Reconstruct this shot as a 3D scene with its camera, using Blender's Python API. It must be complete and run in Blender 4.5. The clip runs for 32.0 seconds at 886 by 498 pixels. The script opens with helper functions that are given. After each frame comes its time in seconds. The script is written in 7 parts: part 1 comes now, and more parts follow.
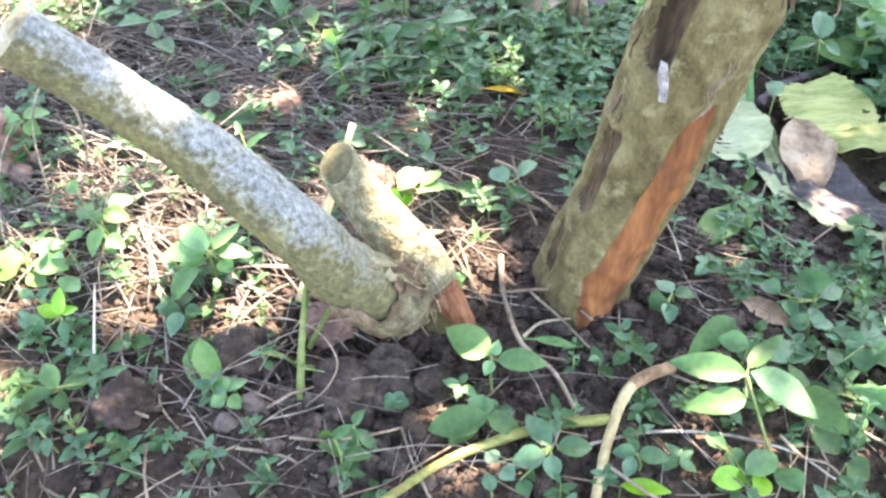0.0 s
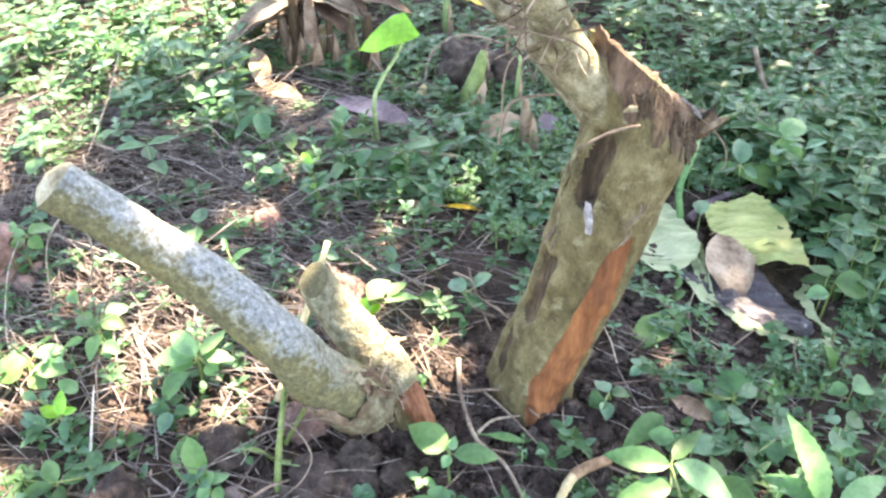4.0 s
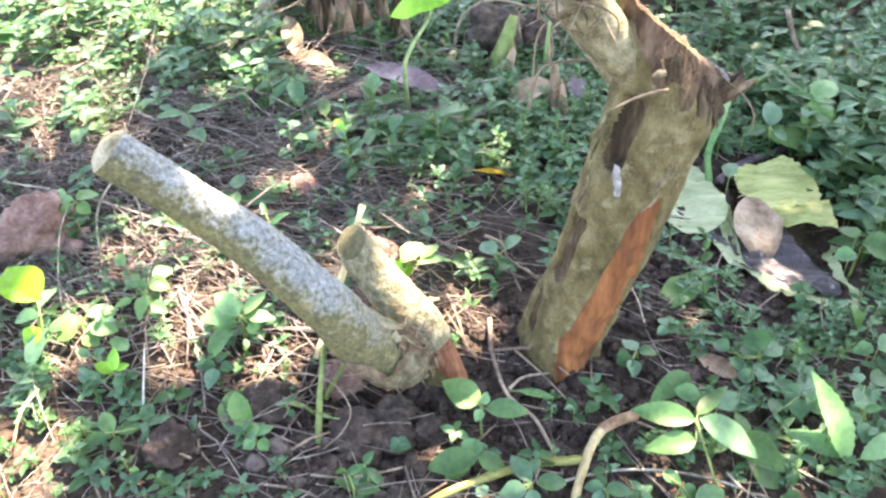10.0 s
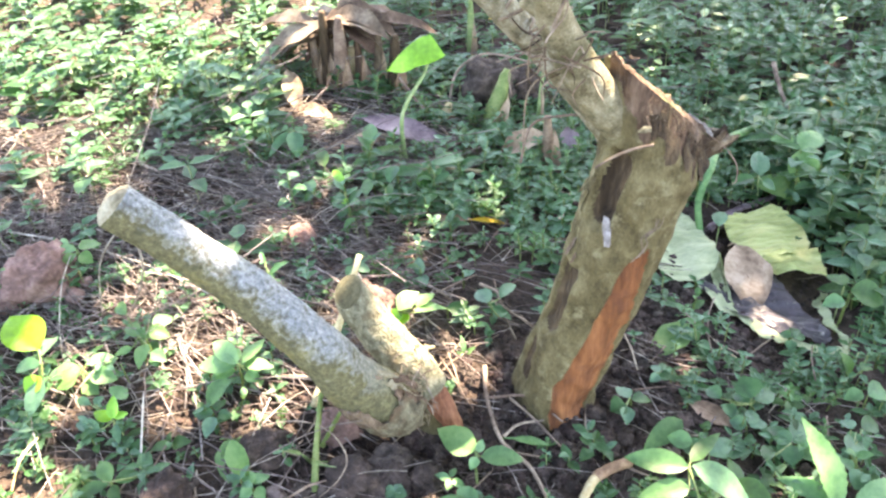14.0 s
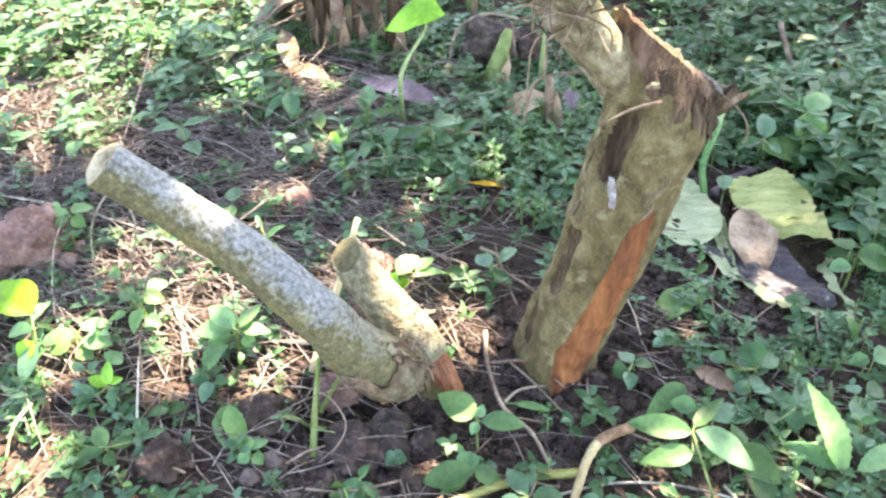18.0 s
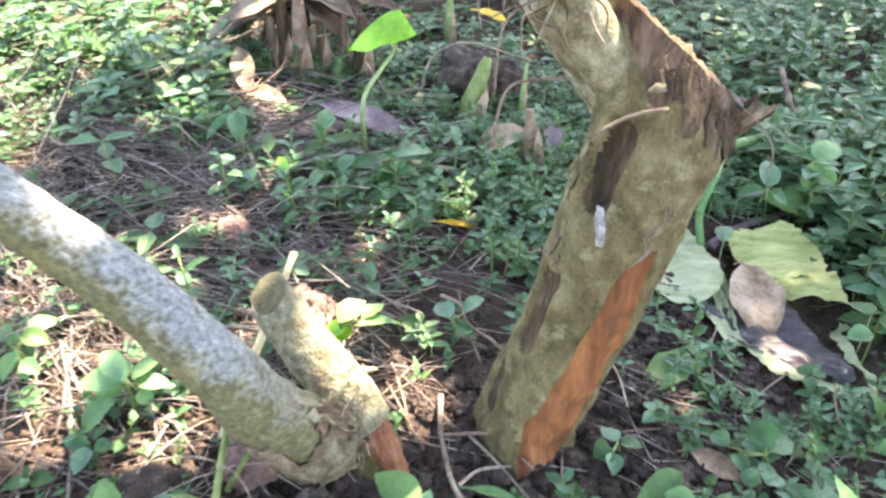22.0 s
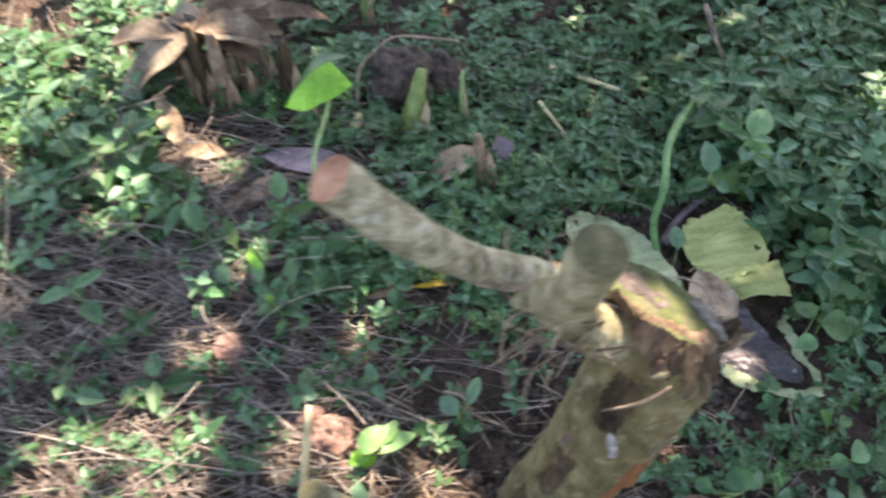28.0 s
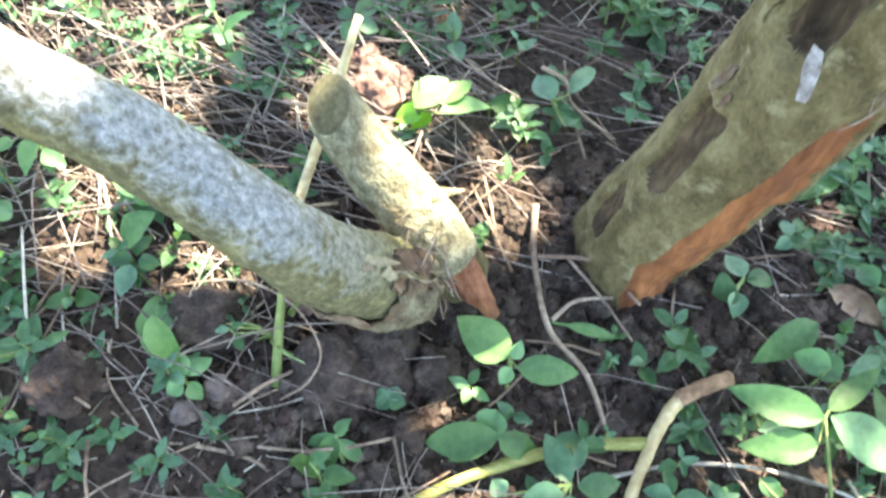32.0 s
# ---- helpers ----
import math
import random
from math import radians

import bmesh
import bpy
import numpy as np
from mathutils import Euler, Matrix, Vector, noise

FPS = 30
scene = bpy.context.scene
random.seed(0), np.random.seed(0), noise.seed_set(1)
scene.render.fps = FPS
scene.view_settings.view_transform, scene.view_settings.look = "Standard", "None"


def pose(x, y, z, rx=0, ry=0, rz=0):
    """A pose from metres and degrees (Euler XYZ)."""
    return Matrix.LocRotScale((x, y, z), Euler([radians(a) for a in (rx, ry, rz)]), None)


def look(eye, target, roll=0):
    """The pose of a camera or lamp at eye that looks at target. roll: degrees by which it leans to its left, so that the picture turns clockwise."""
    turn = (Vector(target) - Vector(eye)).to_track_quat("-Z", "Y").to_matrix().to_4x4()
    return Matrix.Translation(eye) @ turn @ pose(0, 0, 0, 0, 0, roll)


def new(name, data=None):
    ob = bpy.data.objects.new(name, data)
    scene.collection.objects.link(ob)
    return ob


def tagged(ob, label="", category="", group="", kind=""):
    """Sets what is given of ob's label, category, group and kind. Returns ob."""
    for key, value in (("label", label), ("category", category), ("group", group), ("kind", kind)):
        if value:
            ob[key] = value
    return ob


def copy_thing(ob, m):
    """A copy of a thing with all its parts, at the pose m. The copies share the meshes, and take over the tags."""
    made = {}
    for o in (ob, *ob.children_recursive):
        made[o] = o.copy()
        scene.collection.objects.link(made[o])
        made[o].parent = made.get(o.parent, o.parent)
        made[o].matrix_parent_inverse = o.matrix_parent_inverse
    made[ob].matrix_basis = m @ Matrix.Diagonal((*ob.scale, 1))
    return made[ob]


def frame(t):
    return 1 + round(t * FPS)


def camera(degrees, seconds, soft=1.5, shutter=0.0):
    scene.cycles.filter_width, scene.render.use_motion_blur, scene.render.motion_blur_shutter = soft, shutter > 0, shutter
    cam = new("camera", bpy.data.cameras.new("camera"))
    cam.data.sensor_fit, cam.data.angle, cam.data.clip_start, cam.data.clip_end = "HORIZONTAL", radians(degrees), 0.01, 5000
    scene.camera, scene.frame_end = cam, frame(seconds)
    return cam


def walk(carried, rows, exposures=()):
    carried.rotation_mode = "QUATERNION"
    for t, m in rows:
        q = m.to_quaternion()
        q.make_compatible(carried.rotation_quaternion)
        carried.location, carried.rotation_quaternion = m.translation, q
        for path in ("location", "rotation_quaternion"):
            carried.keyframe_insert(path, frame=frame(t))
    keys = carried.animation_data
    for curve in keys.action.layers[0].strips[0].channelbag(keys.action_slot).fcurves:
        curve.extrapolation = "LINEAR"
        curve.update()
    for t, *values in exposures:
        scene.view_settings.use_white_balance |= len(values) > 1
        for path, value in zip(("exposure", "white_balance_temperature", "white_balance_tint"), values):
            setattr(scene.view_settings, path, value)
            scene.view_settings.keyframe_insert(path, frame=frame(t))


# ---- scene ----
# ---- camera and its walk ----
cam = camera(59.9, 32.0, soft=2.5, shutter=0.4)
PATH = [
    (0, (-0.092, -0.501, 0.636), (-0.248, 0.889, -0.794), -6.7),
    (0.5, (-0.088, -0.498, 0.64), (-0.227, 0.911, -0.773), -6.4),
    (1, (-0.089, -0.495, 0.643), (-0.23, 0.939, -0.744), -6.2),
    (1.5, (-0.092, -0.505, 0.651), (-0.239, 0.956, -0.707), -6.0),
    (2, (-0.092, -0.515, 0.668), (-0.272, 1.006, -0.618), -6.5),
    (2.5, (-0.088, -0.528, 0.686), (-0.219, 1.044, -0.544), -5.1),
    (4.5, (-0.078, -0.571, 0.729), (-0.141, 0.958, -0.558), -3.9),
    (5, (-0.081, -0.575, 0.73), (-0.179, 0.932, -0.58), -4.8),
    (5.5, (-0.08, -0.577, 0.731), (-0.178, 0.922, -0.59), -4.8),
    (6, (-0.081, -0.575, 0.73), (-0.187, 0.925, -0.589), -5.1),
    (6.5, (-0.078, -0.582, 0.734), (-0.176, 0.9, -0.604), -4.8),
    (7, (-0.079, -0.582, 0.733), (-0.175, 0.883, -0.626), -4.8),
    (7.5, (-0.08, -0.582, 0.734), (-0.183, 0.887, -0.619), -5.3),
    (8, (-0.08, -0.581, 0.734), (-0.196, 0.895, -0.612), -5.6),
    (8.5, (-0.08, -0.584, 0.737), (-0.206, 0.895, -0.603), -5.6),
    (9, (-0.079, -0.588, 0.74), (-0.195, 0.908, -0.583), -5.4),
    (9.5, (-0.083, -0.588, 0.739), (-0.217, 0.892, -0.599), -5.8),
    (10, (-0.083, -0.587, 0.739), (-0.221, 0.903, -0.587), -6.0),
    (10.5, (-0.079, -0.591, 0.744), (-0.2, 0.921, -0.56), -5.6),
    (11, (-0.08, -0.592, 0.745), (-0.195, 0.941, -0.534), -5.3),
    (11.5, (-0.08, -0.596, 0.749), (-0.202, 0.954, -0.509), -5.4),
    (12, (-0.079, -0.596, 0.75), (-0.191, 0.963, -0.498), -5.3),
    (12.5, (-0.078, -0.596, 0.748), (-0.195, 0.959, -0.503), -5.4),
    (13, (-0.079, -0.596, 0.749), (-0.197, 0.958, -0.504), -5.4),
    (13.5, (-0.078, -0.599, 0.754), (-0.208, 0.969, -0.48), -5.8),
    (15.5, (-0.08, -0.595, 0.755), (-0.194, 0.956, -0.502), -5.2),
    (16, (-0.079, -0.597, 0.751), (-0.203, 0.952, -0.508), -5.6),
    (16.5, (-0.082, -0.592, 0.748), (-0.214, 0.94, -0.531), -5.7),
    (17, (-0.08, -0.592, 0.743), (-0.198, 0.935, -0.544), -5.5),
    (17.5, (-0.081, -0.591, 0.743), (-0.204, 0.93, -0.551), -5.8),
    (18, (-0.082, -0.587, 0.738), (-0.209, 0.926, -0.564), -5.8),
    (18.5, (-0.083, -0.582, 0.734), (-0.202, 0.919, -0.582), -5.6),
    (19, (-0.086, -0.575, 0.728), (-0.184, 0.917, -0.601), -5.2),
    (19.5, (-0.086, -0.569, 0.723), (-0.165, 0.914, -0.616), -4.6),
    (20, (-0.088, -0.566, 0.718), (-0.185, 0.889, -0.65), -5.0),
    (20.5, (-0.09, -0.554, 0.707), (-0.186, 0.892, -0.672), -5.7),
    (21, (-0.085, -0.552, 0.706), (-0.145, 0.919, -0.647), -5.6),
    (21.5, (-0.084, -0.531, 0.693), (-0.165, 0.981, -0.614), -5.3),
    (22, (-0.063, -0.474, 0.625), (-0.136, 1.132, -0.566), -2.0),
    (22.4, (-0.044, -0.398, 0.558), (-0.173, 1.224, -0.605), -4.3),
    (22.5, (-0.042, -0.38, 0.543), (-0.157, 1.253, -0.607), -4.6),
    (23, (-0.036, -0.298, 0.484), (-0.078, 1.305, -0.71), -4.2),
    (23.5, (-0.030, -0.262, 0.447), (-0.104, 1.375, -0.700), -7.0),
    (24, (-0.029, -0.256, 0.410), (-0.086, 1.349, -0.782), -7.1),
    (24.5, (-0.025, -0.253, 0.435), (-0.087, 1.370, -0.732), -6.8),
    (25, (-0.018, -0.257, 0.513), (-0.100, 1.452, -0.522), -6.4),
    (25.4, (-0.025, -0.274, 0.562), (-0.155, 1.462, -0.418), -6.6),
    (25.5, (-0.031, -0.284, 0.570), (-0.145, 1.465, -0.395), -6.4),
    (27.5, (-0.206, -0.310, 0.956), (-0.145, 1.036, -0.522), -7.8),
    (28, (-0.101, -0.243, 0.925), (-0.024, 0.965, -0.668), -8.0),
    (28.3, (0.020, -0.185, 0.830), (-0.150, 0.930, -0.800), -10.0),
    (28.5, (0.084, -0.144, 0.749), (-0.234, 0.904, -0.925), -12.8),
    (29, (0.134, -0.117, 0.708), (-0.36, 0.906, -0.938), -18.8),
    (29.5, (0.145, -0.119, 0.681), (-0.32, 0.851, -1.005), -16.8),
    (30, (0.108, -0.141, 0.685), (-0.328, 0.836, -1.005), -14.4),
    (30.5, (0.008, -0.179, 0.732), (-0.367, 0.873, -0.927), -9.7),
    (31, (-0.064, -0.209, 0.729), (-0.372, 0.822, -0.957), -9.2),
    (31.5, (-0.095, -0.255, 0.651), (-0.342, 0.728, -1.073), -7.0),
    (32, (-0.104, -0.277, 0.606), (-0.307, 0.636, -1.162), -7.0),
]
walk(cam, [(t, look(eye, target, roll)) for t, eye, target, roll in PATH], [(t, stops - 0.43, kelvin + 500, tint + 3) for t, stops, kelvin, tint in ((0.0, 4.22, 7700, 13), (2.5, 4.18, 7700, 13), (5.0, 4.04, 7700, 15), (20.0, 3.98, 7700, 15), (21.0, 4.12, 7700, 15), (23.0, 3.70, 7700, 15), (25.2, 3.86, 7700, 17), (27.4, 3.04, 7500, 15), (28.2, 3.04, 7500, 15), (29.0, 3.33, 7450, 16), (30.5, 3.56, 7450, 16), (32.0, 3.89, 7300, 5))])

# ---- world, sun, exposure ----
SUN_ELEVATION, SUN_TURN = radians(58.0), radians(42.0)  # turn from +y towards +x
TO_SUN = Vector((math.sin(SUN_TURN) * math.cos(SUN_ELEVATION), math.cos(SUN_TURN) * math.cos(SUN_ELEVATION), math.sin(SUN_ELEVATION)))
world = bpy.data.worlds.new("sky")
world.use_nodes = True
scene.world = world
sky = world.node_tree.nodes.new("ShaderNodeTexSky")
sky.sky_type, sky.sun_disc = "NISHITA", False
sky.sun_elevation, sky.sun_rotation = SUN_ELEVATION, SUN_TURN
world.node_tree.links.new(sky.outputs[0], world.node_tree.nodes["Background"].inputs[0])
world.node_tree.nodes["Background"].inputs[1].default_value = 0.14
sun = new("sun", bpy.data.lights.new("sun", "SUN"))
sun.data.energy, sun.data.angle, sun.data.color = 5.0, radians(0.53), (1.0, 0.94, 0.84)
sun.matrix_world = look(TO_SUN * 30, (0, 0, 0))

# ---- materials ----


def material(name, low, mid, high, scale=40.0, rough=0.85, bump=0.4, fine=220.0, shift=0.0, stretch=(1, 1, 1), spots=None, leafy=0.0, jitter=0.0, gloss=0.3, relief=0.002, crust=None, stain=None):
    """Two scales of noise between three colours, with relief; spots: a second colour in patches; leafy: share of light let through."""
    m = bpy.data.materials.new(name)
    m.use_nodes = True
    t = m.node_tree
    n, l = t.nodes, t.links
    b = n["Principled BSDF"]
    co = n.new("ShaderNodeTexCoord")
    mp = n.new("ShaderNodeMapping")
    mp.inputs["Scale"].default_value = stretch
    l.new(co.outputs["Object"], mp.inputs[0])
    big, small = n.new("ShaderNodeTexNoise"), n.new("ShaderNodeTexNoise")
    for tex, s, d in ((big, scale, 5.0), (small, fine, 4.0)):
        tex.inputs["Scale"].default_value, tex.inputs["Detail"].default_value = s, d
        l.new(mp.outputs[0], tex.inputs["Vector"])
    add = n.new("ShaderNodeMath")
    add.operation = "MULTIPLY_ADD"
    l.new(small.outputs[0], add.inputs[0])
    add.inputs[1].default_value = 0.5
    l.new(big.outputs[0], add.inputs[2])
    ramp = n.new("ShaderNodeValToRGB")
    e = ramp.color_ramp.elements
    e[0].position, e[0].color = 0.52 + shift, (*low, 1)
    e[1].position, e[1].color = 0.98 + shift, (*high, 1)
    k = e.new(0.74 + shift)
    k.color = (*mid, 1)
    l.new(add.outputs[0], ramp.inputs[0])
    colour = ramp.outputs[0]
    for patches in (spots, stain):
        if not patches:
            continue
        shade, size, start, end = patches[:4]
        blot = n.new("ShaderNodeTexNoise")
        blot.inputs["Scale"].default_value, blot.inputs["Detail"].default_value = size, 6.0
        blot.inputs["Roughness"].default_value = 0.65
        if len(patches) > 4:
            run = n.new("ShaderNodeMapping")
            run.inputs["Scale"].default_value = patches[4]
            l.new(co.outputs["Object"], run.inputs[0])
            l.new(run.outputs[0], blot.inputs["Vector"])
        else:
            l.new(co.outputs["Object"], blot.inputs["Vector"])
        span = n.new("ShaderNodeMapRange")
        span.inputs["From Min"].default_value, span.inputs["From Max"].default_value = start, end
        l.new(blot.outputs[0], span.inputs[0])
        mix = n.new("ShaderNodeMix")
        mix.data_type = "RGBA"
        l.new(span.outputs[0], mix.inputs[0])
        l.new(colour, mix.inputs[6])
        mix.inputs[7].default_value = (*shade, 1)
        colour = mix.outputs[2]
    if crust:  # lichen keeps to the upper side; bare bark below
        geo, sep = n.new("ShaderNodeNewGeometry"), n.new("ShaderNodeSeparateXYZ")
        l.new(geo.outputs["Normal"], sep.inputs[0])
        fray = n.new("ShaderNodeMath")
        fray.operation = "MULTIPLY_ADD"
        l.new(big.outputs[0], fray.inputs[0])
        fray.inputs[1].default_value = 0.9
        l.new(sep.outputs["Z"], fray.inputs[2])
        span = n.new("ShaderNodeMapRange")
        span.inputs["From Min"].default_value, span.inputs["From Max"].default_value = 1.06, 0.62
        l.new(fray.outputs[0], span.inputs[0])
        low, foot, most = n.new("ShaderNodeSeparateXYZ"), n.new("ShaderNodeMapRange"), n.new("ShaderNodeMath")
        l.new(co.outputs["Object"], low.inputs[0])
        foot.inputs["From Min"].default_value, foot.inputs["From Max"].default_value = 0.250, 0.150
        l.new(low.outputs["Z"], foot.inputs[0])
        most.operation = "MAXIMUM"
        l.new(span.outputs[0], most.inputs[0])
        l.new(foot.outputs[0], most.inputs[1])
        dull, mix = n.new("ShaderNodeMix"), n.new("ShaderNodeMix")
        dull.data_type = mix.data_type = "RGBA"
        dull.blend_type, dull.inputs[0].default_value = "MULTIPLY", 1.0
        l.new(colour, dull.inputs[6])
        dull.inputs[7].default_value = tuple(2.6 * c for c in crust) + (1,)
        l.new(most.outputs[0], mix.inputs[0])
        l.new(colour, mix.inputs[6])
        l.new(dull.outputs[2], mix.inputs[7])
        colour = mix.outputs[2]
    if jitter:
        info, geo, both = n.new("ShaderNodeObjectInfo"), n.new("ShaderNodeNewGeometry"), n.new("ShaderNodeMath")
        both.operation = "ADD"
        l.new(info.outputs["Random"], both.inputs[0])
        l.new(geo.outputs["Random Per Island"], both.inputs[1])
        wrap = n.new("ShaderNodeMath")
        wrap.operation = "FRACT"
        l.new(both.outputs[0], wrap.inputs[0])
        hsv = n.new("ShaderNodeHueSaturation")
        for slot, a, z in (("Value", 1 - jitter, 1 + jitter), ("Hue", 0.5 - jitter * 0.06, 0.5 + jitter * 0.05), ("Saturation", 1.0 + jitter * 0.3, 1.0 - jitter * 0.5)):
            r = n.new("ShaderNodeMapRange")
            r.inputs["To Min"].default_value, r.inputs["To Max"].default_value = a, z
            l.new(wrap.outputs[0], r.inputs[0])
            l.new(r.outputs[0], hsv.inputs[slot])
        l.new(colour, hsv.inputs["Color"])
        colour = hsv.outputs[0]
    l.new(colour, b.inputs["Base Color"])
    b.inputs["Roughness"].default_value = rough
    b.inputs["Specular IOR Level"].default_value = gloss
    if bump:
        bm = n.new("ShaderNodeBump")
        bm.inputs["Strength"].default_value, bm.inputs["Distance"].default_value = bump, relief
        l.new(add.outputs[0], bm.inputs["Height"])
        l.new(bm.outputs[0], b.inputs["Normal"])
    if leafy:
        tr, mx, warm = n.new("ShaderNodeBsdfTranslucent"), n.new("ShaderNodeMixShader"), n.new("ShaderNodeMix")
        warm.data_type, warm.blend_type = "RGBA", "MULTIPLY"
        warm.inputs[0].default_value = 1.0
        warm.inputs[7].default_value = (1.45, 1.6, 0.75, 1)
        l.new(colour, warm.inputs[6])
        l.new(warm.outputs[2], tr.inputs[0])
        mx.inputs[0].default_value = leafy
        l.new(b.outputs[0], mx.inputs[1])
        l.new(tr.outputs[0], mx.inputs[2])
        l.new(mx.outputs[0], n["Material Output"].inputs[0])
    return m


SOIL = material("soil", (0.015, 0.0105, 0.008), (0.040, 0.028, 0.021), (0.092, 0.064, 0.048), 26, 0.95, 1.0, 170, relief=0.008, spots=((0.105, 0.060, 0.047), 7.0, 0.62, 0.76))
RED_SOIL = material("red_soil", (0.07, 0.04, 0.033), (0.15, 0.09, 0.074), (0.26, 0.17, 0.145), 30, 0.95, 1.0, 190, relief=0.004)
CLOD = material("dark_soil", (0.014, 0.010, 0.008), (0.041, 0.029, 0.023), (0.092, 0.065, 0.052), 60, 0.95, 1.0, 300, relief=0.004, jitter=0.35)
BARK = material("bark", (0.051, 0.039, 0.016), (0.099, 0.079, 0.034), (0.158, 0.132, 0.066), 55, 0.9, 1.0, 380, stretch=(1, 1, 0.7), spots=((0.182, 0.160, 0.088), 46, 0.55, 0.66), relief=0.004, stain=((0.042, 0.029, 0.013), 17, 0.55, 0.68, (1, 1, 0.35)))
HEEL_BARK = material("heel_bark", (0.038, 0.031, 0.019), (0.100, 0.085, 0.052), (0.205, 0.19, 0.125), 70, 0.9, 1.0, 420, spots=((0.095, 0.055, 0.030), 30, 0.48, 0.62), relief=0.004)
STUB_BARK = material("stub_bark", (0.070, 0.064, 0.038), (0.155, 0.145, 0.090), (0.265, 0.253, 0.172), 120, 0.9, 1.0, 420, spots=((0.10, 0.080, 0.045), 34, 0.54, 0.72), relief=0.004)
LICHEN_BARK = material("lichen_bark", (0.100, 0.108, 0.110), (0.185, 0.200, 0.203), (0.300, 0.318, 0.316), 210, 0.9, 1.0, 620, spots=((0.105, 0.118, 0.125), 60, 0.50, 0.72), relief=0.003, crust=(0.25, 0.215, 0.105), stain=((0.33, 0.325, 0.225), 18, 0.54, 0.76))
BRANCH_BARK = material("branch_bark", (0.080, 0.066, 0.034), (0.182, 0.158, 0.092), (0.315, 0.285, 0.190), 70, 0.88, 0.9, 460, spots=((0.33, 0.31, 0.23), 60, 0.60, 0.76), relief=0.004, stain=((0.065, 0.062, 0.022), 18, 0.52, 0.68))
PALE_BARK = material("pale_branch_bark", (0.095, 0.081, 0.047), (0.215, 0.192, 0.127), (0.385, 0.36, 0.27), 80, 0.88, 0.9, 460, spots=((0.46, 0.46, 0.40), 42, 0.56, 0.70), relief=0.004, stain=((0.090, 0.080, 0.036), 22, 0.54, 0.66))
DARK_BARK = material("rotten_bark", (0.016, 0.010, 0.006), (0.048, 0.032, 0.018), (0.11, 0.076, 0.043), 50, 0.95, 1.0, 220, stretch=(1, 1, 0.3), relief=0.005)
ROUGH_BARK = material("frayed_bark", (0.042, 0.028, 0.018), (0.115, 0.078, 0.048), (0.23, 0.17, 0.115), 60, 0.95, 1.0, 300, stretch=(1, 1, 0.25), jitter=0.35, relief=0.004, spots=((0.125, 0.098, 0.078), 50, 0.56, 0.68))
WOOD = material("bared_orange_wood", (0.072, 0.026, 0.011), (0.19, 0.070, 0.026), (0.32, 0.135, 0.054), 30, 0.8, 0.9, 190, stretch=(1, 1, 0.16), relief=0.003, spots=((0.10, 0.036, 0.019), 26, 0.52, 0.70))
RED_WOOD = material("red_split_wood", (0.06, 0.022, 0.012), (0.15, 0.058, 0.030), (0.28, 0.13, 0.07), 40, 0.85, 0.8, 260, stretch=(1, 1, 0.2))
MOSS = material("mossy_cut", (0.018, 0.023, 0.008), (0.046, 0.055, 0.018), (0.092, 0.098, 0.040), 60, 0.95, 1.0, 520, spots=((0.085, 0.072, 0.046), 34, 0.53, 0.66), relief=0.003)
ROT_WOOD = material("rotten_cut_wood", (0.022, 0.016, 0.015), (0.055, 0.042, 0.038), (0.12, 0.098, 0.092), 70, 0.95, 1.0, 420, relief=0.004, spots=((0.04, 0.044, 0.016), 40, 0.52, 0.66))
GREY_WOOD = material("grey_cut_wood", (0.05, 0.043, 0.038), (0.115, 0.102, 0.092), (0.21, 0.195, 0.18), 90, 0.95, 1.0, 420, relief=0.004)
CUT_TAN = material("weathered_cut", (0.09, 0.075, 0.043), (0.20, 0.172, 0.108), (0.34, 0.31, 0.225), 40, 0.9, 0.6, 260, spots=((0.10, 0.075, 0.045), 30, 0.56, 0.7))
OLIVE_CUT = material("olive_cut", (0.032, 0.029, 0.014), (0.070, 0.062, 0.030), (0.125, 0.113, 0.062), 60, 0.9, 0.7, 300)
CUT_BROWN = material("brown_cut", (0.12, 0.05, 0.03), (0.27, 0.125, 0.075), (0.40, 0.22, 0.14), 40, 0.9, 0.6, 260)
FLUFF = material("white_fungus", (0.10, 0.09, 0.085), (0.20, 0.185, 0.178), (0.34, 0.325, 0.32), 140, 0.95, 0.9, 500)
# darker copy of weed_leaf; the ground cover's shade is put into its colour
SHADED_LEAF = material("shaded_weed_leaf", (0.022, 0.068, 0.028), (0.042, 0.116, 0.046), (0.076, 0.172, 0.070), 30, 0.5, 0.4, 160, leafy=0.40, jitter=0.45, gloss=0.4)
LEAF = material("weed_leaf", (0.029, 0.086, 0.029), (0.056, 0.148, 0.050), (0.096, 0.213, 0.075), 30, 0.5, 0.4, 160, leafy=0.40, jitter=0.45, gloss=0.4)
BLUE_LEAF = material("cool_leaf", (0.024, 0.080, 0.036), (0.047, 0.134, 0.060), (0.086, 0.198, 0.090), 30, 0.44, 0.4, 160, leafy=0.36, jitter=0.4, gloss=0.45)
# young leaf colour; on backlit leaves it also carries the sun shining through
LIME_LEAF = material("lime_leaf", (0.10, 0.26, 0.02), (0.17, 0.40, 0.03), (0.26, 0.52, 0.06), 20, 0.4, 0.3, 120, leafy=0.45, jitter=0.15, gloss=0.4)
PALE_LEAF = material("pale_leaf", (0.055, 0.15, 0.05), (0.10, 0.225, 0.08), (0.17, 0.30, 0.12), 30, 0.5, 0.4, 160, leafy=0.35, jitter=0.3, gloss=0.4)
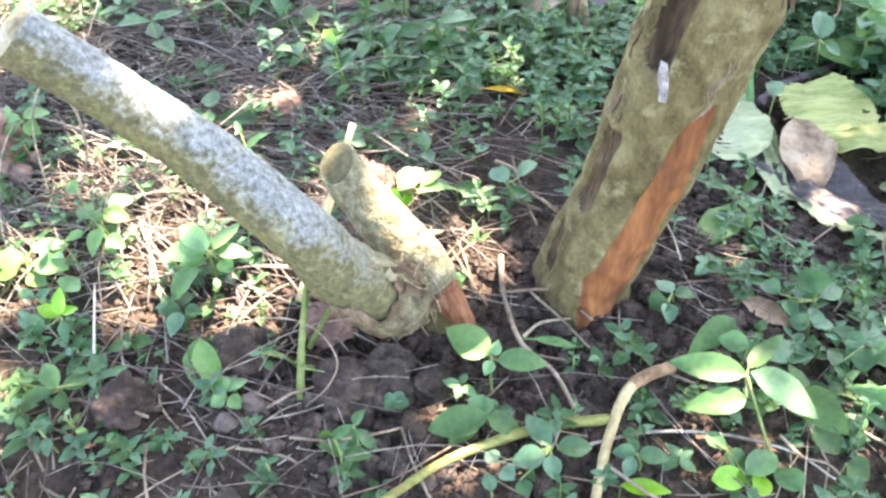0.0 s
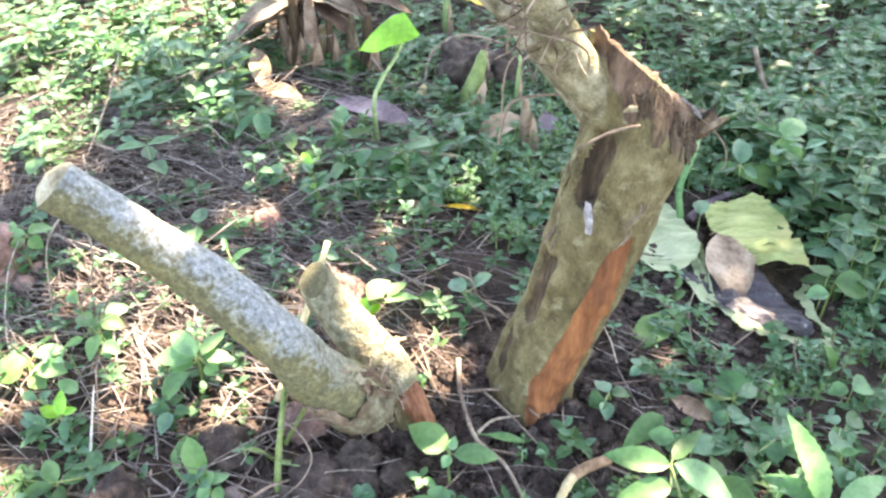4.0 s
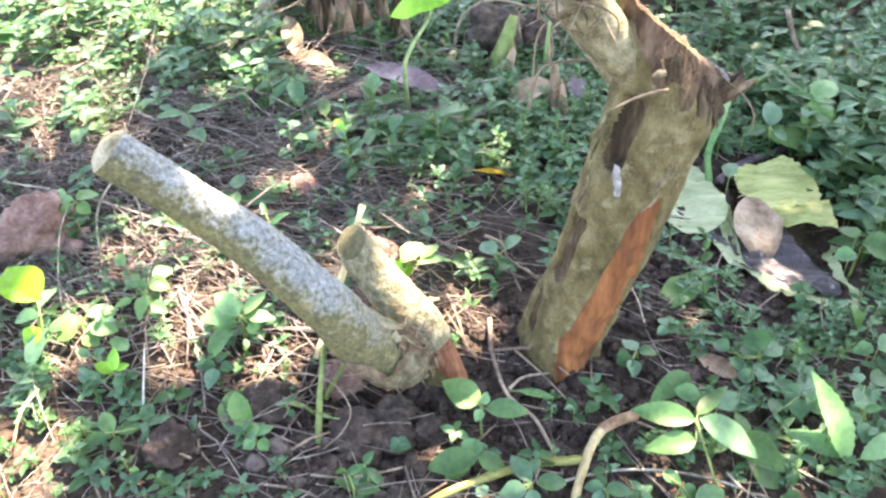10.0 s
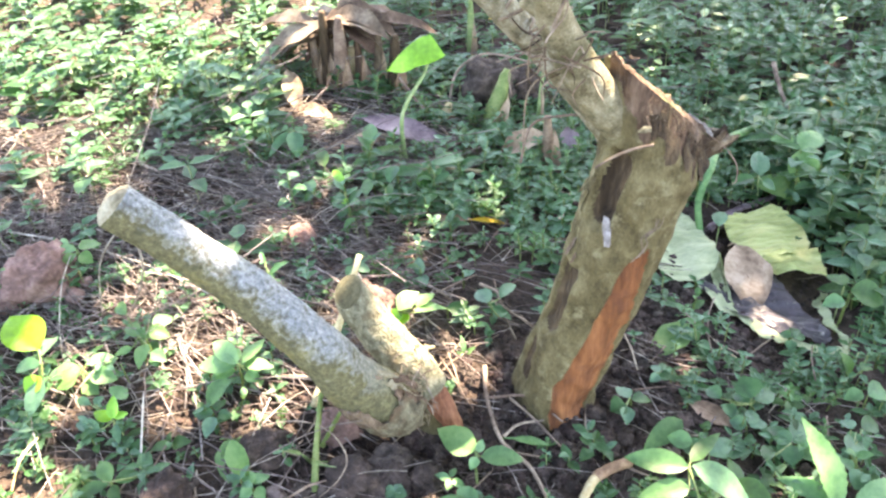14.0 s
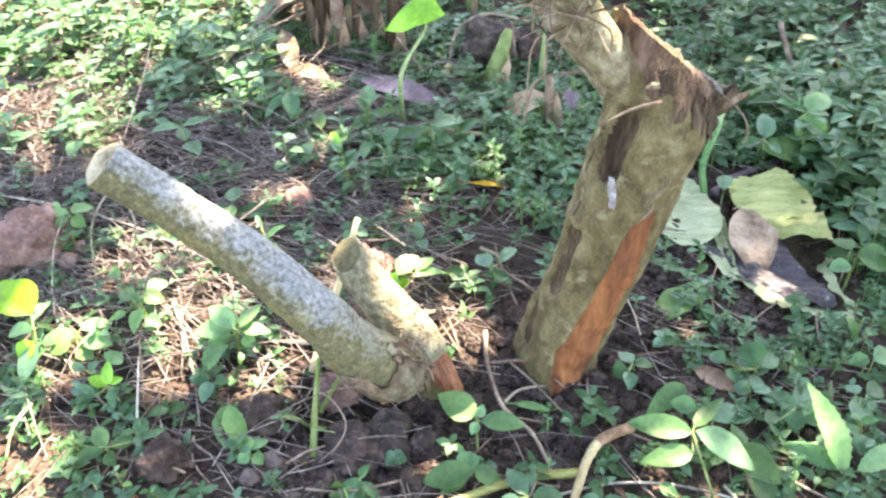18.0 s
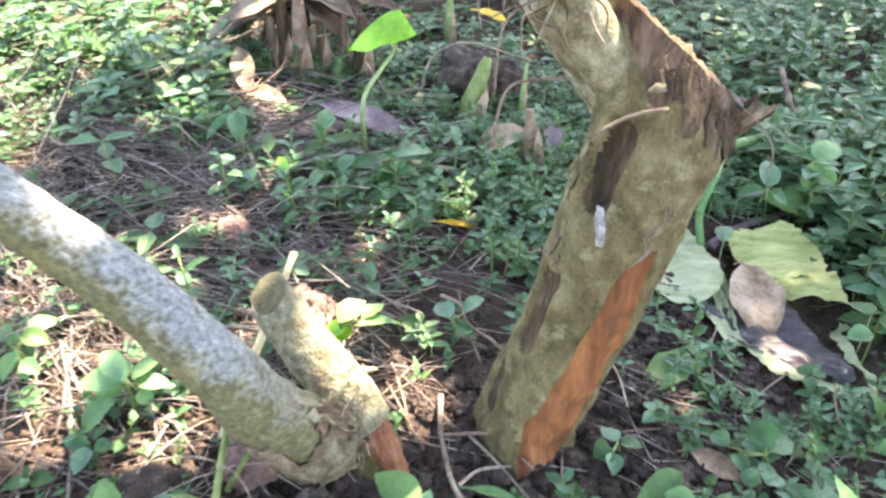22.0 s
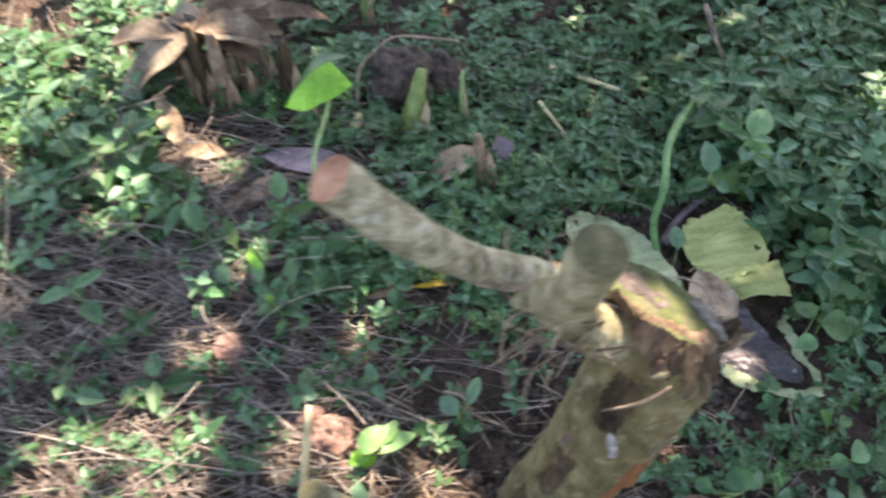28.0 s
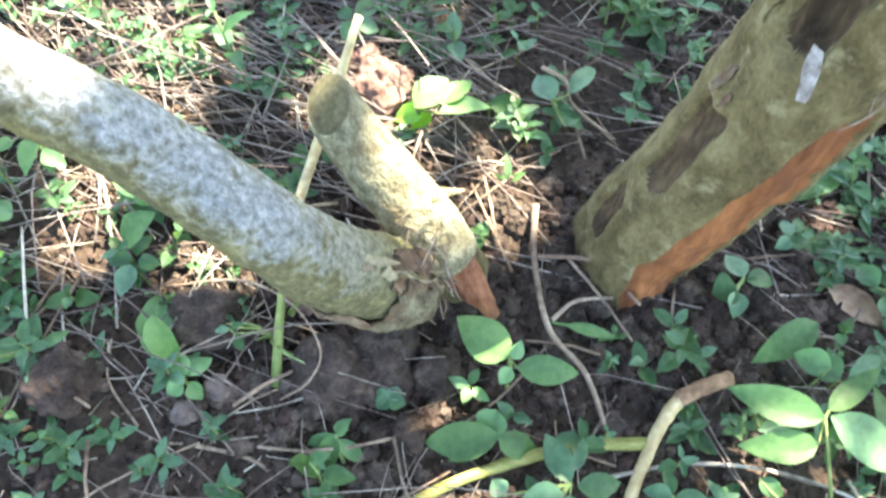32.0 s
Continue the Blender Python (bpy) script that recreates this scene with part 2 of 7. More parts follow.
STEM = material("green_stem", (0.07, 0.12, 0.03), (0.14, 0.20, 0.06), (0.24, 0.27, 0.11), 40, 0.6, 0.3, 200, jitter=0.3)
STRAW = material("dry_straw", (0.07, 0.058, 0.048), (0.17, 0.14, 0.115), (0.35, 0.305, 0.25), 30, 0.85, 0.3, 200, jitter=0.6)
DARK_STRAW = material("dark_straw", (0.065, 0.052, 0.048), (0.155, 0.125, 0.112), (0.29, 0.245, 0.22), 30, 0.9, 0.3, 200, jitter=0.5)
PEBBLE = material("pebble", (0.06, 0.045, 0.04), (0.11, 0.085, 0.075), (0.17, 0.135, 0.12), 60, 0.9, 0.6, 300)
TWIG = material("twig", (0.08, 0.055, 0.04), (0.19, 0.14, 0.10), (0.34, 0.27, 0.20), 40, 0.85, 0.6, 240, jitter=0.25)
PALE_STALK = material("pale_stalk", (0.25, 0.19, 0.09), (0.41, 0.335, 0.175), (0.57, 0.51, 0.32), 26, 0.7, 0.4, 200, jitter=0.15, spots=((0.19, 0.11, 0.055), 20, 0.57, 0.72))
OLIVE_STALK = material("olive_stalk", (0.085, 0.092, 0.022), (0.17, 0.175, 0.050), (0.27, 0.265, 0.10), 26, 0.65, 0.5, 200, stretch=(1, 4, 1), spots=((0.20, 0.13, 0.05), 24, 0.58, 0.72))
BROWN_STALK = material("brown_stalk", (0.10, 0.055, 0.032), (0.21, 0.125, 0.075), (0.33, 0.22, 0.14), 40, 0.75, 0.5, 220)
BROWN_LEAF = material("dead_brown_leaf", (0.095, 0.06, 0.038), (0.215, 0.145, 0.095), (0.35, 0.26, 0.185), 22, 0.75, 0.6, 150, leafy=0.06, jitter=0.12, gloss=0.25)
PURPLE_LEAF = material("dead_purple_leaf", (0.065, 0.042, 0.05), (0.14, 0.10, 0.115), (0.25, 0.19, 0.20), 22, 0.55, 0.6, 150, leafy=0.06, jitter=0.15, gloss=0.4)
YELLOW_LEAF = material("yellow_leaf", (0.40, 0.22, 0.02), (0.58, 0.36, 0.03), (0.7, 0.5, 0.08), 22, 0.6, 0.3, 150, leafy=0.25)
BANANA_LEAF = material("torn_banana_leaf", (0.17, 0.205, 0.065), (0.31, 0.35, 0.125), (0.44, 0.47, 0.20), 14, 0.5, 0.5, 110, stretch=(1, 5, 1), leafy=0.22, gloss=0.4, spots=((0.46, 0.43, 0.18), 9, 0.55, 0.7))
BANANA_PALE = material("pale_leaf_back", (0.17, 0.215, 0.11), (0.27, 0.315, 0.175), (0.39, 0.42, 0.26), 14, 0.55, 0.5, 110, stretch=(1, 5, 1), leafy=0.2, gloss=0.4, spots=((0.33, 0.32, 0.15), 12, 0.56, 0.72))
ROT_LEAF = material("rotted_black_leaf", (0.010, 0.009, 0.011), (0.028, 0.023, 0.027), (0.070, 0.058, 0.066), 20, 0.5, 0.8, 160, spots=((0.25, 0.24, 0.20), 75, 0.60, 0.68), gloss=0.5)
DEAD_LEAF = material("shrivelled_leaf", (0.035, 0.023, 0.017), (0.088, 0.060, 0.043), (0.17, 0.125, 0.090), 22, 0.8, 0.8, 150, leafy=0.05, jitter=0.35, gloss=0.25)
CANOPY_LEAF = material("crown_leaf", (0.03, 0.08, 0.02), (0.05, 0.13, 0.03), (0.08, 0.18, 0.05), 4, 0.5, 0.0, 20, leafy=0.25, jitter=0.3)
TRUNK_BARK = material("crown_bark", (0.08, 0.06, 0.04), (0.18, 0.14, 0.10), (0.3, 0.25, 0.18), 8, 0.9, 0.5, 60)

# ---- tools ----


def mesh_of(name, verts, faces, mat, smooth=True):
    me = bpy.data.meshes.new(name)
    me.from_pydata([tuple(v) for v in verts], [], faces)
    for m in mat if isinstance(mat, (list, tuple)) else [mat]:
        me.materials.append(m)
    if smooth:
        me.polygons.foreach_set("use_smooth", [True] * len(me.polygons))
    me.update()
    return me


def part(name, me, parent=None, label=""):
    ob = new(name, me)
    if parent is not None:
        ob.parent = parent
    if label:
        ob["label"] = label
    return ob


def thing(name, label, category, group="", at=None, kind=""):
    ob = tagged(new(name), label, category, group, kind)
    ob.empty_display_size = 0.02
    if at is not None:
        ob.matrix_basis = at
    return ob


def spline(points, n):
    """Rows of numbers, glided through the given rows (Catmull-Rom)."""
    p = np.array(points, float)
    p = np.vstack([2 * p[0] - p[1], p, 2 * p[-1] - p[-2]])
    out, k = [], len(points) - 1
    for i in range(n + 1):
        s = i / n * k
        j = min(int(s), k - 1)
        u = s - j
        a, b, c, d = p[j : j + 4]
        out.append(0.5 * (2 * b + (c - a) * u + (2 * a - 5 * b + 4 * c - d) * u * u + (3 * b - a - 3 * c + d) * u**3))
    return np.array(out)


def frames_along(c):
    t = np.gradient(c, axis=0)
    t /= np.linalg.norm(t, axis=1)[:, None] + 1e-12
    a = np.cross(t[0], (0.31, -0.87, 0.21))
    a /= np.linalg.norm(a)
    out = []
    for k in t:
        a = a - k * (a @ k)
        a /= np.linalg.norm(a)
        out.append((a.copy(), np.cross(k, a)))
    return t, out


def tube(rows, n=24, seg=8, rough=0.0, grain=60.0, closed=True, seed=0):
    """A round limb through rows of x, y, z, radius; rough: share of the radius by which it is uneven. Returns verts, faces and the two end rings."""
    r = spline(rows, n)
    c, rad = r[:, :3], r[:, 3]
    _, ab = frames_along(c)
    verts, faces = [], []
    for i in range(n + 1):
        for k in range(seg):
            w = 2 * math.pi * k / seg
            d = math.cos(w) * ab[i][0] + math.sin(w) * ab[i][1]
            q = rad[i]
            if rough:
                v = Vector(c[i] + d * q)
                q *= 1 + rough * (noise.noise(v * grain + Vector((seed, 0, 0))) + 0.5 * noise.noise(v * grain * 2.7))
            verts.append(c[i] + d * q)
    for i in range(n):
        for k in range(seg):
            k2 = (k + 1) % seg
            faces.append((i * seg + k, i * seg + k2, (i + 1) * seg + k2, (i + 1) * seg + k))
    if closed:
        faces.append(tuple(range(seg - 1, -1, -1)))
        faces.append(tuple(n * seg + k for k in range(seg)))
    return verts, faces


def disc(ring, mat, name, rings=6, rough=0.001, dome=0.0, grain=120.0):
    """An uneven end face that fills a ring of points."""
    ring = [Vector(v) for v in ring]
    mid = sum(ring, Vector()) / len(ring)
    nor = (ring[len(ring) // 3] - mid).cross(ring[2 * len(ring) // 3] - mid).normalized()
    verts, faces, n = [], [], len(ring)
    for i in range(rings + 1):
        f = 1 - i / rings * 0.97
        for v in ring:
            p = mid + (v - mid) * f
            verts.append(p + nor * (dome * (1 - f * f) + (rough * noise.noise(p * grain) if 0 < i else 0)))
    for i in range(rings):
        for k in range(n):
            faces.append((i * n + k, i * n + (k + 1) % n, (i + 1) * n + (k + 1) % n, (i + 1) * n + k))
    faces.append(tuple(rings * n + k for k in range(n)))
    return mesh_of(name, verts, faces, mat)


def leaf_shape(length, width, n=7, fold=0.35, droop=0.6, twist=0.0, belly=0.42, ripple=0.0, teeth=0, seed=0, tip=1.0):
    """A leaf from its foot at the origin along +x, face up: verts and faces. droop: bend in radians over its length; belly: where it is widest."""
    rng = random.Random(seed)
    verts, faces, x, z, ang = [], [], 0.0, 0.0, droop * 0.35
    p = math.log(0.5) / math.log(belly)
    for i in range(n + 1):
        s = i / n
        w = 0.5 * width * math.sin(math.pi * min(1, s**p * 0.985 + 0.012)) ** (0.8 * tip + 0.1)
        if teeth:
            w *= 1 + (0.14 if n < 12 else 0.06) * (1 if i % 2 else -1)
        if i:
            ang -= droop / n
            x += length / n * math.cos(ang)
            z += length / n * math.sin(ang)
        tw = twist * s
        for side in (-1, -0.5, 0, 0.5, 1):
            y = side * w
            h = abs(side) * w * fold + ripple * width * math.sin(s * 17 + side * 2 + seed) * abs(side)
            verts.append((x - h * math.sin(ang) * 0.3 + rng.uniform(-1, 1) * 0.004 * length, y * math.cos(tw) - h * math.sin(tw), z + h * math.cos(tw) + y * math.sin(tw)))
    for i in range(n):
        for k in range(4):
            a = i * 5 + k
            faces.append((a, a + 5, a + 6, a + 1))
    return verts, faces


def ground_z(x, y):
    z = 0.006 - 0.12 * math.tanh(x / 0.8) + 0.014 * min(max(y, -2), 3)
    v = Vector((x, y, 0))
    z += 0.010 * noise.noise(v * 6) + 0.005 * noise.noise(v * 19)
    near = max(0.0, 1 - max(abs(x + 0.1) - 1.4, abs(y - 0.7) - 1.8, 0))
    crumb = noise.noise(v * 62)
    z += near * (0.0042 * crumb + 0.0022 * noise.noise(v * 150))
    z -= 0.028 * math.exp(-(((x + 0.20) / 0.11) ** 2 + ((y + 0.06) / 0.07) ** 2))
    z -= 0.030 * math.exp(-(((x - 0.34) / 0.15) ** 2 + ((y - 0.33) / 0.18) ** 2))
    return z + 0.004


def on_ground(x, y, up=0.0, turn=0.0, size=1.0, tilt=0.0, lean=0.0):
    return pose(x, y, ground_z(x, y) + up, tilt, lean, turn) @ Matrix.Diagonal((size, size, size, 1))


def graded(lo, hi, step, far):
    mid = list(np.arange(lo, hi + step / 2, step))
    out, a, b, g = [], lo, hi, step
    while g < far:
        g *= 1.5
        a, b = a - g, b + g
        out += [a, b]
    return sorted(mid + out)


# ---- ground ----
gx, gy = graded(-1.15, 1.05, 0.008, 120.0), graded(-0.45, 1.75, 0.008, 120.0)
gv = [(x, y, ground_z(x, y)) for y in gy for x in gx]
gw = len(gx)
gf = [(j * gw + i, j * gw + i + 1, (j + 1) * gw + i + 1, (j + 1) * gw + i) for j in range(len(gy) - 1) for i in range(gw - 1)]
tagged(new("ground", mesh_of("ground", gv, gf, SOIL)), "dark crumbly garden soil with reddish patches", "ground", "", "structure")

# ---- the leaning tree stump ----
AXIS = [(-0.08, -0.008, 0.036, 0.062), (-0.028, -0.008, 0.036, 0.0545), (0.03, -0.012, 0.039, 0.0490), (0.099, 0.007, 0.038, 0.0495), (0.169, 0.029, 0.036, 0.0485), (0.242, 0.047, 0.033, 0.0485),
        (0.303, 0.060, 0.034, 0.0490), (0.344, 0.074, 0.040, 0.0525), (0.386, 0.090, 0.050, 0.0540), (0.46, 0.092, 0.056, 0.0600), (0.53, 0.094, 0.060, 0.0610)]
A_Z = [a[0] for a in AXIS]


def smooth(a, b, x):
    u = min(1, max(0, (x - a) / (b - a)))
    return u * u * (3 - 2 * u)


def inside(v, a, b, soft):
    return smooth(a - soft, a + soft, v) * (1 - smooth(b - soft, b + soft, v))


def trunk_features(deg, z):
    """How far a spot of the trunk lies in the bared strip, the hollow, and the rotten groove."""
    j = noise.noise(Vector((deg * 0.02, z * 34, 3.0))) * 8 + noise.noise(Vector((deg * 0.05, z * 90, 7.0))) * 3
    jz = noise.noise(Vector((deg * 0.06, 5.0, z * 30))) * 0.008
    left = float(np.interp(z, (-0.04, 0.0, 0.03, 0.08, 0.105, 0.135, 0.185, 0.235, 0.275), (-96, -97, -103, -110, -104, -100, -98, -94, -84))) + j * 0.5
    right = float(np.interp(z, (-0.04, 0.05, 0.15, 0.22, 0.275), (-44, -42, -48, -55, -62))) + j * 0.45
    strip = inside(deg, left, right, 2.2) * inside(z, -0.06, 0.268 + jz + 0.0006 * (deg + 75), 0.004)
    calm = 4 * noise.noise(Vector((0.0, z * 26, 3.0))) + 1.5 * noise.noise(Vector((0.0, z * 80, 8.0)))
    ring = (abs((deg + 143 + calm) / 19.0) ** 4 + abs((z - 0.332) / (0.040 if z > 0.332 else 0.036)) ** 4) ** 0.25
    hollow = smooth(1.12, 0.72, ring)
    groove = max(inside(deg, -176 + 0.7 * j, -145 + 0.7 * j, 5) * inside(z, 0.146 + jz, 0.236 + jz, 0.006), 0.8 * inside(deg, -190 + j, -162 + j, 6) * inside(z, 0.05, 0.12 + jz, 0.008))
    w, r = radians(deg), float(np.interp(z, A_Z, [a[3] for a in AXIS]))
    below = cut_height(float(np.interp(z, A_Z, [a[1] for a in AXIS])) + r * math.cos(w), float(np.interp(z, A_Z, [a[2] for a in AXIS])) + r * math.sin(w)) - z
    torn = smooth(0.038 + 2.2 * jz + 0.012 * math.sin(deg * 0.09), 0.030 + 2.2 * jz + 0.012 * math.sin(deg * 0.09), below) * inside(deg, -178 + j, 26 + j, 5)
    return strip, hollow, groove, torn


def trunk_point(deg, z, sink=True):
    w = radians(deg)
    cx, cy, r = (float(np.interp(z, A_Z, [a[k] for a in AXIS])) for k in (1, 2, 3))
    d = Vector((math.cos(w), math.sin(w), 0))
    v = Vector((cx, cy, z)) + d * r
    r -= 0.015 * smooth(0.060, 0.0, cut_height(v.x, v.y) - z) * inside(deg, -135, -22, 14)  # the near side has broken back under the cut
    r += 0.0035 * noise.noise(v * 22) + 0.0022 * noise.noise(v * 60) + 0.0011 * noise.noise(Vector((v.x * 160, v.y * 160, v.z * 90)))
    r += 0.004 * math.sin(w * 3 + z * 9) * smooth(0.12, -0.02, z) if z < 0.12 else 0
    if sink:
        strip, hollow, groove, torn = trunk_features(deg, z)
        r -= 0.0045 * strip + 0.019 * hollow + 0.010 * groove + torn * (0.003 + 0.003 * abs(noise.noise(Vector((v.x * 130, v.y * 130, v.z * 40)))))
    return Vector((cx, cy, z)) + d * r


def cut_height(x, y):
    return 0.4552 - 0.85 * (x - 0.0293) - 0.27 * (y - 0.048)


CUT_UP = Vector((0.85, 0.27, 1.0)).normalized()
CUT_MID = Vector((0.085, 0.055, cut_height(0.085, 0.055)))

stump = thing("tree_stump", "leaning cut tree trunk with bared orange wood and mossy top", "tree stump")
SEG, RINGS = 300, 250
tv, tf, tm, edge = [], [], [], []
tops = []
for k in range(SEG):
    deg = -270 + 360 * k / SEG
    zt = 0.40
    for _ in range(12):
        v = trunk_point(deg, zt, False)
        zt += 0.6 * (cut_height(v.x, v.y) - zt)
    tops.append(zt)
for i in range(RINGS + 1):
    for k in range(SEG):
        deg = -270 + 360 * k / SEG
        tv.append(trunk_point(deg, -0.08 + (tops[k] + 0.08) * i / RINGS))
for i in range(RINGS):
    for k in range(SEG):
        deg, z = -270 + 360 * (k + 0.5) / SEG, -0.08 + (tops[k] + 0.08) * (i + 0.5) / RINGS
        strip, hollow, groove, torn = trunk_features(deg, z)
        tf.append((i * SEG + k, i * SEG + (k + 1) % SEG, (i + 1) * SEG + (k + 1) % SEG, (i + 1) * SEG + k))
        tm.append(1 if strip > 0.5 else 2 if hollow > 0.38 else 4 if groove > 0.5 and z > 0.14 else 5 if groove > 0.5 else 3 if torn > 0.5 else 0)


def share(which, name, mat, label=""):
    """The faces of one kind as a part of their own."""
    faces = [f for f, m in zip(tf, tm) if m == which]
    used = sorted({v for f in faces for v in f})
    at = {v: n for n, v in enumerate(used)}
    return part(name, mesh_of(name, [tv[v] for v in used], [tuple(at[v] for v in f) for f in faces], mat), stump, label)


share(0, "bark", BARK, "greenish grey bark with pale lichen")
share(1, "bared_wood", WOOD, "strip of bared orange wood")
share(2, "hollow", DARK_BARK, "dark rotten hollow")
share(4, "rotten_groove", DARK_BARK, "dark groove of rotten bark")
share(5, "rotten_groove", DARK_BARK, "dark groove of rotten bark")
share(3, "torn_bark", ROUGH_BARK, "torn brown bark under the cut")
top_ring = [tv[RINGS * SEG + k] for k in range(SEG)]
part("cut_face", disc(top_ring, MOSS, "cut_face", 14, 0.004, 0.002, 60), stump, "flat saw cut overgrown with green moss")


def patch(name, x, y, long, wide, turn, lift, mat, seed, label):
    """An uneven crust on the saw cut, thin at its edge."""
    verts, n, rings = [], 40, 7
    for i in range(rings + 1):
        for k in range(n):
            w, q = 2 * math.pi * k / n, 1 - i / rings
            q *= 1 + 0.45 * noise.noise(Vector((math.cos(w) * 1.6, math.sin(w) * 1.6, seed))) + 0.16 * noise.noise(Vector((math.cos(w) * 4, math.sin(w) * 4, seed)))
            dx, dy = math.cos(w) * long * q, math.sin(w) * wide * q
            px, py = x + dx * math.cos(turn) - dy * math.sin(turn), y + dx * math.sin(turn) + dy * math.cos(turn)
            v = Vector((px, py, cut_height(px, py)))
            up = 0.0 if i == 0 else lift * (0.7 + 0.9 * noise.noise(v * 160) + 0.5 * noise.noise(v * 420))
            verts.append(v + CUT_UP * ((0.0006 if i == 0 else 0.0018) + up))
    faces = [(i * n + k, i * n + (k + 1) % n, (i + 1) * n + (k + 1) % n, (i + 1) * n + k) for i in range(rings) for k in range(n)]
    return part(name, mesh_of(name, verts, faces, mat), stump, label)


# torn bark that has broken away along the low side of the cut
rv, n_in = [], 7
rim = [k for k in range(SEG) if -172 < -270 + 360 * k / SEG < 0]
for k in rim:
    deg = -270 + 360 * k / SEG
    mid = CUT_MID
    outer = Vector(top_ring[k])
    wide = 0.30 * smooth(-172, -125, deg) * smooth(0, -40, deg) * (1 + 0.35 * noise.noise(Vector((deg * 0.07, 1.0, 0))) + 0.35 * noise.noise(Vector((deg * 0.3, 4.0, 0))))
    for i in range(n_in + 1):
        s = i / n_in
        p = outer.lerp(mid, max(0.0, wide) * s)
        drop = 0.012 * (1 - s) ** 2 * smooth(0.0, 0.2, wide)
        side = (outer - mid).normalized()
        p = p + CUT_UP * (0.0035 + 0.003 * noise.noise(p * 140) + 0.002 * noise.noise(p * 380)) - Vector((0, 0, drop)) + side * 0.003 * (1 - s)
        if i == n_in:
            p -= CUT_UP * 0.006
        if i == 0:
            p += Vector((0, 0, -0.012)) - side * 0.002
        rv.append(p)
rf = [(a * (n_in + 1) + i, (a + 1) * (n_in + 1) + i, (a + 1) * (n_in + 1) + i + 1, a * (n_in + 1) + i + 1) for a in range(len(rim) - 1) for i in range(n_in)]
part("torn_rim", mesh_of("torn_rim", rv, rf, ROUGH_BARK), stump, "broken brown bark along the cut")
patch("rot_patch", 0.060, 0.068, 0.015, 0.015, 0.2, 0.0016, ROT_WOOD, 1.0, "brown-grey rotten heart of the cut")
patch("rot_patch", 0.074, 0.056, 0.014, 0.011, 0.5, 0.0018, ROT_WOOD, 2.0, "brown-grey rotten heart of the cut")
patch("grey_patch", 0.124, 0.056, 0.009, 0.022, 0.1, 0.0025, GREY_WOOD, 3.0, "grey flaking edge of the cut")


def shard(a, b, width, thick, mat, seed, parent, name="bark_flake", label=""):
    """A ragged flake of bark or wood from a to b."""
    rng = random.Random(seed)
    a, b = Vector(a), Vector(b)
    along = (b - a).normalized()
    side = along.cross(Vector((rng.uniform(-1, 1), -0.6, rng.uniform(0, 1)))).normalized()
    out = side.cross(along)
    verts, n = [], 6
    for i in range(n + 1):
        s = i / n
        c = a + (b - a) * s + out * 0.25 * width * math.sin(s * 3)
        w = width * 0.5 * (1 - 0.75 * s**2) * rng.uniform(0.75, 1.2)
        for q, h in ((-1, 0), (-0.3, 1), (0.4, 0.9), (1, 0), (0.2, -0.6)):
            verts.append(c + side * q * w + out * h * thick * rng.uniform(0.6, 1.3))
    faces = [(i * 5 + k, i * 5 + (k + 1) % 5, (i + 1) * 5 + (k + 1) % 5, (i + 1) * 5 + k) for i in range(n) for k in range(5)] + [(4, 3, 2, 1, 0), tuple(n * 5 + k for k in range(5))]
    return part(name, mesh_of(name, verts, faces, mat, False), parent, label)




def flake(deg, z, length, width, lift, mat, seed, name="bark_flake"):
    """A thin strip of bark that clings to the trunk and lifts at its lower end: verts and faces."""
    rng = random.Random(seed)
    verts, n = [], 5
    for i in range(n + 1):
        s = i / n
        w = width * (0.35 + 0.65 * math.sin(0.5 + 2.2 * s)) * rng.uniform(0.7, 1.15)
        for q, h in ((-1, 0.0), (0, 0.0012), (1, 0.0), (0, -0.0012)):
            v = trunk_point(deg + q * w + rng.uniform(-1, 1), z - length * s)
            c = Vector((float(np.interp(v.z, A_Z, [a[1] for a in AXIS])), float(np.interp(v.z, A_Z, [a[2] for a in AXIS])), v.z))
            verts.append(v + (v - c).normalized() * (0.0015 + h + lift * s * s))
    faces = [(i * 4 + k, i * 4 + (k + 1) % 4, (i + 1) * 4 + (k + 1) % 4, (i + 1) * 4 + k) for i in range(n) for k in range(4)] + [(3, 2, 1, 0), tuple(n * 4 + k for k in range(4))]
    return verts, faces


rng = random.Random(5)
for i in range(34):
    deg = rng.uniform(-118, 24)
    zt = tops[int((deg + 270) / 360 * SEG) % SEG]
    v, f = flake(deg, zt - rng.uniform(0.002, 0.028), rng.uniform(0.008, 0.022), rng.uniform(2.5, 8.5), rng.uniform(0.0, 0.003), None, i)
    part("bark_flake", mesh_of("bark_flake", v, f, DARK_BARK, False), stump)
for i in range(8):
    deg, z = rng.choice([(-174, 0.33), (-165, 0.255)])
    v, f = flake(deg + rng.uniform(-9, 9), z + rng.uniform(-0.02, 0.02), rng.uniform(0.008, 0.02), rng.uniform(1.5, 4), rng.uniform(0.0, 0.003), None, 200 + i)
    part("bark_flake", mesh_of("bark_flake", v, f, rng.choice([BARK, ROUGH_BARK]), False), stump)
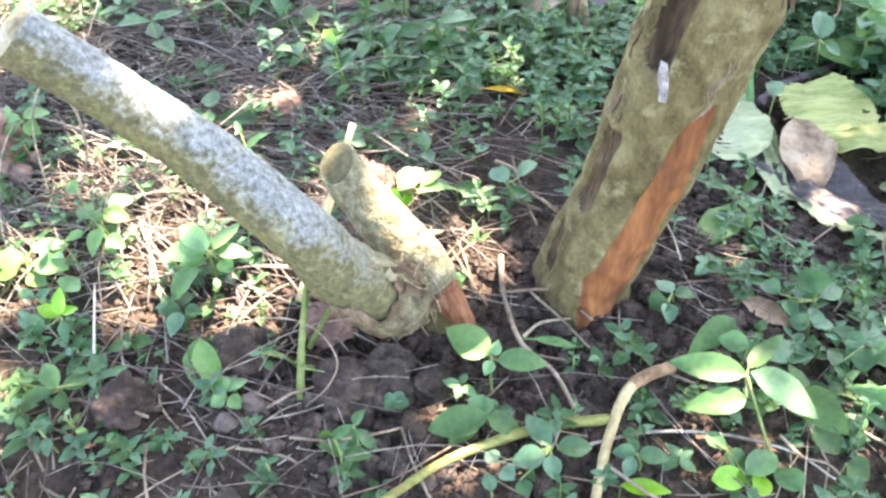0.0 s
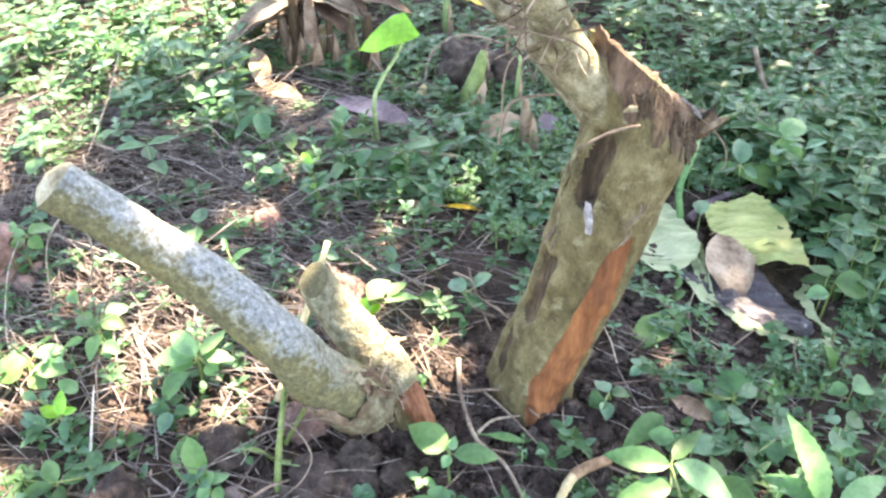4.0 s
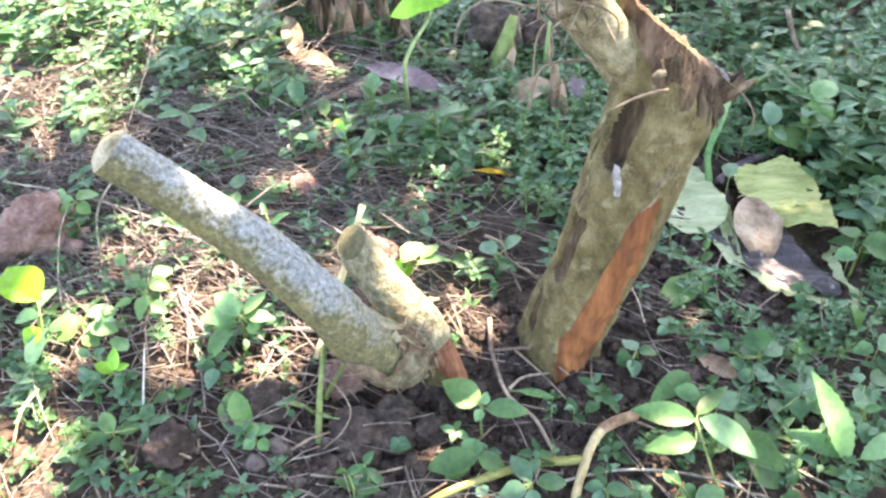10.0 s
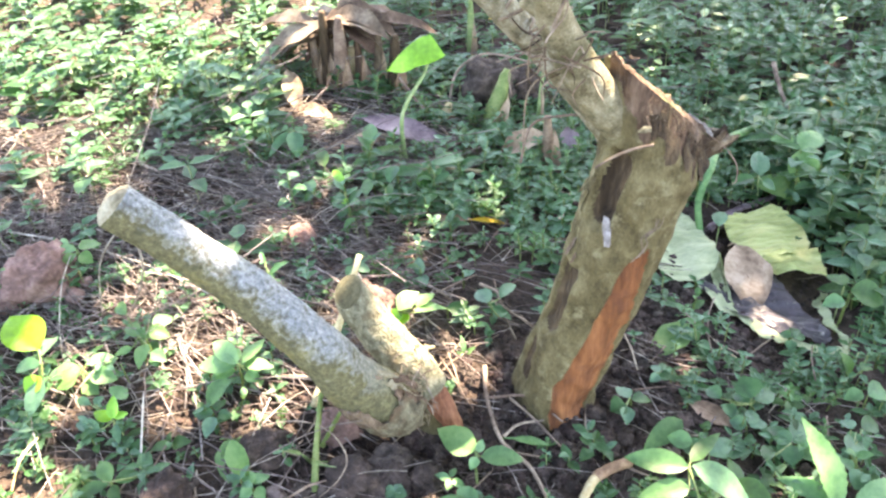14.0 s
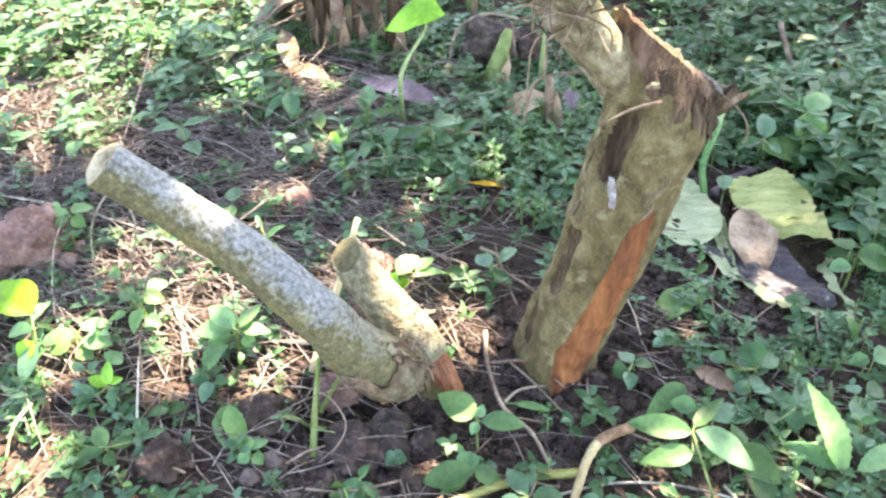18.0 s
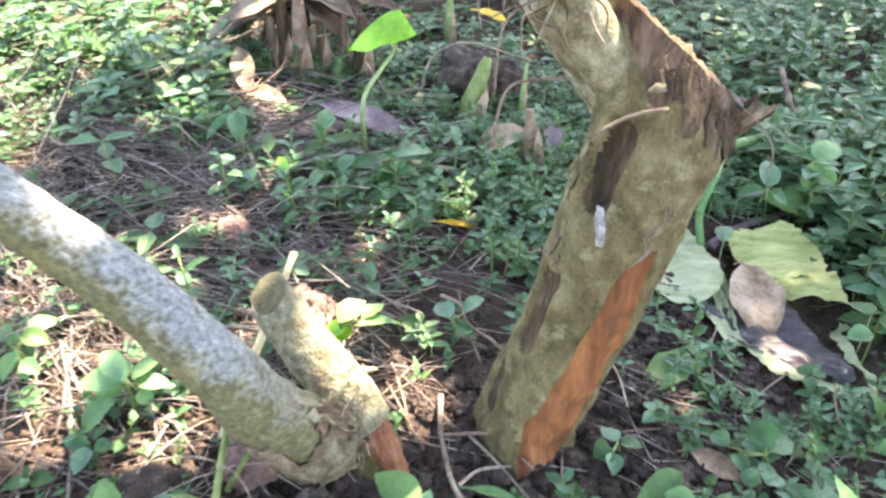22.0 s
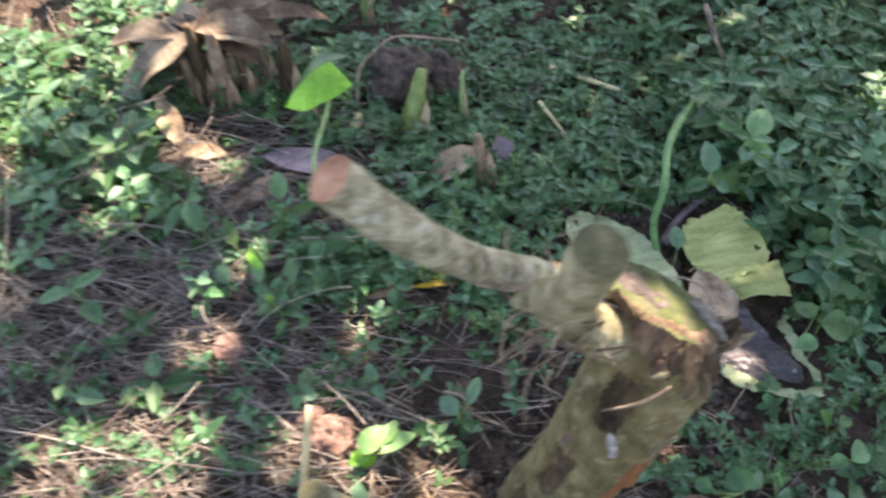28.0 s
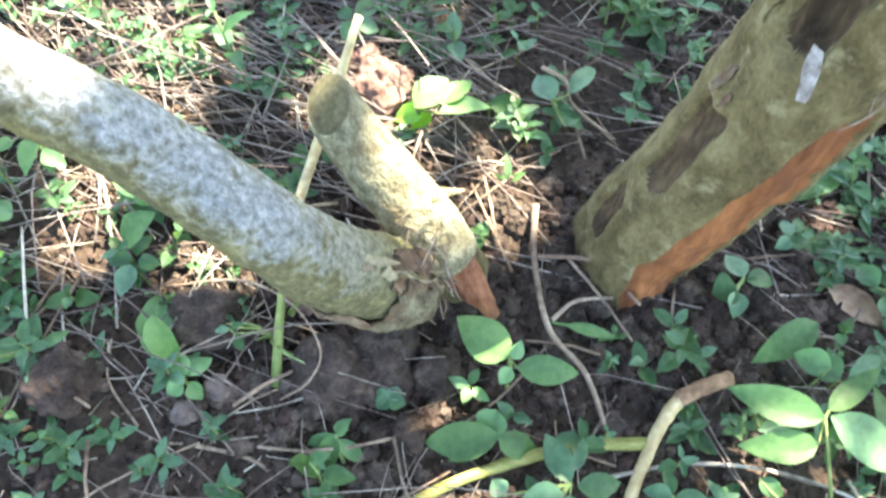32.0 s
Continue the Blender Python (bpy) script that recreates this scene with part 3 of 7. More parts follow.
# short torn fibres along the rim of the cut
fv, ff = [], []
for i in range(520):
    deg = rng.uniform(-122, 40)
    zt = tops[int((deg + 270) / 360 * SEG) % SEG]
    a = trunk_point(deg, zt - rng.uniform(0.0, 0.022), False)
    out = (a - Vector((0.088, 0.054, a.z))).normalized()
    b = a + out * rng.uniform(0.0, 0.004) + Vector((rng.uniform(-0.005, 0.005), rng.uniform(-0.004, 0.004), rng.uniform(-0.008, 0.003)))
    w = Vector((rng.uniform(-1, 1), rng.uniform(-1, 1), rng.uniform(-1, 1))).normalized() * rng.uniform(0.00018, 0.00045)
    k = len(fv)
    u = (b - a).cross(w).normalized() * w.length
    fv += [a - out * 0.002 + w, a - out * 0.002 + u, a - out * 0.002 - w, b]
    ff += [(k, k + 1, k + 3), (k + 1, k + 2, k + 3), (k + 2, k, k + 3)]
part("bark_fringe", mesh_of("bark_fringe", fv, ff, ROUGH_BARK, False), stump, "frayed brown bark fibres round the cut")["kind"] = "stuff"
# dry rootlets clinging above the bared strip
for i in range(3):
    rows = []
    for q in range(6):
        z = 0.318 - 0.010 * q - rng.uniform(0, 0.004)
        v = trunk_point(-76 + 3.0 * i - 1.5 * q + rng.uniform(-6, 6), z)
        c = Vector((0.06, 0.04, z))
        rows.append((*(v + (v - c).normalized() * 0.0016), 0.0005))
    v, f = tube(rows, 20, 5)
    part("rootlet", mesh_of("rootlet", v, f, TWIG), stump, "thin dry rootlet")
# the frayed spur on the low side
for i in range(12):
    o = Vector((rng.uniform(-0.008, 0.006), rng.uniform(-0.012, 0.012), rng.uniform(-0.014, 0.004)))
    shard(Vector((0.126, 0.044, 0.362)) + o, Vector((rng.uniform(0.142, 0.160), 0.046, rng.uniform(0.362, 0.380))) + o, rng.uniform(0.007, 0.014), 0.004, DARK_BARK if i % 3 else ROUGH_BARK, 60 + i, stump, "spur", "frayed wood spur")
shard((0.066, 0.000, 0.406), (0.055, 0.000, 0.402), 0.008, 0.002, CUT_TAN, 81, stump, "bark_flake", "pale curled chip of bark")
shard((0.062, 0.006, 0.414), (0.066, 0.000, 0.405), 0.005, 0.002, ROUGH_BARK, 82, stump)
# white fungus below the hollow
fv, ff = [], []
for i in range(9):
    z = 0.282 + 0.030 * i / 8
    for k in range(5):
        deg = -117 - 1.7 * i + (k - 2) * (2.1 + 1.3 * noise.noise(Vector((i * 0.3, 2.2, 0))))
        v = trunk_point(deg, z, False)
        fv.append(v + (v - Vector((0.05, 0.036, z))).normalized() * (0.0016 + 0.0012 * noise.noise(v * 300) if 0 < k < 4 and 0 < i < 8 else 0.0))
ff = [(i * 5 + k, i * 5 + k + 1, (i + 1) * 5 + k + 1, (i + 1) * 5 + k) for i in range(8) for k in range(4)]
part("fungus_patch", mesh_of("fungus_patch", fv, ff, FLUFF), stump, "small white fungus patch")


def limb(name, rows, mat, parent, n=60, seg=48, rough=0.06, grain=45.0, cap=None, label="", cap_label="", dome=0.0015, face=None):
    v, f = tube(rows, n, seg, rough, grain, False, 3)
    if face:  # a slanting cut: slide the last rings along the limb until they lie in its plane
        end, d, nor = Vector(rows[-1][:3]), (Vector(rows[-1][:3]) - Vector(rows[-2][:3])).normalized(), Vector(face).normalized()
        for i in range(len(v)):
            p = Vector(v[i])
            w = smooth(-0.055, 0.0, (p - end).dot(d))
            v[i] = p - d * ((p - end).dot(nor) / d.dot(nor)) * w if i < len(v) - seg else p - d * ((p - end).dot(nor) / d.dot(nor))
    ob = part(name, mesh_of(name, v, f, mat), parent, label)
    if cap:
        part("cut_end", disc(v[-seg:], cap, "cut_end", 6, 0.0015, dome), ob, cap_label)
    return ob


limb("branch", [(0.064, 0.090, 0.335, 0.0225), (0.031, 0.093, 0.378, 0.0180), (-0.014, 0.080, 0.441, 0.0152), (-0.062, 0.061, 0.502, 0.0132), (-0.104, 0.054, 0.558, 0.0145), (-0.139, 0.055, 0.615, 0.0154)], PALE_BARK, stump, 90, 48, 0.07, 45.0, CUT_BROWN, "sawn-off branch with pale bark", "brown saw cut")
limb("branch", [(0.084, 0.056, 0.335, 0.0150), (0.066, 0.050, 0.366, 0.0190), (0.045, 0.043, 0.394, 0.0215), (0.021, 0.036, 0.425, 0.0204), (-0.011, 0.020, 0.487, 0.0161), (-0.027, -0.003, 0.542, 0.0128), (-0.025, -0.034, 0.588, 0.0125), (-0.018, -0.046, 0.642, 0.0138)], BRANCH_BARK, stump, 90, 48, 0.07, 45.0, OLIVE_CUT, "short bent branch with sawn end", "greenish weathered cut")
v, f = tube([(-0.012, 0.016, 0.502, 0.007), (-0.040, 0.012, 0.520, 0.006), (-0.044, 0.012, 0.524, 0.003)], 6, 10, 0.1, 80)
part("knot", mesh_of("knot", v, f, BRANCH_BARK), stump)

# brown dry tendrils tangled under the bend of the short branch
rng = random.Random(17)
for i in range(34):
    a = Vector((-0.016, 0.010, 0.478)) + Vector((rng.uniform(-0.026, 0.024), rng.uniform(-0.020, 0.020), rng.uniform(-0.022, 0.016)))
    far = 1.0 if i % 2 else 2.2
    b = a + Vector((rng.uniform(-0.032, 0.020), rng.uniform(-0.020, 0.022), rng.uniform(-0.028, 0.012))) * far
    m = (a + b) / 2 + Vector((rng.uniform(-0.008, 0.008), rng.uniform(-0.008, 0.004), rng.uniform(-0.004, 0.012))) * far
    v, f = tube([(*a, 0.0009), (*m, 0.0008), (*b, 0.0004)], 12, 5)
    part("tendril", mesh_of("tendril", v, f, rng.choice([ROUGH_BARK, TWIG, DARK_BARK])), stump, "thin brown dry tendril")
n1 = Vector((0.011, 0.086, 0.431))
v, f = tube([(*(n1 - Vector((0, 0.004, 0.004))), 0.0048), (*(n1 + Vector((-0.005, 0.005, 0.004))), 0.0034), (*(n1 + Vector((-0.009, 0.009, 0.006))), 0.0016)], 8, 12, 0.2, 120)
part("knot", mesh_of("knot", v, f, ROUGH_BARK), stump, "torn stub of a side shoot")

# ---- the cut coppice stool with its long limb and short stub ----
stool = thing("coppice_stump", "low cut stump with long grey lichened limb and short stub", "tree stump")
limb("root_stock", [(-0.150, 0.006, -0.05, 0.030), (-0.156, 0.000, 0.03, 0.026), (-0.164, -0.010, 0.075, 0.023), (-0.170, -0.014, 0.098, 0.014)], BARK, stool, 40, 40, 0.12, 40, CUT_TAN, "rotting root stock of the stump")
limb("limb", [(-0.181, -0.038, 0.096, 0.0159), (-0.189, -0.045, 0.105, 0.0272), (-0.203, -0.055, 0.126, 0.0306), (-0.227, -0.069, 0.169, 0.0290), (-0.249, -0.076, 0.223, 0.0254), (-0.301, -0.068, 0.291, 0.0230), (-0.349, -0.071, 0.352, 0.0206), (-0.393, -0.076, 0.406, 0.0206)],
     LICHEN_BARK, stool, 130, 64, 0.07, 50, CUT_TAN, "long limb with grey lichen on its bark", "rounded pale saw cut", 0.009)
limb("stub", [(-0.156, -0.019, 0.094, 0.0229), (-0.175, -0.008, 0.122, 0.0254), (-0.204, 0.013, 0.152, 0.0237), (-0.227, 0.027, 0.178, 0.0204), (-0.239, 0.035, 0.201, 0.0180)], STUB_BARK, stool, 90, 64, 0.08, 50, OLIVE_CUT, "short stub with greenish bark", "olive weathered saw cut", face=(-0.45, -0.30, 0.84))
shard((-0.156, -0.022, 0.110), (-0.121, -0.032, 0.026), 0.032, 0.007, RED_WOOD, 9, stool, "split_wood", "split reddish wood")
shard((-0.180, 0.016, 0.125), (-0.150, 0.026, 0.118), 0.010, 0.003, CUT_TAN, 10, stool, "splinter", "pale splinter")
rng = random.Random(8)
for i in range(30):
    s = rng.uniform(0.0, 1.0)
    c = Vector((-0.189, -0.045, 0.105)).lerp(Vector((-0.227, -0.069, 0.169)), s)
    w = rng.uniform(-2.6, 0.9)
    out = Vector((math.cos(w) * 0.8, math.cos(w) * 0.25 - 0.3, math.sin(w + 2.0) * 0.5 + 0.2)).normalized()
    c = c + out * (0.0335 - 0.003 * s)
    along = Vector((rng.uniform(0.2, 0.6), rng.uniform(0.0, 0.3), rng.uniform(-0.9, -0.3))).normalized()
    shard(c, c + along * rng.uniform(0.012, 0.028) + out * rng.uniform(0.0, 0.004), rng.uniform(0.004, 0.010), 0.0010, rng.choice([ROUGH_BARK, ROUGH_BARK, CUT_TAN, BARK]), 100 + i, stool)



def plate(name, axis, s0, s1, a0, a1, lift, mat, seed, label="", curl=0.0, ragged=0.12):
    """A ragged sheet of bark that wraps part of a limb; angles from the side that faces out, less than nought below it."""
    n, m = 36, 26
    rows = spline(axis, 100)
    verts = []
    for i in range(n + 1):
        for k in range(m + 1):
            u, w = i / n, k / m
            e = ragged * (noise.noise(Vector((u * 4, w * 4, seed))) + 0.6 * noise.noise(Vector((u * 13, w * 13, seed))))
            u2 = u + e * (2 * u - 1) ** 3
            w2 = w + e * (2 * w - 1) ** 3
            s = max(0.0, min(1.0, s0 + (s1 - s0) * u2))
            j = min(99, int(s * 100))
            c = Vector((rows[j] * (1 - (s * 100 - j)) + rows[j + 1] * (s * 100 - j))[:3])
            r = float(rows[j][3])
            d = Vector((rows[min(100, j + 2)] - rows[max(0, j - 2)])[:3]).normalized()
            f = Vector((0.25, -0.75, 0.60))
            f = (f - d * f.dot(d)).normalized()
            g = d.cross(f)
            g = g if g.z > 0 else -g
            ang = radians(a0 + (a1 - a0) * w2)
            edge = min(1.0, 5 * min(w, 1 - w, u, 1 - u))
            q = r * 1.04 + lift * (0.35 + 0.65 * edge) + curl * (1 - u) ** 2
            v = c + (f * math.cos(ang) + g * math.sin(ang)) * q
            v += (f * math.cos(ang) + g * math.sin(ang)) * (0.0036 * noise.noise(v * 80 + Vector((seed, 0, 0))) + 0.0018 * noise.noise(v * 240))
            verts.append(v)
    faces = [(i * (m + 1) + k, (i + 1) * (m + 1) + k, (i + 1) * (m + 1) + k + 1, i * (m + 1) + k + 1) for i in range(n) for k in range(m)]
    ob = part(name, mesh_of(name, verts, faces, mat), stool, label)
    thick = ob.modifiers.new("thickness", "SOLIDIFY")
    thick.thickness, thick.offset = 0.0022, -1.0
    return ob


HEEL = [(-0.183, -0.040, 0.098, 0.0230), (-0.190, -0.046, 0.107, 0.0270), (-0.203, -0.055, 0.126, 0.0300), (-0.227, -0.069, 0.169, 0.0285)]
plate("bark_sheet", HEEL, 0.02, 0.74, -128, 28, 0.0042, HEEL_BARK, 1.0, "thick greenish bark sheet peeling off the heel", 0.003)
plate("bark_sheet", HEEL, 0.30, 0.80, 22, 74, 0.0022, ROUGH_BARK, 2.0, "brown torn bark above the heel")
plate("bark_sheet", HEEL, 0.05, 0.30, 34, 92, 0.0035, CUT_TAN, 3.0, "pale bulge of callus wood")
plate("bark_sheet", HEEL, 0.62, 0.98, -100, -35, 0.0016, ROUGH_BARK, 4.0, "loose brown bark under the limb")
for i in range(26):
    a = Vector((-0.172, -0.048, 0.108)) + Vector((rng.uniform(-0.012, 0.014), rng.uniform(-0.014, 0.016), rng.uniform(-0.012, 0.012)))
    b = a + Vector((rng.uniform(-0.004, 0.016), rng.uniform(-0.016, 0.004), rng.uniform(-0.032, 0.002)))
    m = (a + b) / 2 + Vector((rng.uniform(0.0, 0.006), -0.003, rng.uniform(-0.002, 0.008)))
    v, f = tube([(*a, 0.0007), (*m, 0.0006), (*b, 0.0003)], 8, 5)
    part("rootlet", mesh_of("rootlet", v, f, rng.choice([TWIG, STRAW, ROUGH_BARK])), stool, "thin dry rootlet")
# torn bark hanging round the broken heel
for i in range(26):
    w = 2 * math.pi * i / 26 + rng.uniform(-0.1, 0.1)
    out = Vector((0.55 * math.cos(w) + 0.25, -0.75 * math.cos(w) * 0.4 - 0.35, math.sin(w))).normalized()
    c = Vector((-0.186, -0.042, 0.101)) + out * rng.uniform(0.018, 0.025)
    shard(c, c + Vector((0.62, 0.30, -0.55)) * rng.uniform(0.006, 0.020) + out * rng.uniform(-0.002, 0.004), rng.uniform(0.004, 0.011), 0.0011, rng.choice([ROUGH_BARK, HEEL_BARK, CUT_TAN, DARK_BARK]), 140 + i, stool)
# dry rootlets tangled in the fork between limb and stub
for i in range(22):
    a = Vector((-0.185, -0.018, 0.145)) + Vector((rng.uniform(-0.025, 0.03), rng.uniform(-0.02, 0.02), rng.uniform(-0.02, 0.012)))
    b = a + Vector((rng.uniform(-0.025, 0.03), rng.uniform(-0.03, 0.01), rng.uniform(-0.02, 0.016)))
    m = (a + b) / 2 + Vector((0, -0.004, rng.uniform(0.0, 0.012)))
    v, f = tube([(*a, 0.0006), (*m, 0.0006), (*b, 0.0004)], 8, 5)
    part("rootlet", mesh_of("rootlet", v, f, rng.choice([TWIG, STRAW])), stool, "thin dry rootlet")

# ---- the crown overhead that breaks the sunlight ----
crown_rng = random.Random(13)
CROWN_Z = 2.7
# spots of ground and wood that the sun reaches: x, y, z, radius
SUN_SPOTS = [(-0.180, 0.012, 0.124, 0.046), (0.078, 0.040, 0.415, 0.031), (0.030, 0.036, 0.438, 0.032), (-0.118, -0.084, 0.072, 0.024), (-0.195, 0.137, 0.094, 0.038), (-0.45, 0.07, 0.09, 0.085),
             (-0.35, -0.015, 0.06, 0.042), (-0.43, 0.72, 0.10, 0.075), (0.302, 0.192, -0.05, 0.018), (-0.425, 0.160, 0.085, 0.060), (-0.290, 0.150, 0.07, 0.024), (-0.136, 0.116, 0.03, 0.020), (-0.455, -0.014, 0.08, 0.030), (0.16, 0.086, -0.02, 0.012), (-0.37, 0.637, 0.09, 0.035), (-0.47, 0.20, 0.09, 0.035), (-0.60, -0.17, 0.08, 0.10), (-0.125, 0.06, 0.03, 0.035), (-0.55, 0.17, 0.10, 0.07), (-0.59, 0.01, 0.11, 0.07),
             (0.258, -0.083, 0.045, 0.020), (0.70, 0.575, -0.06, 0.05), (0.105, -0.112, 0.063, 0.022), (0.165, -0.120, 0.040, 0.014), (-0.19, 0.30, 0.05, 0.020), (-0.75, 0.45, 0.10, 0.10), (-0.25, 0.17, 0.08, 0.030), (-0.40, 0.30, 0.06, 0.05),
             (-0.52, 0.56, 0.10, 0.045), (-0.34, 0.43, 0.08, 0.022), (-0.08, 0.40, 0.05, 0.018), (-0.30, 1.15, 0.09, 0.05), (-0.33, -0.06, 0.35, 0.02), (-0.62, 0.9, 0.10, 0.08)]


SIDE = TO_SUN.cross(Vector((0, 0, 1))).normalized()
RISE = TO_SUN.cross(SIDE)
ON_SKY = []  # each gap in the crown is a few overlapping holes
for x, y, z, r in SUN_SPOTS:
    a, b, q = Vector((x, y, z)).dot(SIDE), Vector((x, y, z)).dot(RISE), (0.95 if r < 0.05 else 0.66) * r
    ON_SKY.append((a, b, 0.90 * q))
    for _ in range(4):
        w = crown_rng.uniform(0, 6.283)
        ON_SKY.append((a + 0.62 * q * math.cos(w), b + 0.62 * q * math.sin(w), q * crown_rng.uniform(0.3, 0.55)))


def sunlit(quad):
    """Whether a leaf of the crown stands between the sun and one of the sunny spots, or over the open ground."""
    flat = [(p.dot(SIDE), p.dot(RISE)) for p in quad]
    mx, my = sum(p[0] for p in flat) / 4, sum(p[1] for p in flat) / 4
    reach = max(math.hypot(p[0] - mx, p[1] - my) for p in flat)
    for x, y, r in ON_SKY:
        if math.hypot(x - mx, y - my) > r + reach:
            continue
        signs = []
        for (ax, ay), (bx, by) in zip(flat, flat[1:] + flat[:1]):
            dx, dy = bx - ax, by - ay
            s = max(0.0, min(1.0, ((x - ax) * dx + (y - ay) * dy) / (dx * dx + dy * dy + 1e-12)))
            if math.hypot(ax + s * dx - x, ay + s * dy - y) < r:
                return True
            signs.append(dx * (y - ay) - dy * (x - ax) > 0)
        if all(signs) or not any(signs):
            return True
    v = quad[0]
    d = v - TO_SUN * ((v.z - 0.10) / TO_SUN.z)
    return d.x < -0.67 + 0.5 * max(0.0, d.y - 0.5) + 0.14 * noise.noise(d * 3) and d.y > 0.35


cv, cf = [], []


def crown_leaf(v, s):
    m = Matrix.Translation(v) @ pose(0, 0, 0, crown_rng.uniform(-40, 40), crown_rng.uniform(-40, 40), crown_rng.uniform(0, 360))
    q = [m @ Vector(k) for k in ((0, 0, 0), (s, -0.6 * s, 0), (2.2 * s, 0, -0.2 * s), (s, 0.6 * s, 0))]
    if sunlit(q):
        return
    b = len(cv)
    cv.extend(q)
    cf.append((b, b + 1, b + 2, b + 3))


for i in range(34000):
    crown_leaf(Vector((crown_rng.uniform(-1.2, 3.3), crown_rng.uniform(0.0, 5.5), CROWN_Z + crown_rng.uniform(-0.35, 0.45))), crown_rng.uniform(0.035, 0.07))
# finer sprays of leaf round the gaps
for x, y, z, r in SUN_SPOTS:
    for i in range(520):
        h = CROWN_Z + crown_rng.uniform(-0.35, 0.45)
        c = Vector((x, y, z)) + TO_SUN * ((h - z) / TO_SUN.z)
        w, q = crown_rng.uniform(0, 6.283), r + 0.17 * crown_rng.random() ** 1.3
        crown_leaf(c + Vector((math.cos(w), math.sin(w), 0)) * q * 1.05, crown_rng.uniform(0.012, 0.024))
crown = thing("shade_tree", "tall leafy shade tree over the garden", "tree", at=pose(2.4, 6.0, ground_z(2.4, 6.0)))
part("crown", mesh_of("crown", [Vector(v) - Vector(crown.matrix_basis.translation) for v in cv], cf, CANOPY_LEAF, False), crown)
v, f = tube([(0, 0, -0.1, 0.16), (0.05, -0.05, 1.5, 0.12), (-0.6, -0.7, 2.4, 0.09), (-2.4, -2.2, 2.8, 0.04)], 24, 14, 0.1, 5)
part("trunk", mesh_of("trunk", v, f, TRUNK_BARK), crown)

# ---- weeds ----


def weed(name, pairs, length, width, height, mat, seed, label, group, spread=0.6, lean=0.0, teeth=0, fold=0.3, droop=0.8):
    """A small plant with opposite leaves up an upright stem."""
    rng = random.Random(seed)
    plant = thing(name, label, "weed", group)
    bend = rng.uniform(-0.3, 0.3) * height
    v, f = tube([(0, 0, -0.012, 0.0013), (bend * 0.3, 0, height * 0.5, 0.0012), (bend, lean * height, height, 0.0008)], 6, 5)
    part("stem", mesh_of("stem", v, f, STEM), plant)
    shapes = [mesh_of("leaf", *leaf_shape(length, width * rng.uniform(0.9, 1.1), 7, fold, droop * rng.uniform(0.6, 1.4), rng.uniform(-0.4, 0.4), 0.42, 0.03, teeth, seed + q), mat) for q in range(2)]
    turn = rng.uniform(0, 360)
    for p in range(pairs):
        s = (p + 1) / pairs
        z, size = height * (0.25 + 0.75 * s), (1.0 - 0.45 * (s**2) if pairs > 1 else 1.0) * rng.uniform(0.85, 1.1)
        turn += 90 + rng.uniform(-15, 15)
        for side in (0, 180):
            if rng.random() < 0.06:
                continue
            leaf = part("leaf", rng.choice(shapes), plant)
            tip = -radians(10 + 45 * s * spread)
            leaf.matrix_basis = Matrix.Translation((bend * s * s, lean * height * s * s, z)) @ pose(0, 0, 0, rng.uniform(-14, 14), math.degrees(tip), turn + side + rng.uniform(-12, 12)) @ Matrix.Diagonal((size, size, size, 1))
    return plant


def leaf_bunch(rng, verts, faces, x, y, count, length, mat_i, mats, height, keep=1.0):
    """Leaves of one far weed, added to a joined mesh."""
    z0 = ground_z(x, y)
    turn = rng.uniform(0, 6.28)
    b, q = len(verts), 0.0008
    for h in (-0.005, height):
        verts.extend([(x - q, y - q, z0 + h), (x + q, y - q, z0 + h), (x, y + q, z0 + h)])
    for f in ((0, 1, 4, 3), (1, 2, 5, 4), (2, 0, 3, 5)):
        faces.append(tuple(b + k for k in f))
        mats.append(2)
    for k in range(count):
        s = (k // 2 + 1) / (count / 2)
        turn += 3.14 + (1.57 if k % 2 == 0 else 0) + rng.uniform(-0.3, 0.3)
        l = length * (1.05 - 0.45 * s) * rng.uniform(0.8, 1.2)
        w, up = l * rng.uniform(0.20, 0.32), rng.uniform(-0.3, 0.9)
        c, sn = math.cos(turn), math.sin(turn)
        z = z0 + height * (0.3 + 0.7 * s)
        b = len(verts)
        fold = w * 0.3
        for u, e, h in ((0.0, 0.0, 0.0), (0.35, -1.0, fold), (0.4, 0.0, 0.0), (0.35, 1.0, fold), (0.75, -0.65, fold * 0.6), (0.78, 0.0, 0.0), (0.75, 0.65, fold * 0.6), (1.0, 0.0, 0.0)):
            d = u * l * math.cos(up * (1 - u))
            verts.append((x + c * d - sn * e * w, y + sn * d + c * e * w, z + u * l * math.sin(up) * (1 - 0.6 * u) + h))
        for q in ((0, 1, 2), (0, 2, 3), (1, 4, 5, 2), (2, 5, 6, 3), (4, 7, 5), (5, 7, 6)):
            faces.append(tuple(b + k2 for k2 in q))
            mats.append(mat_i)


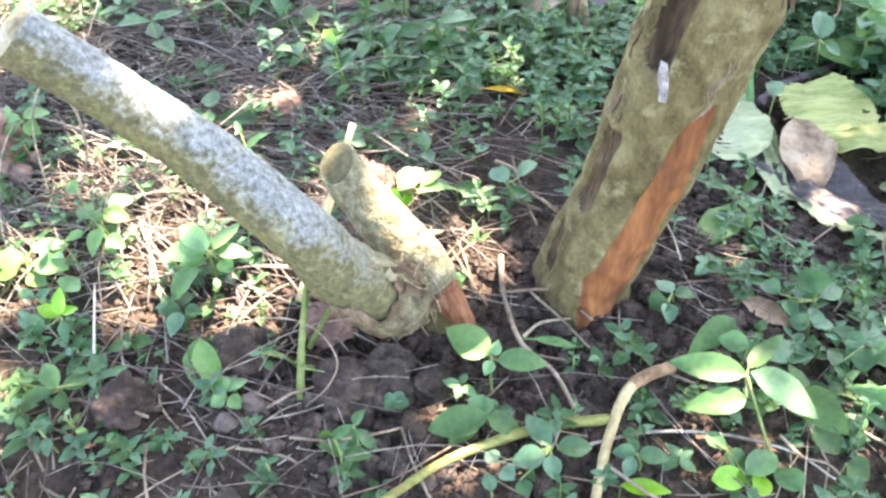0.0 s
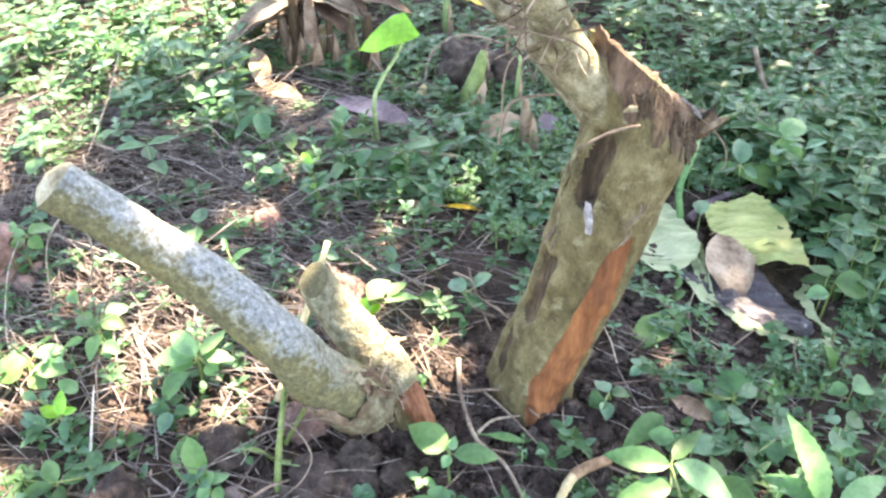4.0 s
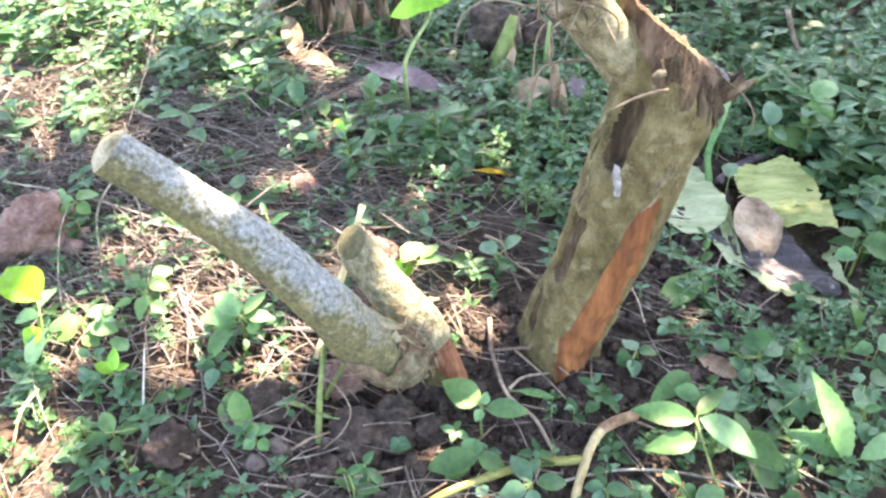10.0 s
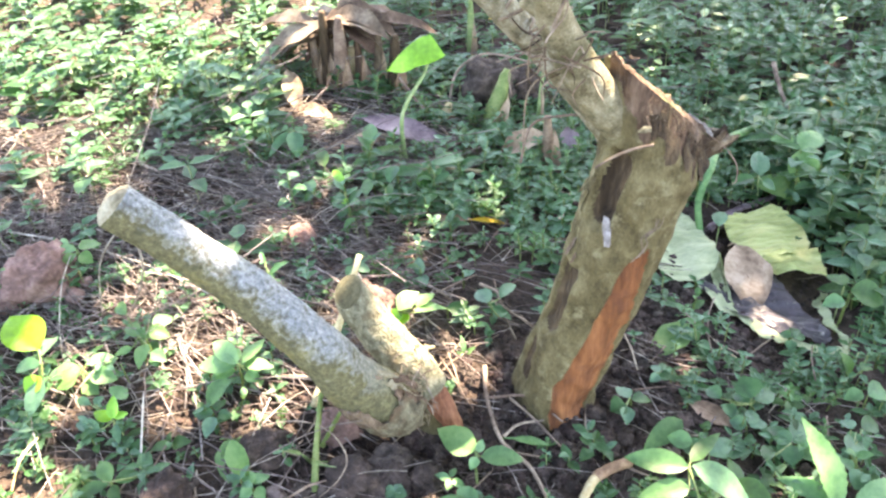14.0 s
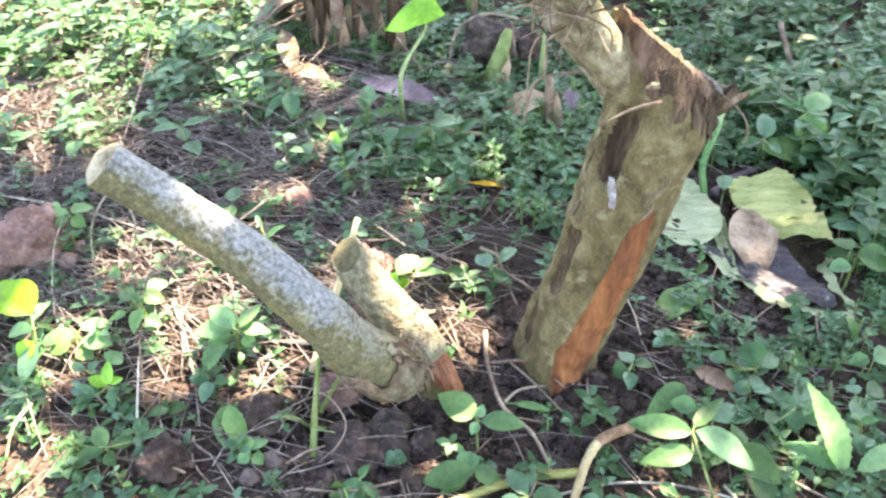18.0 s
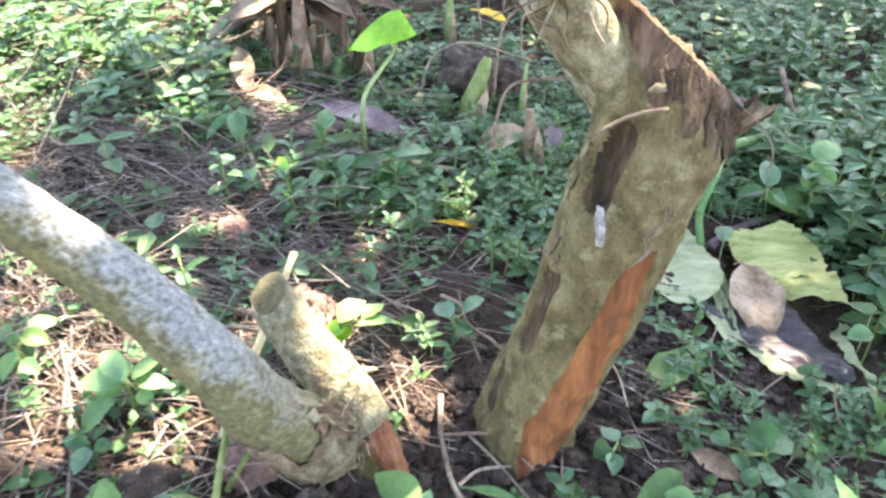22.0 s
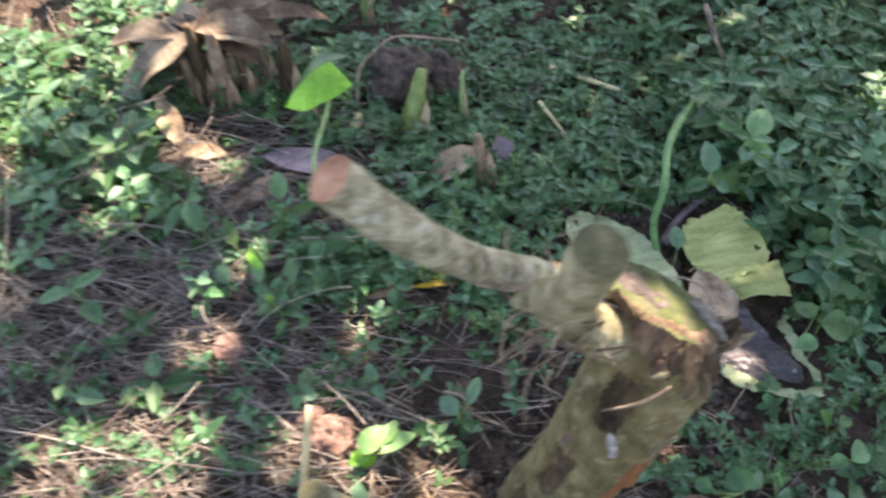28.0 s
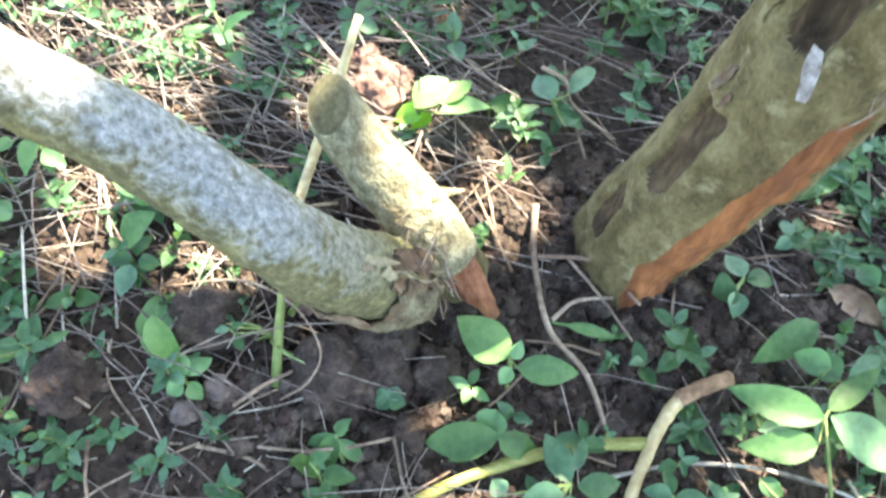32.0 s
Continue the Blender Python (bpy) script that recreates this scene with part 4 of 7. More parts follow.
def green_share(x, y):
    """How thickly weeds grow at a spot."""
    e = 0.10 * noise.noise(Vector((x * 4, y * 4, 2.0)))
    d = 0.22 + 1.2 * e
    d += 0.48 * smooth(0.10, 0.25, x) * smooth(1.2, 0.2, abs(y - 0.1))
    d += 0.70 * smooth(0.30, 0.50, y + e) * smooth(-0.42, -0.10, x + e)
    d += 0.75 * smooth(0.38, 0.66, y + 2 * e) + 0.4 * smooth(0.5, 0.8, x)
    d -= 0.60 * math.exp(-(((x + 0.21) / 0.13) ** 2 + ((y + 0.10) / 0.08) ** 2))
    d -= 0.45 * math.exp(-(((x - 0.30) / 0.13) ** 2 + ((y - 0.28) / 0.2) ** 2))
    d -= 0.55 * math.exp(-(((x + 0.10) / 0.22) ** 2 + ((y - 0.68) / 0.13) ** 2)) + 0.4 * math.exp(-(((x + 0.37) / 0.14) ** 2 + ((y - 0.76) / 0.12) ** 2))
    d += 0.22 * smooth(-0.15, -0.35, x) * smooth(0.55, 0.2, y)  - 0.25 * smooth(-0.12, -0.35, x) * smooth(0.18, 0.32, y) * smooth(0.85, 0.6, y)
    d -= 0.30 * math.exp(-(((x + 0.1) / 0.25) ** 2 + ((y - 0.02) / 0.10) ** 2))
    return d


def clear(x, y):
    """No weed grows through the stumps, the big leaf or the way of the camera."""
    if math.hypot(x + 0.01, y - 0.035) < 0.07 or math.hypot(x + 0.15, y + 0.01) < 0.07:
        return False
    if 0.12 < x < 0.42 and 0.27 < y < 0.48 or 0.24 < x < 0.42 and 0.14 < y < 0.33:
        return False
    for x0, x1, y0, y1 in ((-0.245, -0.08, 0.47, 0.525), (-0.185, -0.045, 0.325, 0.38), (-0.305, -0.135, 0.56, 0.635), (-0.38, -0.24, 0.51, 0.60), (-0.47, -0.36, 0.62, 0.75), (-0.30, -0.17, 0.12, 0.20), (-0.14, -0.05, 0.05, 0.11)):
        if x0 < x < x1 and y0 < y < y1:
            return False
    return y > -0.42


kinds = [weed("weed", 3, 0.030, 0.017, 0.045, LEAF, 1, "small green weed with opposite oval leaves", "low weeds"),
         weed("weed", 4, 0.026, 0.014, 0.060, BLUE_LEAF, 2, "small upright weed with cool green leaves", "low weeds"),
         weed("weed", 2, 0.034, 0.019, 0.030, BLUE_LEAF, 3, "low green weed with broad leaves", "low weeds"),
         weed("weed", 5, 0.022, 0.011, 0.055, LEAF, 4, "small bushy weed with narrow green leaves", "low weeds"),
         weed("weed", 2, 0.020, 0.012, 0.020, LEAF, 5, "tiny green seedling on dark soil", "low weeds"),
         weed("weed", 3, 0.036, 0.014, 0.060, BLUE_LEAF, 6, "green weed with long pointed leaves", "low weeds")]
rng = random.Random(21)
for i, k in enumerate(kinds):
    k.matrix_basis = on_ground(0.42 + 0.05 * i, 0.02 + 0.03 * (i % 3), 0, 60 * i, 1.0)
made = 0
spots = []
for i in range(6000):
    if made >= 290:
        break
    x, y = rng.uniform(-0.75, 0.75), rng.uniform(-0.25, 0.85)
    if not clear(x, y) or rng.random() > green_share(x, y) * 0.8:
        continue
    if any((x - a) ** 2 + (y - b) ** 2 < 0.026**2 for a, b in spots):
        continue
    spots.append((x, y))
    k = rng.choices(kinds, (3, 2, 2, 3, 3, 1.5))[0]
    copy_thing(k, on_ground(x, y, -0.002, rng.uniform(0, 360), rng.uniform(0.65, 1.2), rng.uniform(-14, 14), rng.uniform(-14, 14)))
    made += 1

rng = random.Random(22)
fv, ff, fm = [], [], []
for i in range(14800):
    y = 0.25 + 4.2 * rng.random() ** 1.6
    x, y = (rng.uniform(-0.9, 0.9), rng.uniform(-0.3, 0.9)) if i < 6300 else (rng.uniform(-0.6 - 0.75 * y, 0.6 + 0.75 * y), y)
    if not clear(x, y) or rng.random() > (green_share(x, y) if i < 6300 else max(0.03, 1.0 * green_share(x, y) - 0.40)):
        continue
    small = i < 6300
    low = math.hypot(x, 0.8 * (y - 0.6)) < 0.42
    leaf_bunch(rng, fv, ff, x, y, rng.choice((4, 6, 8)), rng.uniform(0.010, 0.027) if small else rng.uniform(0.020, 0.040) if low else rng.uniform(0.030, 0.064), 0 if rng.random() < 0.5 else 1, fm, rng.uniform(0.010, 0.042) if small else rng.uniform(0.012, 0.050) if low else rng.uniform(0.018, 0.11))
me = mesh_of("weed_cover", fv, ff, (SHADED_LEAF, BLUE_LEAF, STEM), False)
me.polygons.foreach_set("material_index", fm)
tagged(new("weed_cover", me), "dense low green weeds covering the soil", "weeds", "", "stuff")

# ---- straw and dry stems on the soil ----
rng = random.Random(31)


def litter(count, box, lengths, radius, mat, name, label, heading=None, dense=None):
    verts, faces = [], []
    for _ in range(count):
        x, y = rng.uniform(box[0], box[1]), rng.uniform(box[2], box[3])
        if dense and rng.random() > dense(x, y):
            continue
        if math.hypot(x + 0.01, y - 0.035) < 0.055 or (0.16 < x < 0.44 and 0.14 < y < 0.48):
            continue
        l, a = rng.uniform(*lengths), rng.uniform(0, 6.28) if heading is None else heading + rng.gauss(0, 0.55)
        bend, r, lift = rng.uniform(-0.6, 0.6), radius * rng.uniform(0.6, 1.4), rng.uniform(0, 0.016)
        tilt = rng.gauss(0, 0.10) if rng.random() < 0.85 else rng.uniform(-0.6, 0.6)
        b, px, py = len(verts), x, y
        for i in range(4):
            c, s = math.cos(a), math.sin(a)
            z = ground_z(px, py) + 0.002 + lift + max(0, i * l / 3 * tilt)
            for q in range(3):
                w = 2.094 * q
                verts.append((px - s * math.cos(w) * r, py + c * math.cos(w) * r, z + math.sin(w) * r))
            px, py, a = px + c * l / 3, py + s * l / 3, a + bend / 3
        for i in range(3):
            for q in range(3):
                q2 = (q + 1) % 3
                faces.append((b + i * 3 + q, b + i * 3 + q2, b + i * 3 + 3 + q2, b + i * 3 + 3 + q))
        faces += [(b + 2, b + 1, b), (b + 9, b + 10, b + 11)]
    tagged(new(name, mesh_of(name, verts, faces, mat)), label, "plant litter", "", "stuff")


def straw_share(x, y):
    return 0.05 + 0.9 * smooth(-0.12, -0.4, x) * smooth(0.90, 0.50, y) * smooth(0.0, 0.24, y) + 0.14 * smooth(-0.1, -0.35, x)


litter(12000, (-1.2, 0.3, -0.1, 1.2), (0.06, 0.21), 0.0008, DARK_STRAW, "dark_straw_litter", "matted dark dry stems on the soil", -0.35, straw_share)
litter(4300, (-1.2, 0.6, -0.3, 1.2), (0.03, 0.11), 0.0007, STRAW, "straw_litter", "scattered pale dry straw", None, lambda x, y: 0.06 + straw_share(x, y))
litter(260, (-0.6, 0.5, -0.3, 0.6), (0.04, 0.13), 0.0012, TWIG, "twig_litter", "thin broken twigs on the soil")

# ---- crumbs and clods of soil ----
rng = random.Random(41)


def clod_shape(x, y, z, r, seed, detail=10):
    verts, faces = [], []
    rows, cols = detail, detail + 4
    for i in range(rows + 1):
        for k in range(cols):
            th, ph = math.pi * i / rows, 2 * math.pi * k / cols
            d = Vector((math.sin(th) * math.cos(ph), math.sin(th) * math.sin(ph), math.cos(th) * 0.8))
            q = r * (1 + 0.35 * noise.noise(d * 1.6 + Vector((seed * 3.1, 0, 0))) + 0.20 * noise.noise(d * 4.5 + Vector((0, seed * 1.7, 0))) + (0.10 * noise.noise(d * 11 + Vector((seed, 0, 0))) if detail > 12 else 0))
            verts.append(Vector((x, y, z)) + d * q)
    for i in range(rows):
        for k in range(cols):
            faces.append((i * cols + k, (i + 1) * cols + k, (i + 1) * cols + (k + 1) % cols, i * cols + (k + 1) % cols))
    return verts, faces


def crumb_shape(c, r, rng):
    """A rough angular crumb: a box of eight corners, each thrown off its place, cut at top and bottom."""
    turn, flat = rng.uniform(0, 6.28), rng.uniform(0.5, 0.9)
    verts = []
    for h, q in ((-0.8, 0.6), (-0.1, 1.05), (0.55, 0.85), (0.95, 0.35)):
        for k in range(6):
            w = turn + k * 1.047 + rng.uniform(-0.35, 0.35)
            e = r * q * rng.uniform(0.6, 1.25)
            verts.append((c[0] + e * math.cos(w), c[1] + e * math.sin(w) * rng.uniform(0.8, 1.1), c[2] + r * flat * (h + rng.uniform(-0.22, 0.22))))
    faces = [(i * 6 + k, i * 6 + (k + 1) % 6, i * 6 + 6 + (k + 1) % 6, i * 6 + 6 + k) for i in range(3) for k in range(6)]
    return verts, faces + [(18, 19, 20, 21, 22, 23)]


av, af = [], []
for i in range(18500):
    near = i < 8500
    x, y = (rng.gauss(-0.18, 0.16), rng.gauss(-0.06, 0.10)) if i < 5000 else (rng.uniform(0.0, 0.30), rng.uniform(-0.12, 0.5)) if near else (rng.uniform(-0.8, 0.6), rng.uniform(-0.3, 0.8))
    r = min(0.012, 0.0013 * math.exp(rng.expovariate(1.5))) if near else rng.uniform(0.0011, 0.0042)
    v, f = crumb_shape((x, y, ground_z(x, y) + r * 0.3), r, rng)
    k = len(av)
    av += v
    af += [tuple(q + k for q in g) for g in f]
    if r > 0.005:  # smaller crumbs cling to the larger ones
        for _ in range(7):
            w, e = rng.uniform(0, 6.28), r * rng.uniform(0.25, 0.5)
            v, f = crumb_shape((x + 0.8 * r * math.cos(w), y + 0.8 * r * math.sin(w), ground_z(x, y) + r * rng.uniform(0.1, 0.9)), e, rng)
            k = len(av)
            av += v
            af += [tuple(q + k for q in g) for g in f]
tagged(new("soil_crumbs", mesh_of("soil_crumbs", av, af, CLOD, False)), "loose crumbs and clods of dark soil", "soil", "", "stuff")

# ---- thin dry grass stems that arch over the soil ----
rng = random.Random(51)
sv, sf = [], []
for i in range(950):
    x, y = rng.uniform(-0.85, 0.35), rng.uniform(-0.25, 0.9)
    if rng.random() > 0.10 + 0.75 * smooth(-0.05, -0.4, x) or not clear(x, y):
        continue
    a, l, r = rng.uniform(0, 6.28), rng.uniform(0.05, 0.19), rng.uniform(0.0004, 0.0009)
    up, sag = rng.uniform(0.15, 1.0) * (1 if rng.random() < 0.6 else 0.3), rng.uniform(0.6, 1.8)
    z, k = ground_z(x, y), len(sv)
    for q in range(7):
        c, s = math.cos(a), math.sin(a)
        for w in (0, 2.094, 4.189):
            sv.append((x - s * math.cos(w) * r, y + c * math.cos(w) * r, max(z, ground_z(x, y) + r) + math.sin(w) * r))
        x, y, z = x + c * l / 6 * math.cos(up), y + s * l / 6 * math.cos(up), z + l / 6 * math.sin(up)
        up, a = up - sag / 6, a + rng.uniform(-0.14, 0.14)
    for q in range(6):
        for w in range(3):
            sf.append((k + q * 3 + w, k + q * 3 + (w + 1) % 3, k + q * 3 + 3 + (w + 1) % 3, k + q * 3 + 3 + w))
tagged(new("dry_grass_stems", mesh_of("dry_grass_stems", sv, sf, STRAW)), "thin arching dry grass stems", "dry grass", "", "stuff")

# ---- plants, twigs and leaves that stand out, each in its place ----


def aimed(a, b, lift=(0.0, -0.25, 1.0)):
    """A pose at a that looks along b - a with its face up."""
    x = (Vector(b) - Vector(a)).normalized()
    z = Vector(lift)
    z = (z - x * z.dot(x)).normalized()
    m = Matrix((x, z.cross(x), z)).transposed().to_4x4()
    m.translation = a
    return m


def broad_plant(name, label, category, foot, node, leaves):
    """A weed with leaves from given feet to given tips: x, y, z, x, y, z, width, material."""
    z = ground_z(*foot)
    base = Vector((foot[0], foot[1], z))
    plant = thing(name, label, category, "broad weeds" if name == "broad_weed" else "", pose(*base))
    node = Vector(node) - base
    seed = int(abs(foot[0]) * 9973 + abs(foot[1]) * 7919)
    rng = random.Random(seed)
    v, f = tube([(0, 0, -0.015, 0.0016), (*(node * 0.5 + Vector((rng.uniform(-1, 1), rng.uniform(-1, 1), 0)) * 0.004), 0.0015), (*node, 0.0011)], 8, 6)
    for n, (bx, by, bz, tx, ty, tz, w, mat) in enumerate(leaves):
        a, b = Vector((bx, by, bz)) - base, Vector((tx, ty, tz)) - base
        if (a - node).length > 0.006:
            start = Vector((a.x, a.y, ground_z(bx, by) - base.z - 0.01)) if (a - node).length > 0.05 else node
            pv, pf = tube([(*start, 0.0010), (*((a + start) * 0.5 - Vector((0, 0, 0.002))), 0.0010), (*a, 0.0008)], 5, 5)
            part("leaf_stalk", mesh_of("leaf_stalk", pv, pf, STEM), plant)
        length = (b - a).length
        shape = leaf_shape(length * 1.04, w, 22 if "fern" in name else 9, rng.uniform(0.15, 0.4), rng.uniform(0.3, 0.9), rng.uniform(-0.3, 0.3), rng.uniform(0.36, 0.46), 0.02, 1 if w < 0.7 * length and "fern" in name else 0, seed + n)
        leaf = part("leaf", mesh_of("leaf", *shape, mat), plant)
        leaf.matrix_basis = aimed(a, b, (rng.uniform(-0.3, 0.3), -0.3 + rng.uniform(-0.2, 0.2), 1.0))
    part("stem", mesh_of("stem", v, f, STEM), plant)
    return plant


def stick(name, label, category, rows, mat, *sides):
    """A dead stem through rows of x, y, z, radius, with side shoots."""
    base = Vector(rows[0][:3])
    ob = thing(name, label, category, "", pose(*base))
    for n, r in enumerate((rows, *sides)):
        r = [(a - base.x, b - base.y, max(c, ground_z(a, b) + q * 0.8) - base.z, q) for a, b, c, q in r]
        v, f = tube(r, 10 * len(r), 10 if r[0][3] > 0.002 else 6, 0.16, 90, True, n)
        part("stem" if n == 0 else "side_shoot", mesh_of("stem", v, f, mat), ob)
    return ob


def fallen_leaf(name, label, a, b, width, mat, curl):
    a, b = Vector(a), Vector(b)
    a.z, b.z = max(a.z, ground_z(a.x, a.y) + 0.006), max(b.z, ground_z(b.x, b.y) + 0.006)
    ob = thing(name, label, "fallen leaf", "", pose(*a))
    seed = int(abs(a.x) * 9973 + abs(a.y) * 7919)
    blade = part("blade", mesh_of("blade", *leaf_shape((b - a).length * (1.03 + 0.1 * curl), width, 14, 0.1 + 0.35 * curl, 0.3 + curl * 0.5, 0.2, 0.45, 0.05, 0, seed), mat), ob)
    blade.matrix_basis = aimed((0, 0, 0), b - a, (0.1, -0.2, 1))
    v, f = tube([(-0.012, 0.002, -0.002, 0.0011), (0, 0, 0.0, 0.0012), (*((b - a) * 0.55 + Vector((0, 0, 0.0015))), 0.0008)], 8, 5)
    part("midrib", mesh_of("midrib", v, f, mat), ob)
    return ob


def sheet(name, corners, mat, parent, base, n=26, ragged=0.10, wave=0.006, ribs=0.0016, label="", seed=1.0, soft=0.0):
    """A torn, wavy piece of a big leaf between four corners, with ribs across it."""
    c = [Vector(k) - base for k in corners]
    verts, faces = [], []
    for i in range(n + 1):
        for k in range(n + 1):
            u, w = i / n, k / n
            e = ragged * (0.6 * noise.noise(Vector((u * 5, w * 5, seed))) + 0.4 * noise.noise(Vector((u * 14, w * 14, seed + 5))))
            e *= 0.55
            a, c2 = 2 * u - 1, 2 * w - 1
            u = 0.5 + 0.5 * a * (1 - soft + soft * 1.13 * math.sqrt(1 - 0.5 * c2 * c2))
            w = 0.5 + 0.5 * c2 * (1 - soft + soft * 1.13 * math.sqrt(1 - 0.5 * a * a))
            u2, w2 = u + e * (abs(2 * u - 1) ** 3) * (1 if u > 0.5 else -1), w + 1.2 * e * (abs(2 * w - 1) ** 3) * (1 if w > 0.5 else -1)
            p = (c[0] * (1 - u2) + c[1] * u2) * (1 - w2) + (c[3] * (1 - u2) + c[2] * u2) * w2
            p.z = max(p.z, ground_z(p.x + base.x, p.y + base.y) - base.z + 0.004) if base.length > 0 else p.z
            p.z += wave * (1 + noise.noise(Vector((u * 3, w * 3, seed + 9)))) + ribs * math.sin(w * 60 + 4 * noise.noise(Vector((u * 3, w * 2, seed))))
            verts.append(p)
    faces = [(i * (n + 1) + k, (i + 1) * (n + 1) + k, (i + 1) * (n + 1) + k + 1, i * (n + 1) + k + 1) for i in range(n) for k in range(n)]
    return part(name, mesh_of(name, verts, faces, mat), parent, label)


broad_plant("broad_weed", "broad-leaved weed with sunlit pale green leaves", "weed", (-0.107, -0.099), (-0.107, -0.085, 0.070), [
    (-0.107, -0.085, 0.070, -0.147, -0.062, 0.081, 0.032, PALE_LEAF),
    (-0.101, -0.092, 0.069, -0.054, -0.090, 0.062, 0.022, LEAF),
    (-0.105, -0.093, 0.069, -0.113, -0.104, 0.065, 0.012, PALE_LEAF),
    (-0.104, -0.086, 0.069, -0.099, -0.073, 0.074, 0.011, PALE_LEAF)])
broad_plant("broad_weed", "broad weed with a yellowing leaf tip on dark soil", "weed", (-0.111, -0.135), (-0.110, -0.139, 0.054), [
    (-0.110, -0.139, 0.054, -0.164, -0.150, 0.052, 0.028, LEAF),
    (-0.111, -0.140, 0.055, -0.079, -0.146, 0.035, 0.020, LEAF),
    (-0.113, -0.122, 0.060, -0.120, -0.140, 0.051, 0.024, LEAF),
    (-0.117, -0.133, 0.046, -0.145, -0.157, 0.039, 0.021, PALE_LEAF)])
broad_plant("broad_weed", "small sunlit weed on the soil", "weed", (-0.135, -0.095), (-0.136, -0.102, 0.047), [
    (-0.136, -0.102, 0.047, -0.152, -0.097, 0.047, 0.009, LEAF),
    (-0.136, -0.104, 0.047, -0.139, -0.115, 0.045, 0.009, PALE_LEAF),
    (-0.133, -0.103, 0.046, -0.120, -0.111, 0.042, 0.009, PALE_LEAF),
    (-0.135, -0.101, 0.047, -0.130, -0.085, 0.043, 0.008, LEAF)])
broad_plant("broad_weed", "tall weed with large glossy green leaves", "weed", (0.145, -0.174), (0.115, -0.107, 0.061), [
    (0.115, -0.107, 0.061, 0.052, -0.091, 0.061, 0.026, LEAF),
    (0.119, -0.105, 0.061, 0.179, -0.130, 0.027, 0.033, LEAF),
    (0.118, -0.101, 0.061, 0.156, -0.067, 0.066, 0.017, LEAF),
    (0.114, -0.122, 0.046, 0.061, -0.128, 0.044, 0.024, LEAF),
    (0.130, -0.021, 0.030, 0.082, -0.056, 0.027, 0.026, LEAF),
    (0.132, -0.061, 0.040, 0.106, -0.053, 0.043, 0.021, LEAF)])
broad_plant("broad_weed", "weed with a big overlapping green leaf", "weed", (0.182, -0.103), (0.168, -0.103, 0.029), [
    (0.168, -0.103, 0.029, 0.203, -0.139, 0.013, 0.033, LEAF),
    (0.176, -0.133, 0.012, 0.198, -0.151, -0.001, 0.025, LEAF),
    (0.172, -0.105, 0.023, 0.176, -0.061, 0.013, 0.017, LEAF)])
broad_plant("broad_weed", "broad green weed with pointed oval leaves over a dry stalk", "weed", (-0.059, -0.170), (-0.058, -0.166, 0.046), [
    (-0.058, -0.166, 0.046, -0.077, -0.132, 0.045, 0.020, BLUE_LEAF),
    (-0.063, -0.174, 0.047, -0.091, -0.180, 0.047, 0.021, BLUE_LEAF),
    (-0.058, -0.174, 0.046, -0.057, -0.193, 0.041, 0.016, BLUE_LEAF),
    (-0.053, -0.168, 0.046, -0.021, -0.160, 0.036, 0.019, BLUE_LEAF),
    (-0.104, -0.178, 0.043, -0.113, -0.168, 0.045, 0.015, BLUE_LEAF),
    (-0.099, -0.183, 0.042, -0.090, -0.193, 0.041, 0.017, BLUE_LEAF),
    (-0.085, -0.193, 0.040, -0.079, -0.207, 0.039, 0.015, BLUE_LEAF),
    (-0.109, -0.204, 0.043, -0.113, -0.187, 0.044, 0.013, BLUE_LEAF)])
broad_plant("broad_weed", "broad green weed with pointed oval leaves", "weed", (0.019, -0.165), (0.015, -0.164, 0.030), [
    (0.015, -0.164, 0.030, -0.005, -0.162, 0.030, 0.014, BLUE_LEAF),
    (0.015, -0.163, 0.030, 0.011, -0.144, 0.028, 0.011, BLUE_LEAF),
    (0.017, -0.165, 0.030, 0.046, -0.165, 0.022, 0.016, BLUE_LEAF),
    (0.012, -0.168, 0.031, 0.004, -0.185, 0.028, 0.013, BLUE_LEAF)])
broad_plant("broad_weed", "broad green weed with pointed oval leaves", "weed", (0.262, -0.034), (0.252, -0.030, 0.003), [
    (0.252, -0.030, 0.003, 0.233, -0.013, 0.001, 0.018, BLUE_LEAF),
    (0.254, -0.029, 0.003, 0.281, -0.002, -0.005, 0.019, BLUE_LEAF),
    (0.251, -0.032, 0.003, 0.237, -0.048, 0.000, 0.019, BLUE_LEAF),
    (0.255, -0.030, 0.003, 0.280, -0.026, -0.005, 0.015, BLUE_LEAF)])
broad_plant("broad_weed", "weed with drooping green leaves at the bed edge", "weed", (0.114, -0.187), (0.094, -0.160, 0.024), [
    (0.094, -0.160, 0.024, 0.107, -0.173, 0.017, 0.018, LEAF),
    (0.104, -0.181, 0.022, 0.141, -0.155, 0.012, 0.023, LEAF),
    (0.074, -0.188, 0.026, 0.110, -0.180, 0.016, 0.021, LIME_LEAF),
    (0.109, -0.200, 0.021, 0.124, -0.169, 0.009, 0.019, LIME_LEAF),
    (0.148, -0.193, 0.015, 0.134, -0.168, 0.008, 0.025, LEAF),
    (0.078, -0.145, 0.026, 0.097, -0.155, 0.019, 0.014, LEAF),
    (0.195, -0.165, 0.009, 0.212, -0.177, 0.002, 0.025, LEAF),
    (-0.001, -0.192, 0.027, 0.041, -0.195, 0.021, 0.015, LIME_LEAF)])
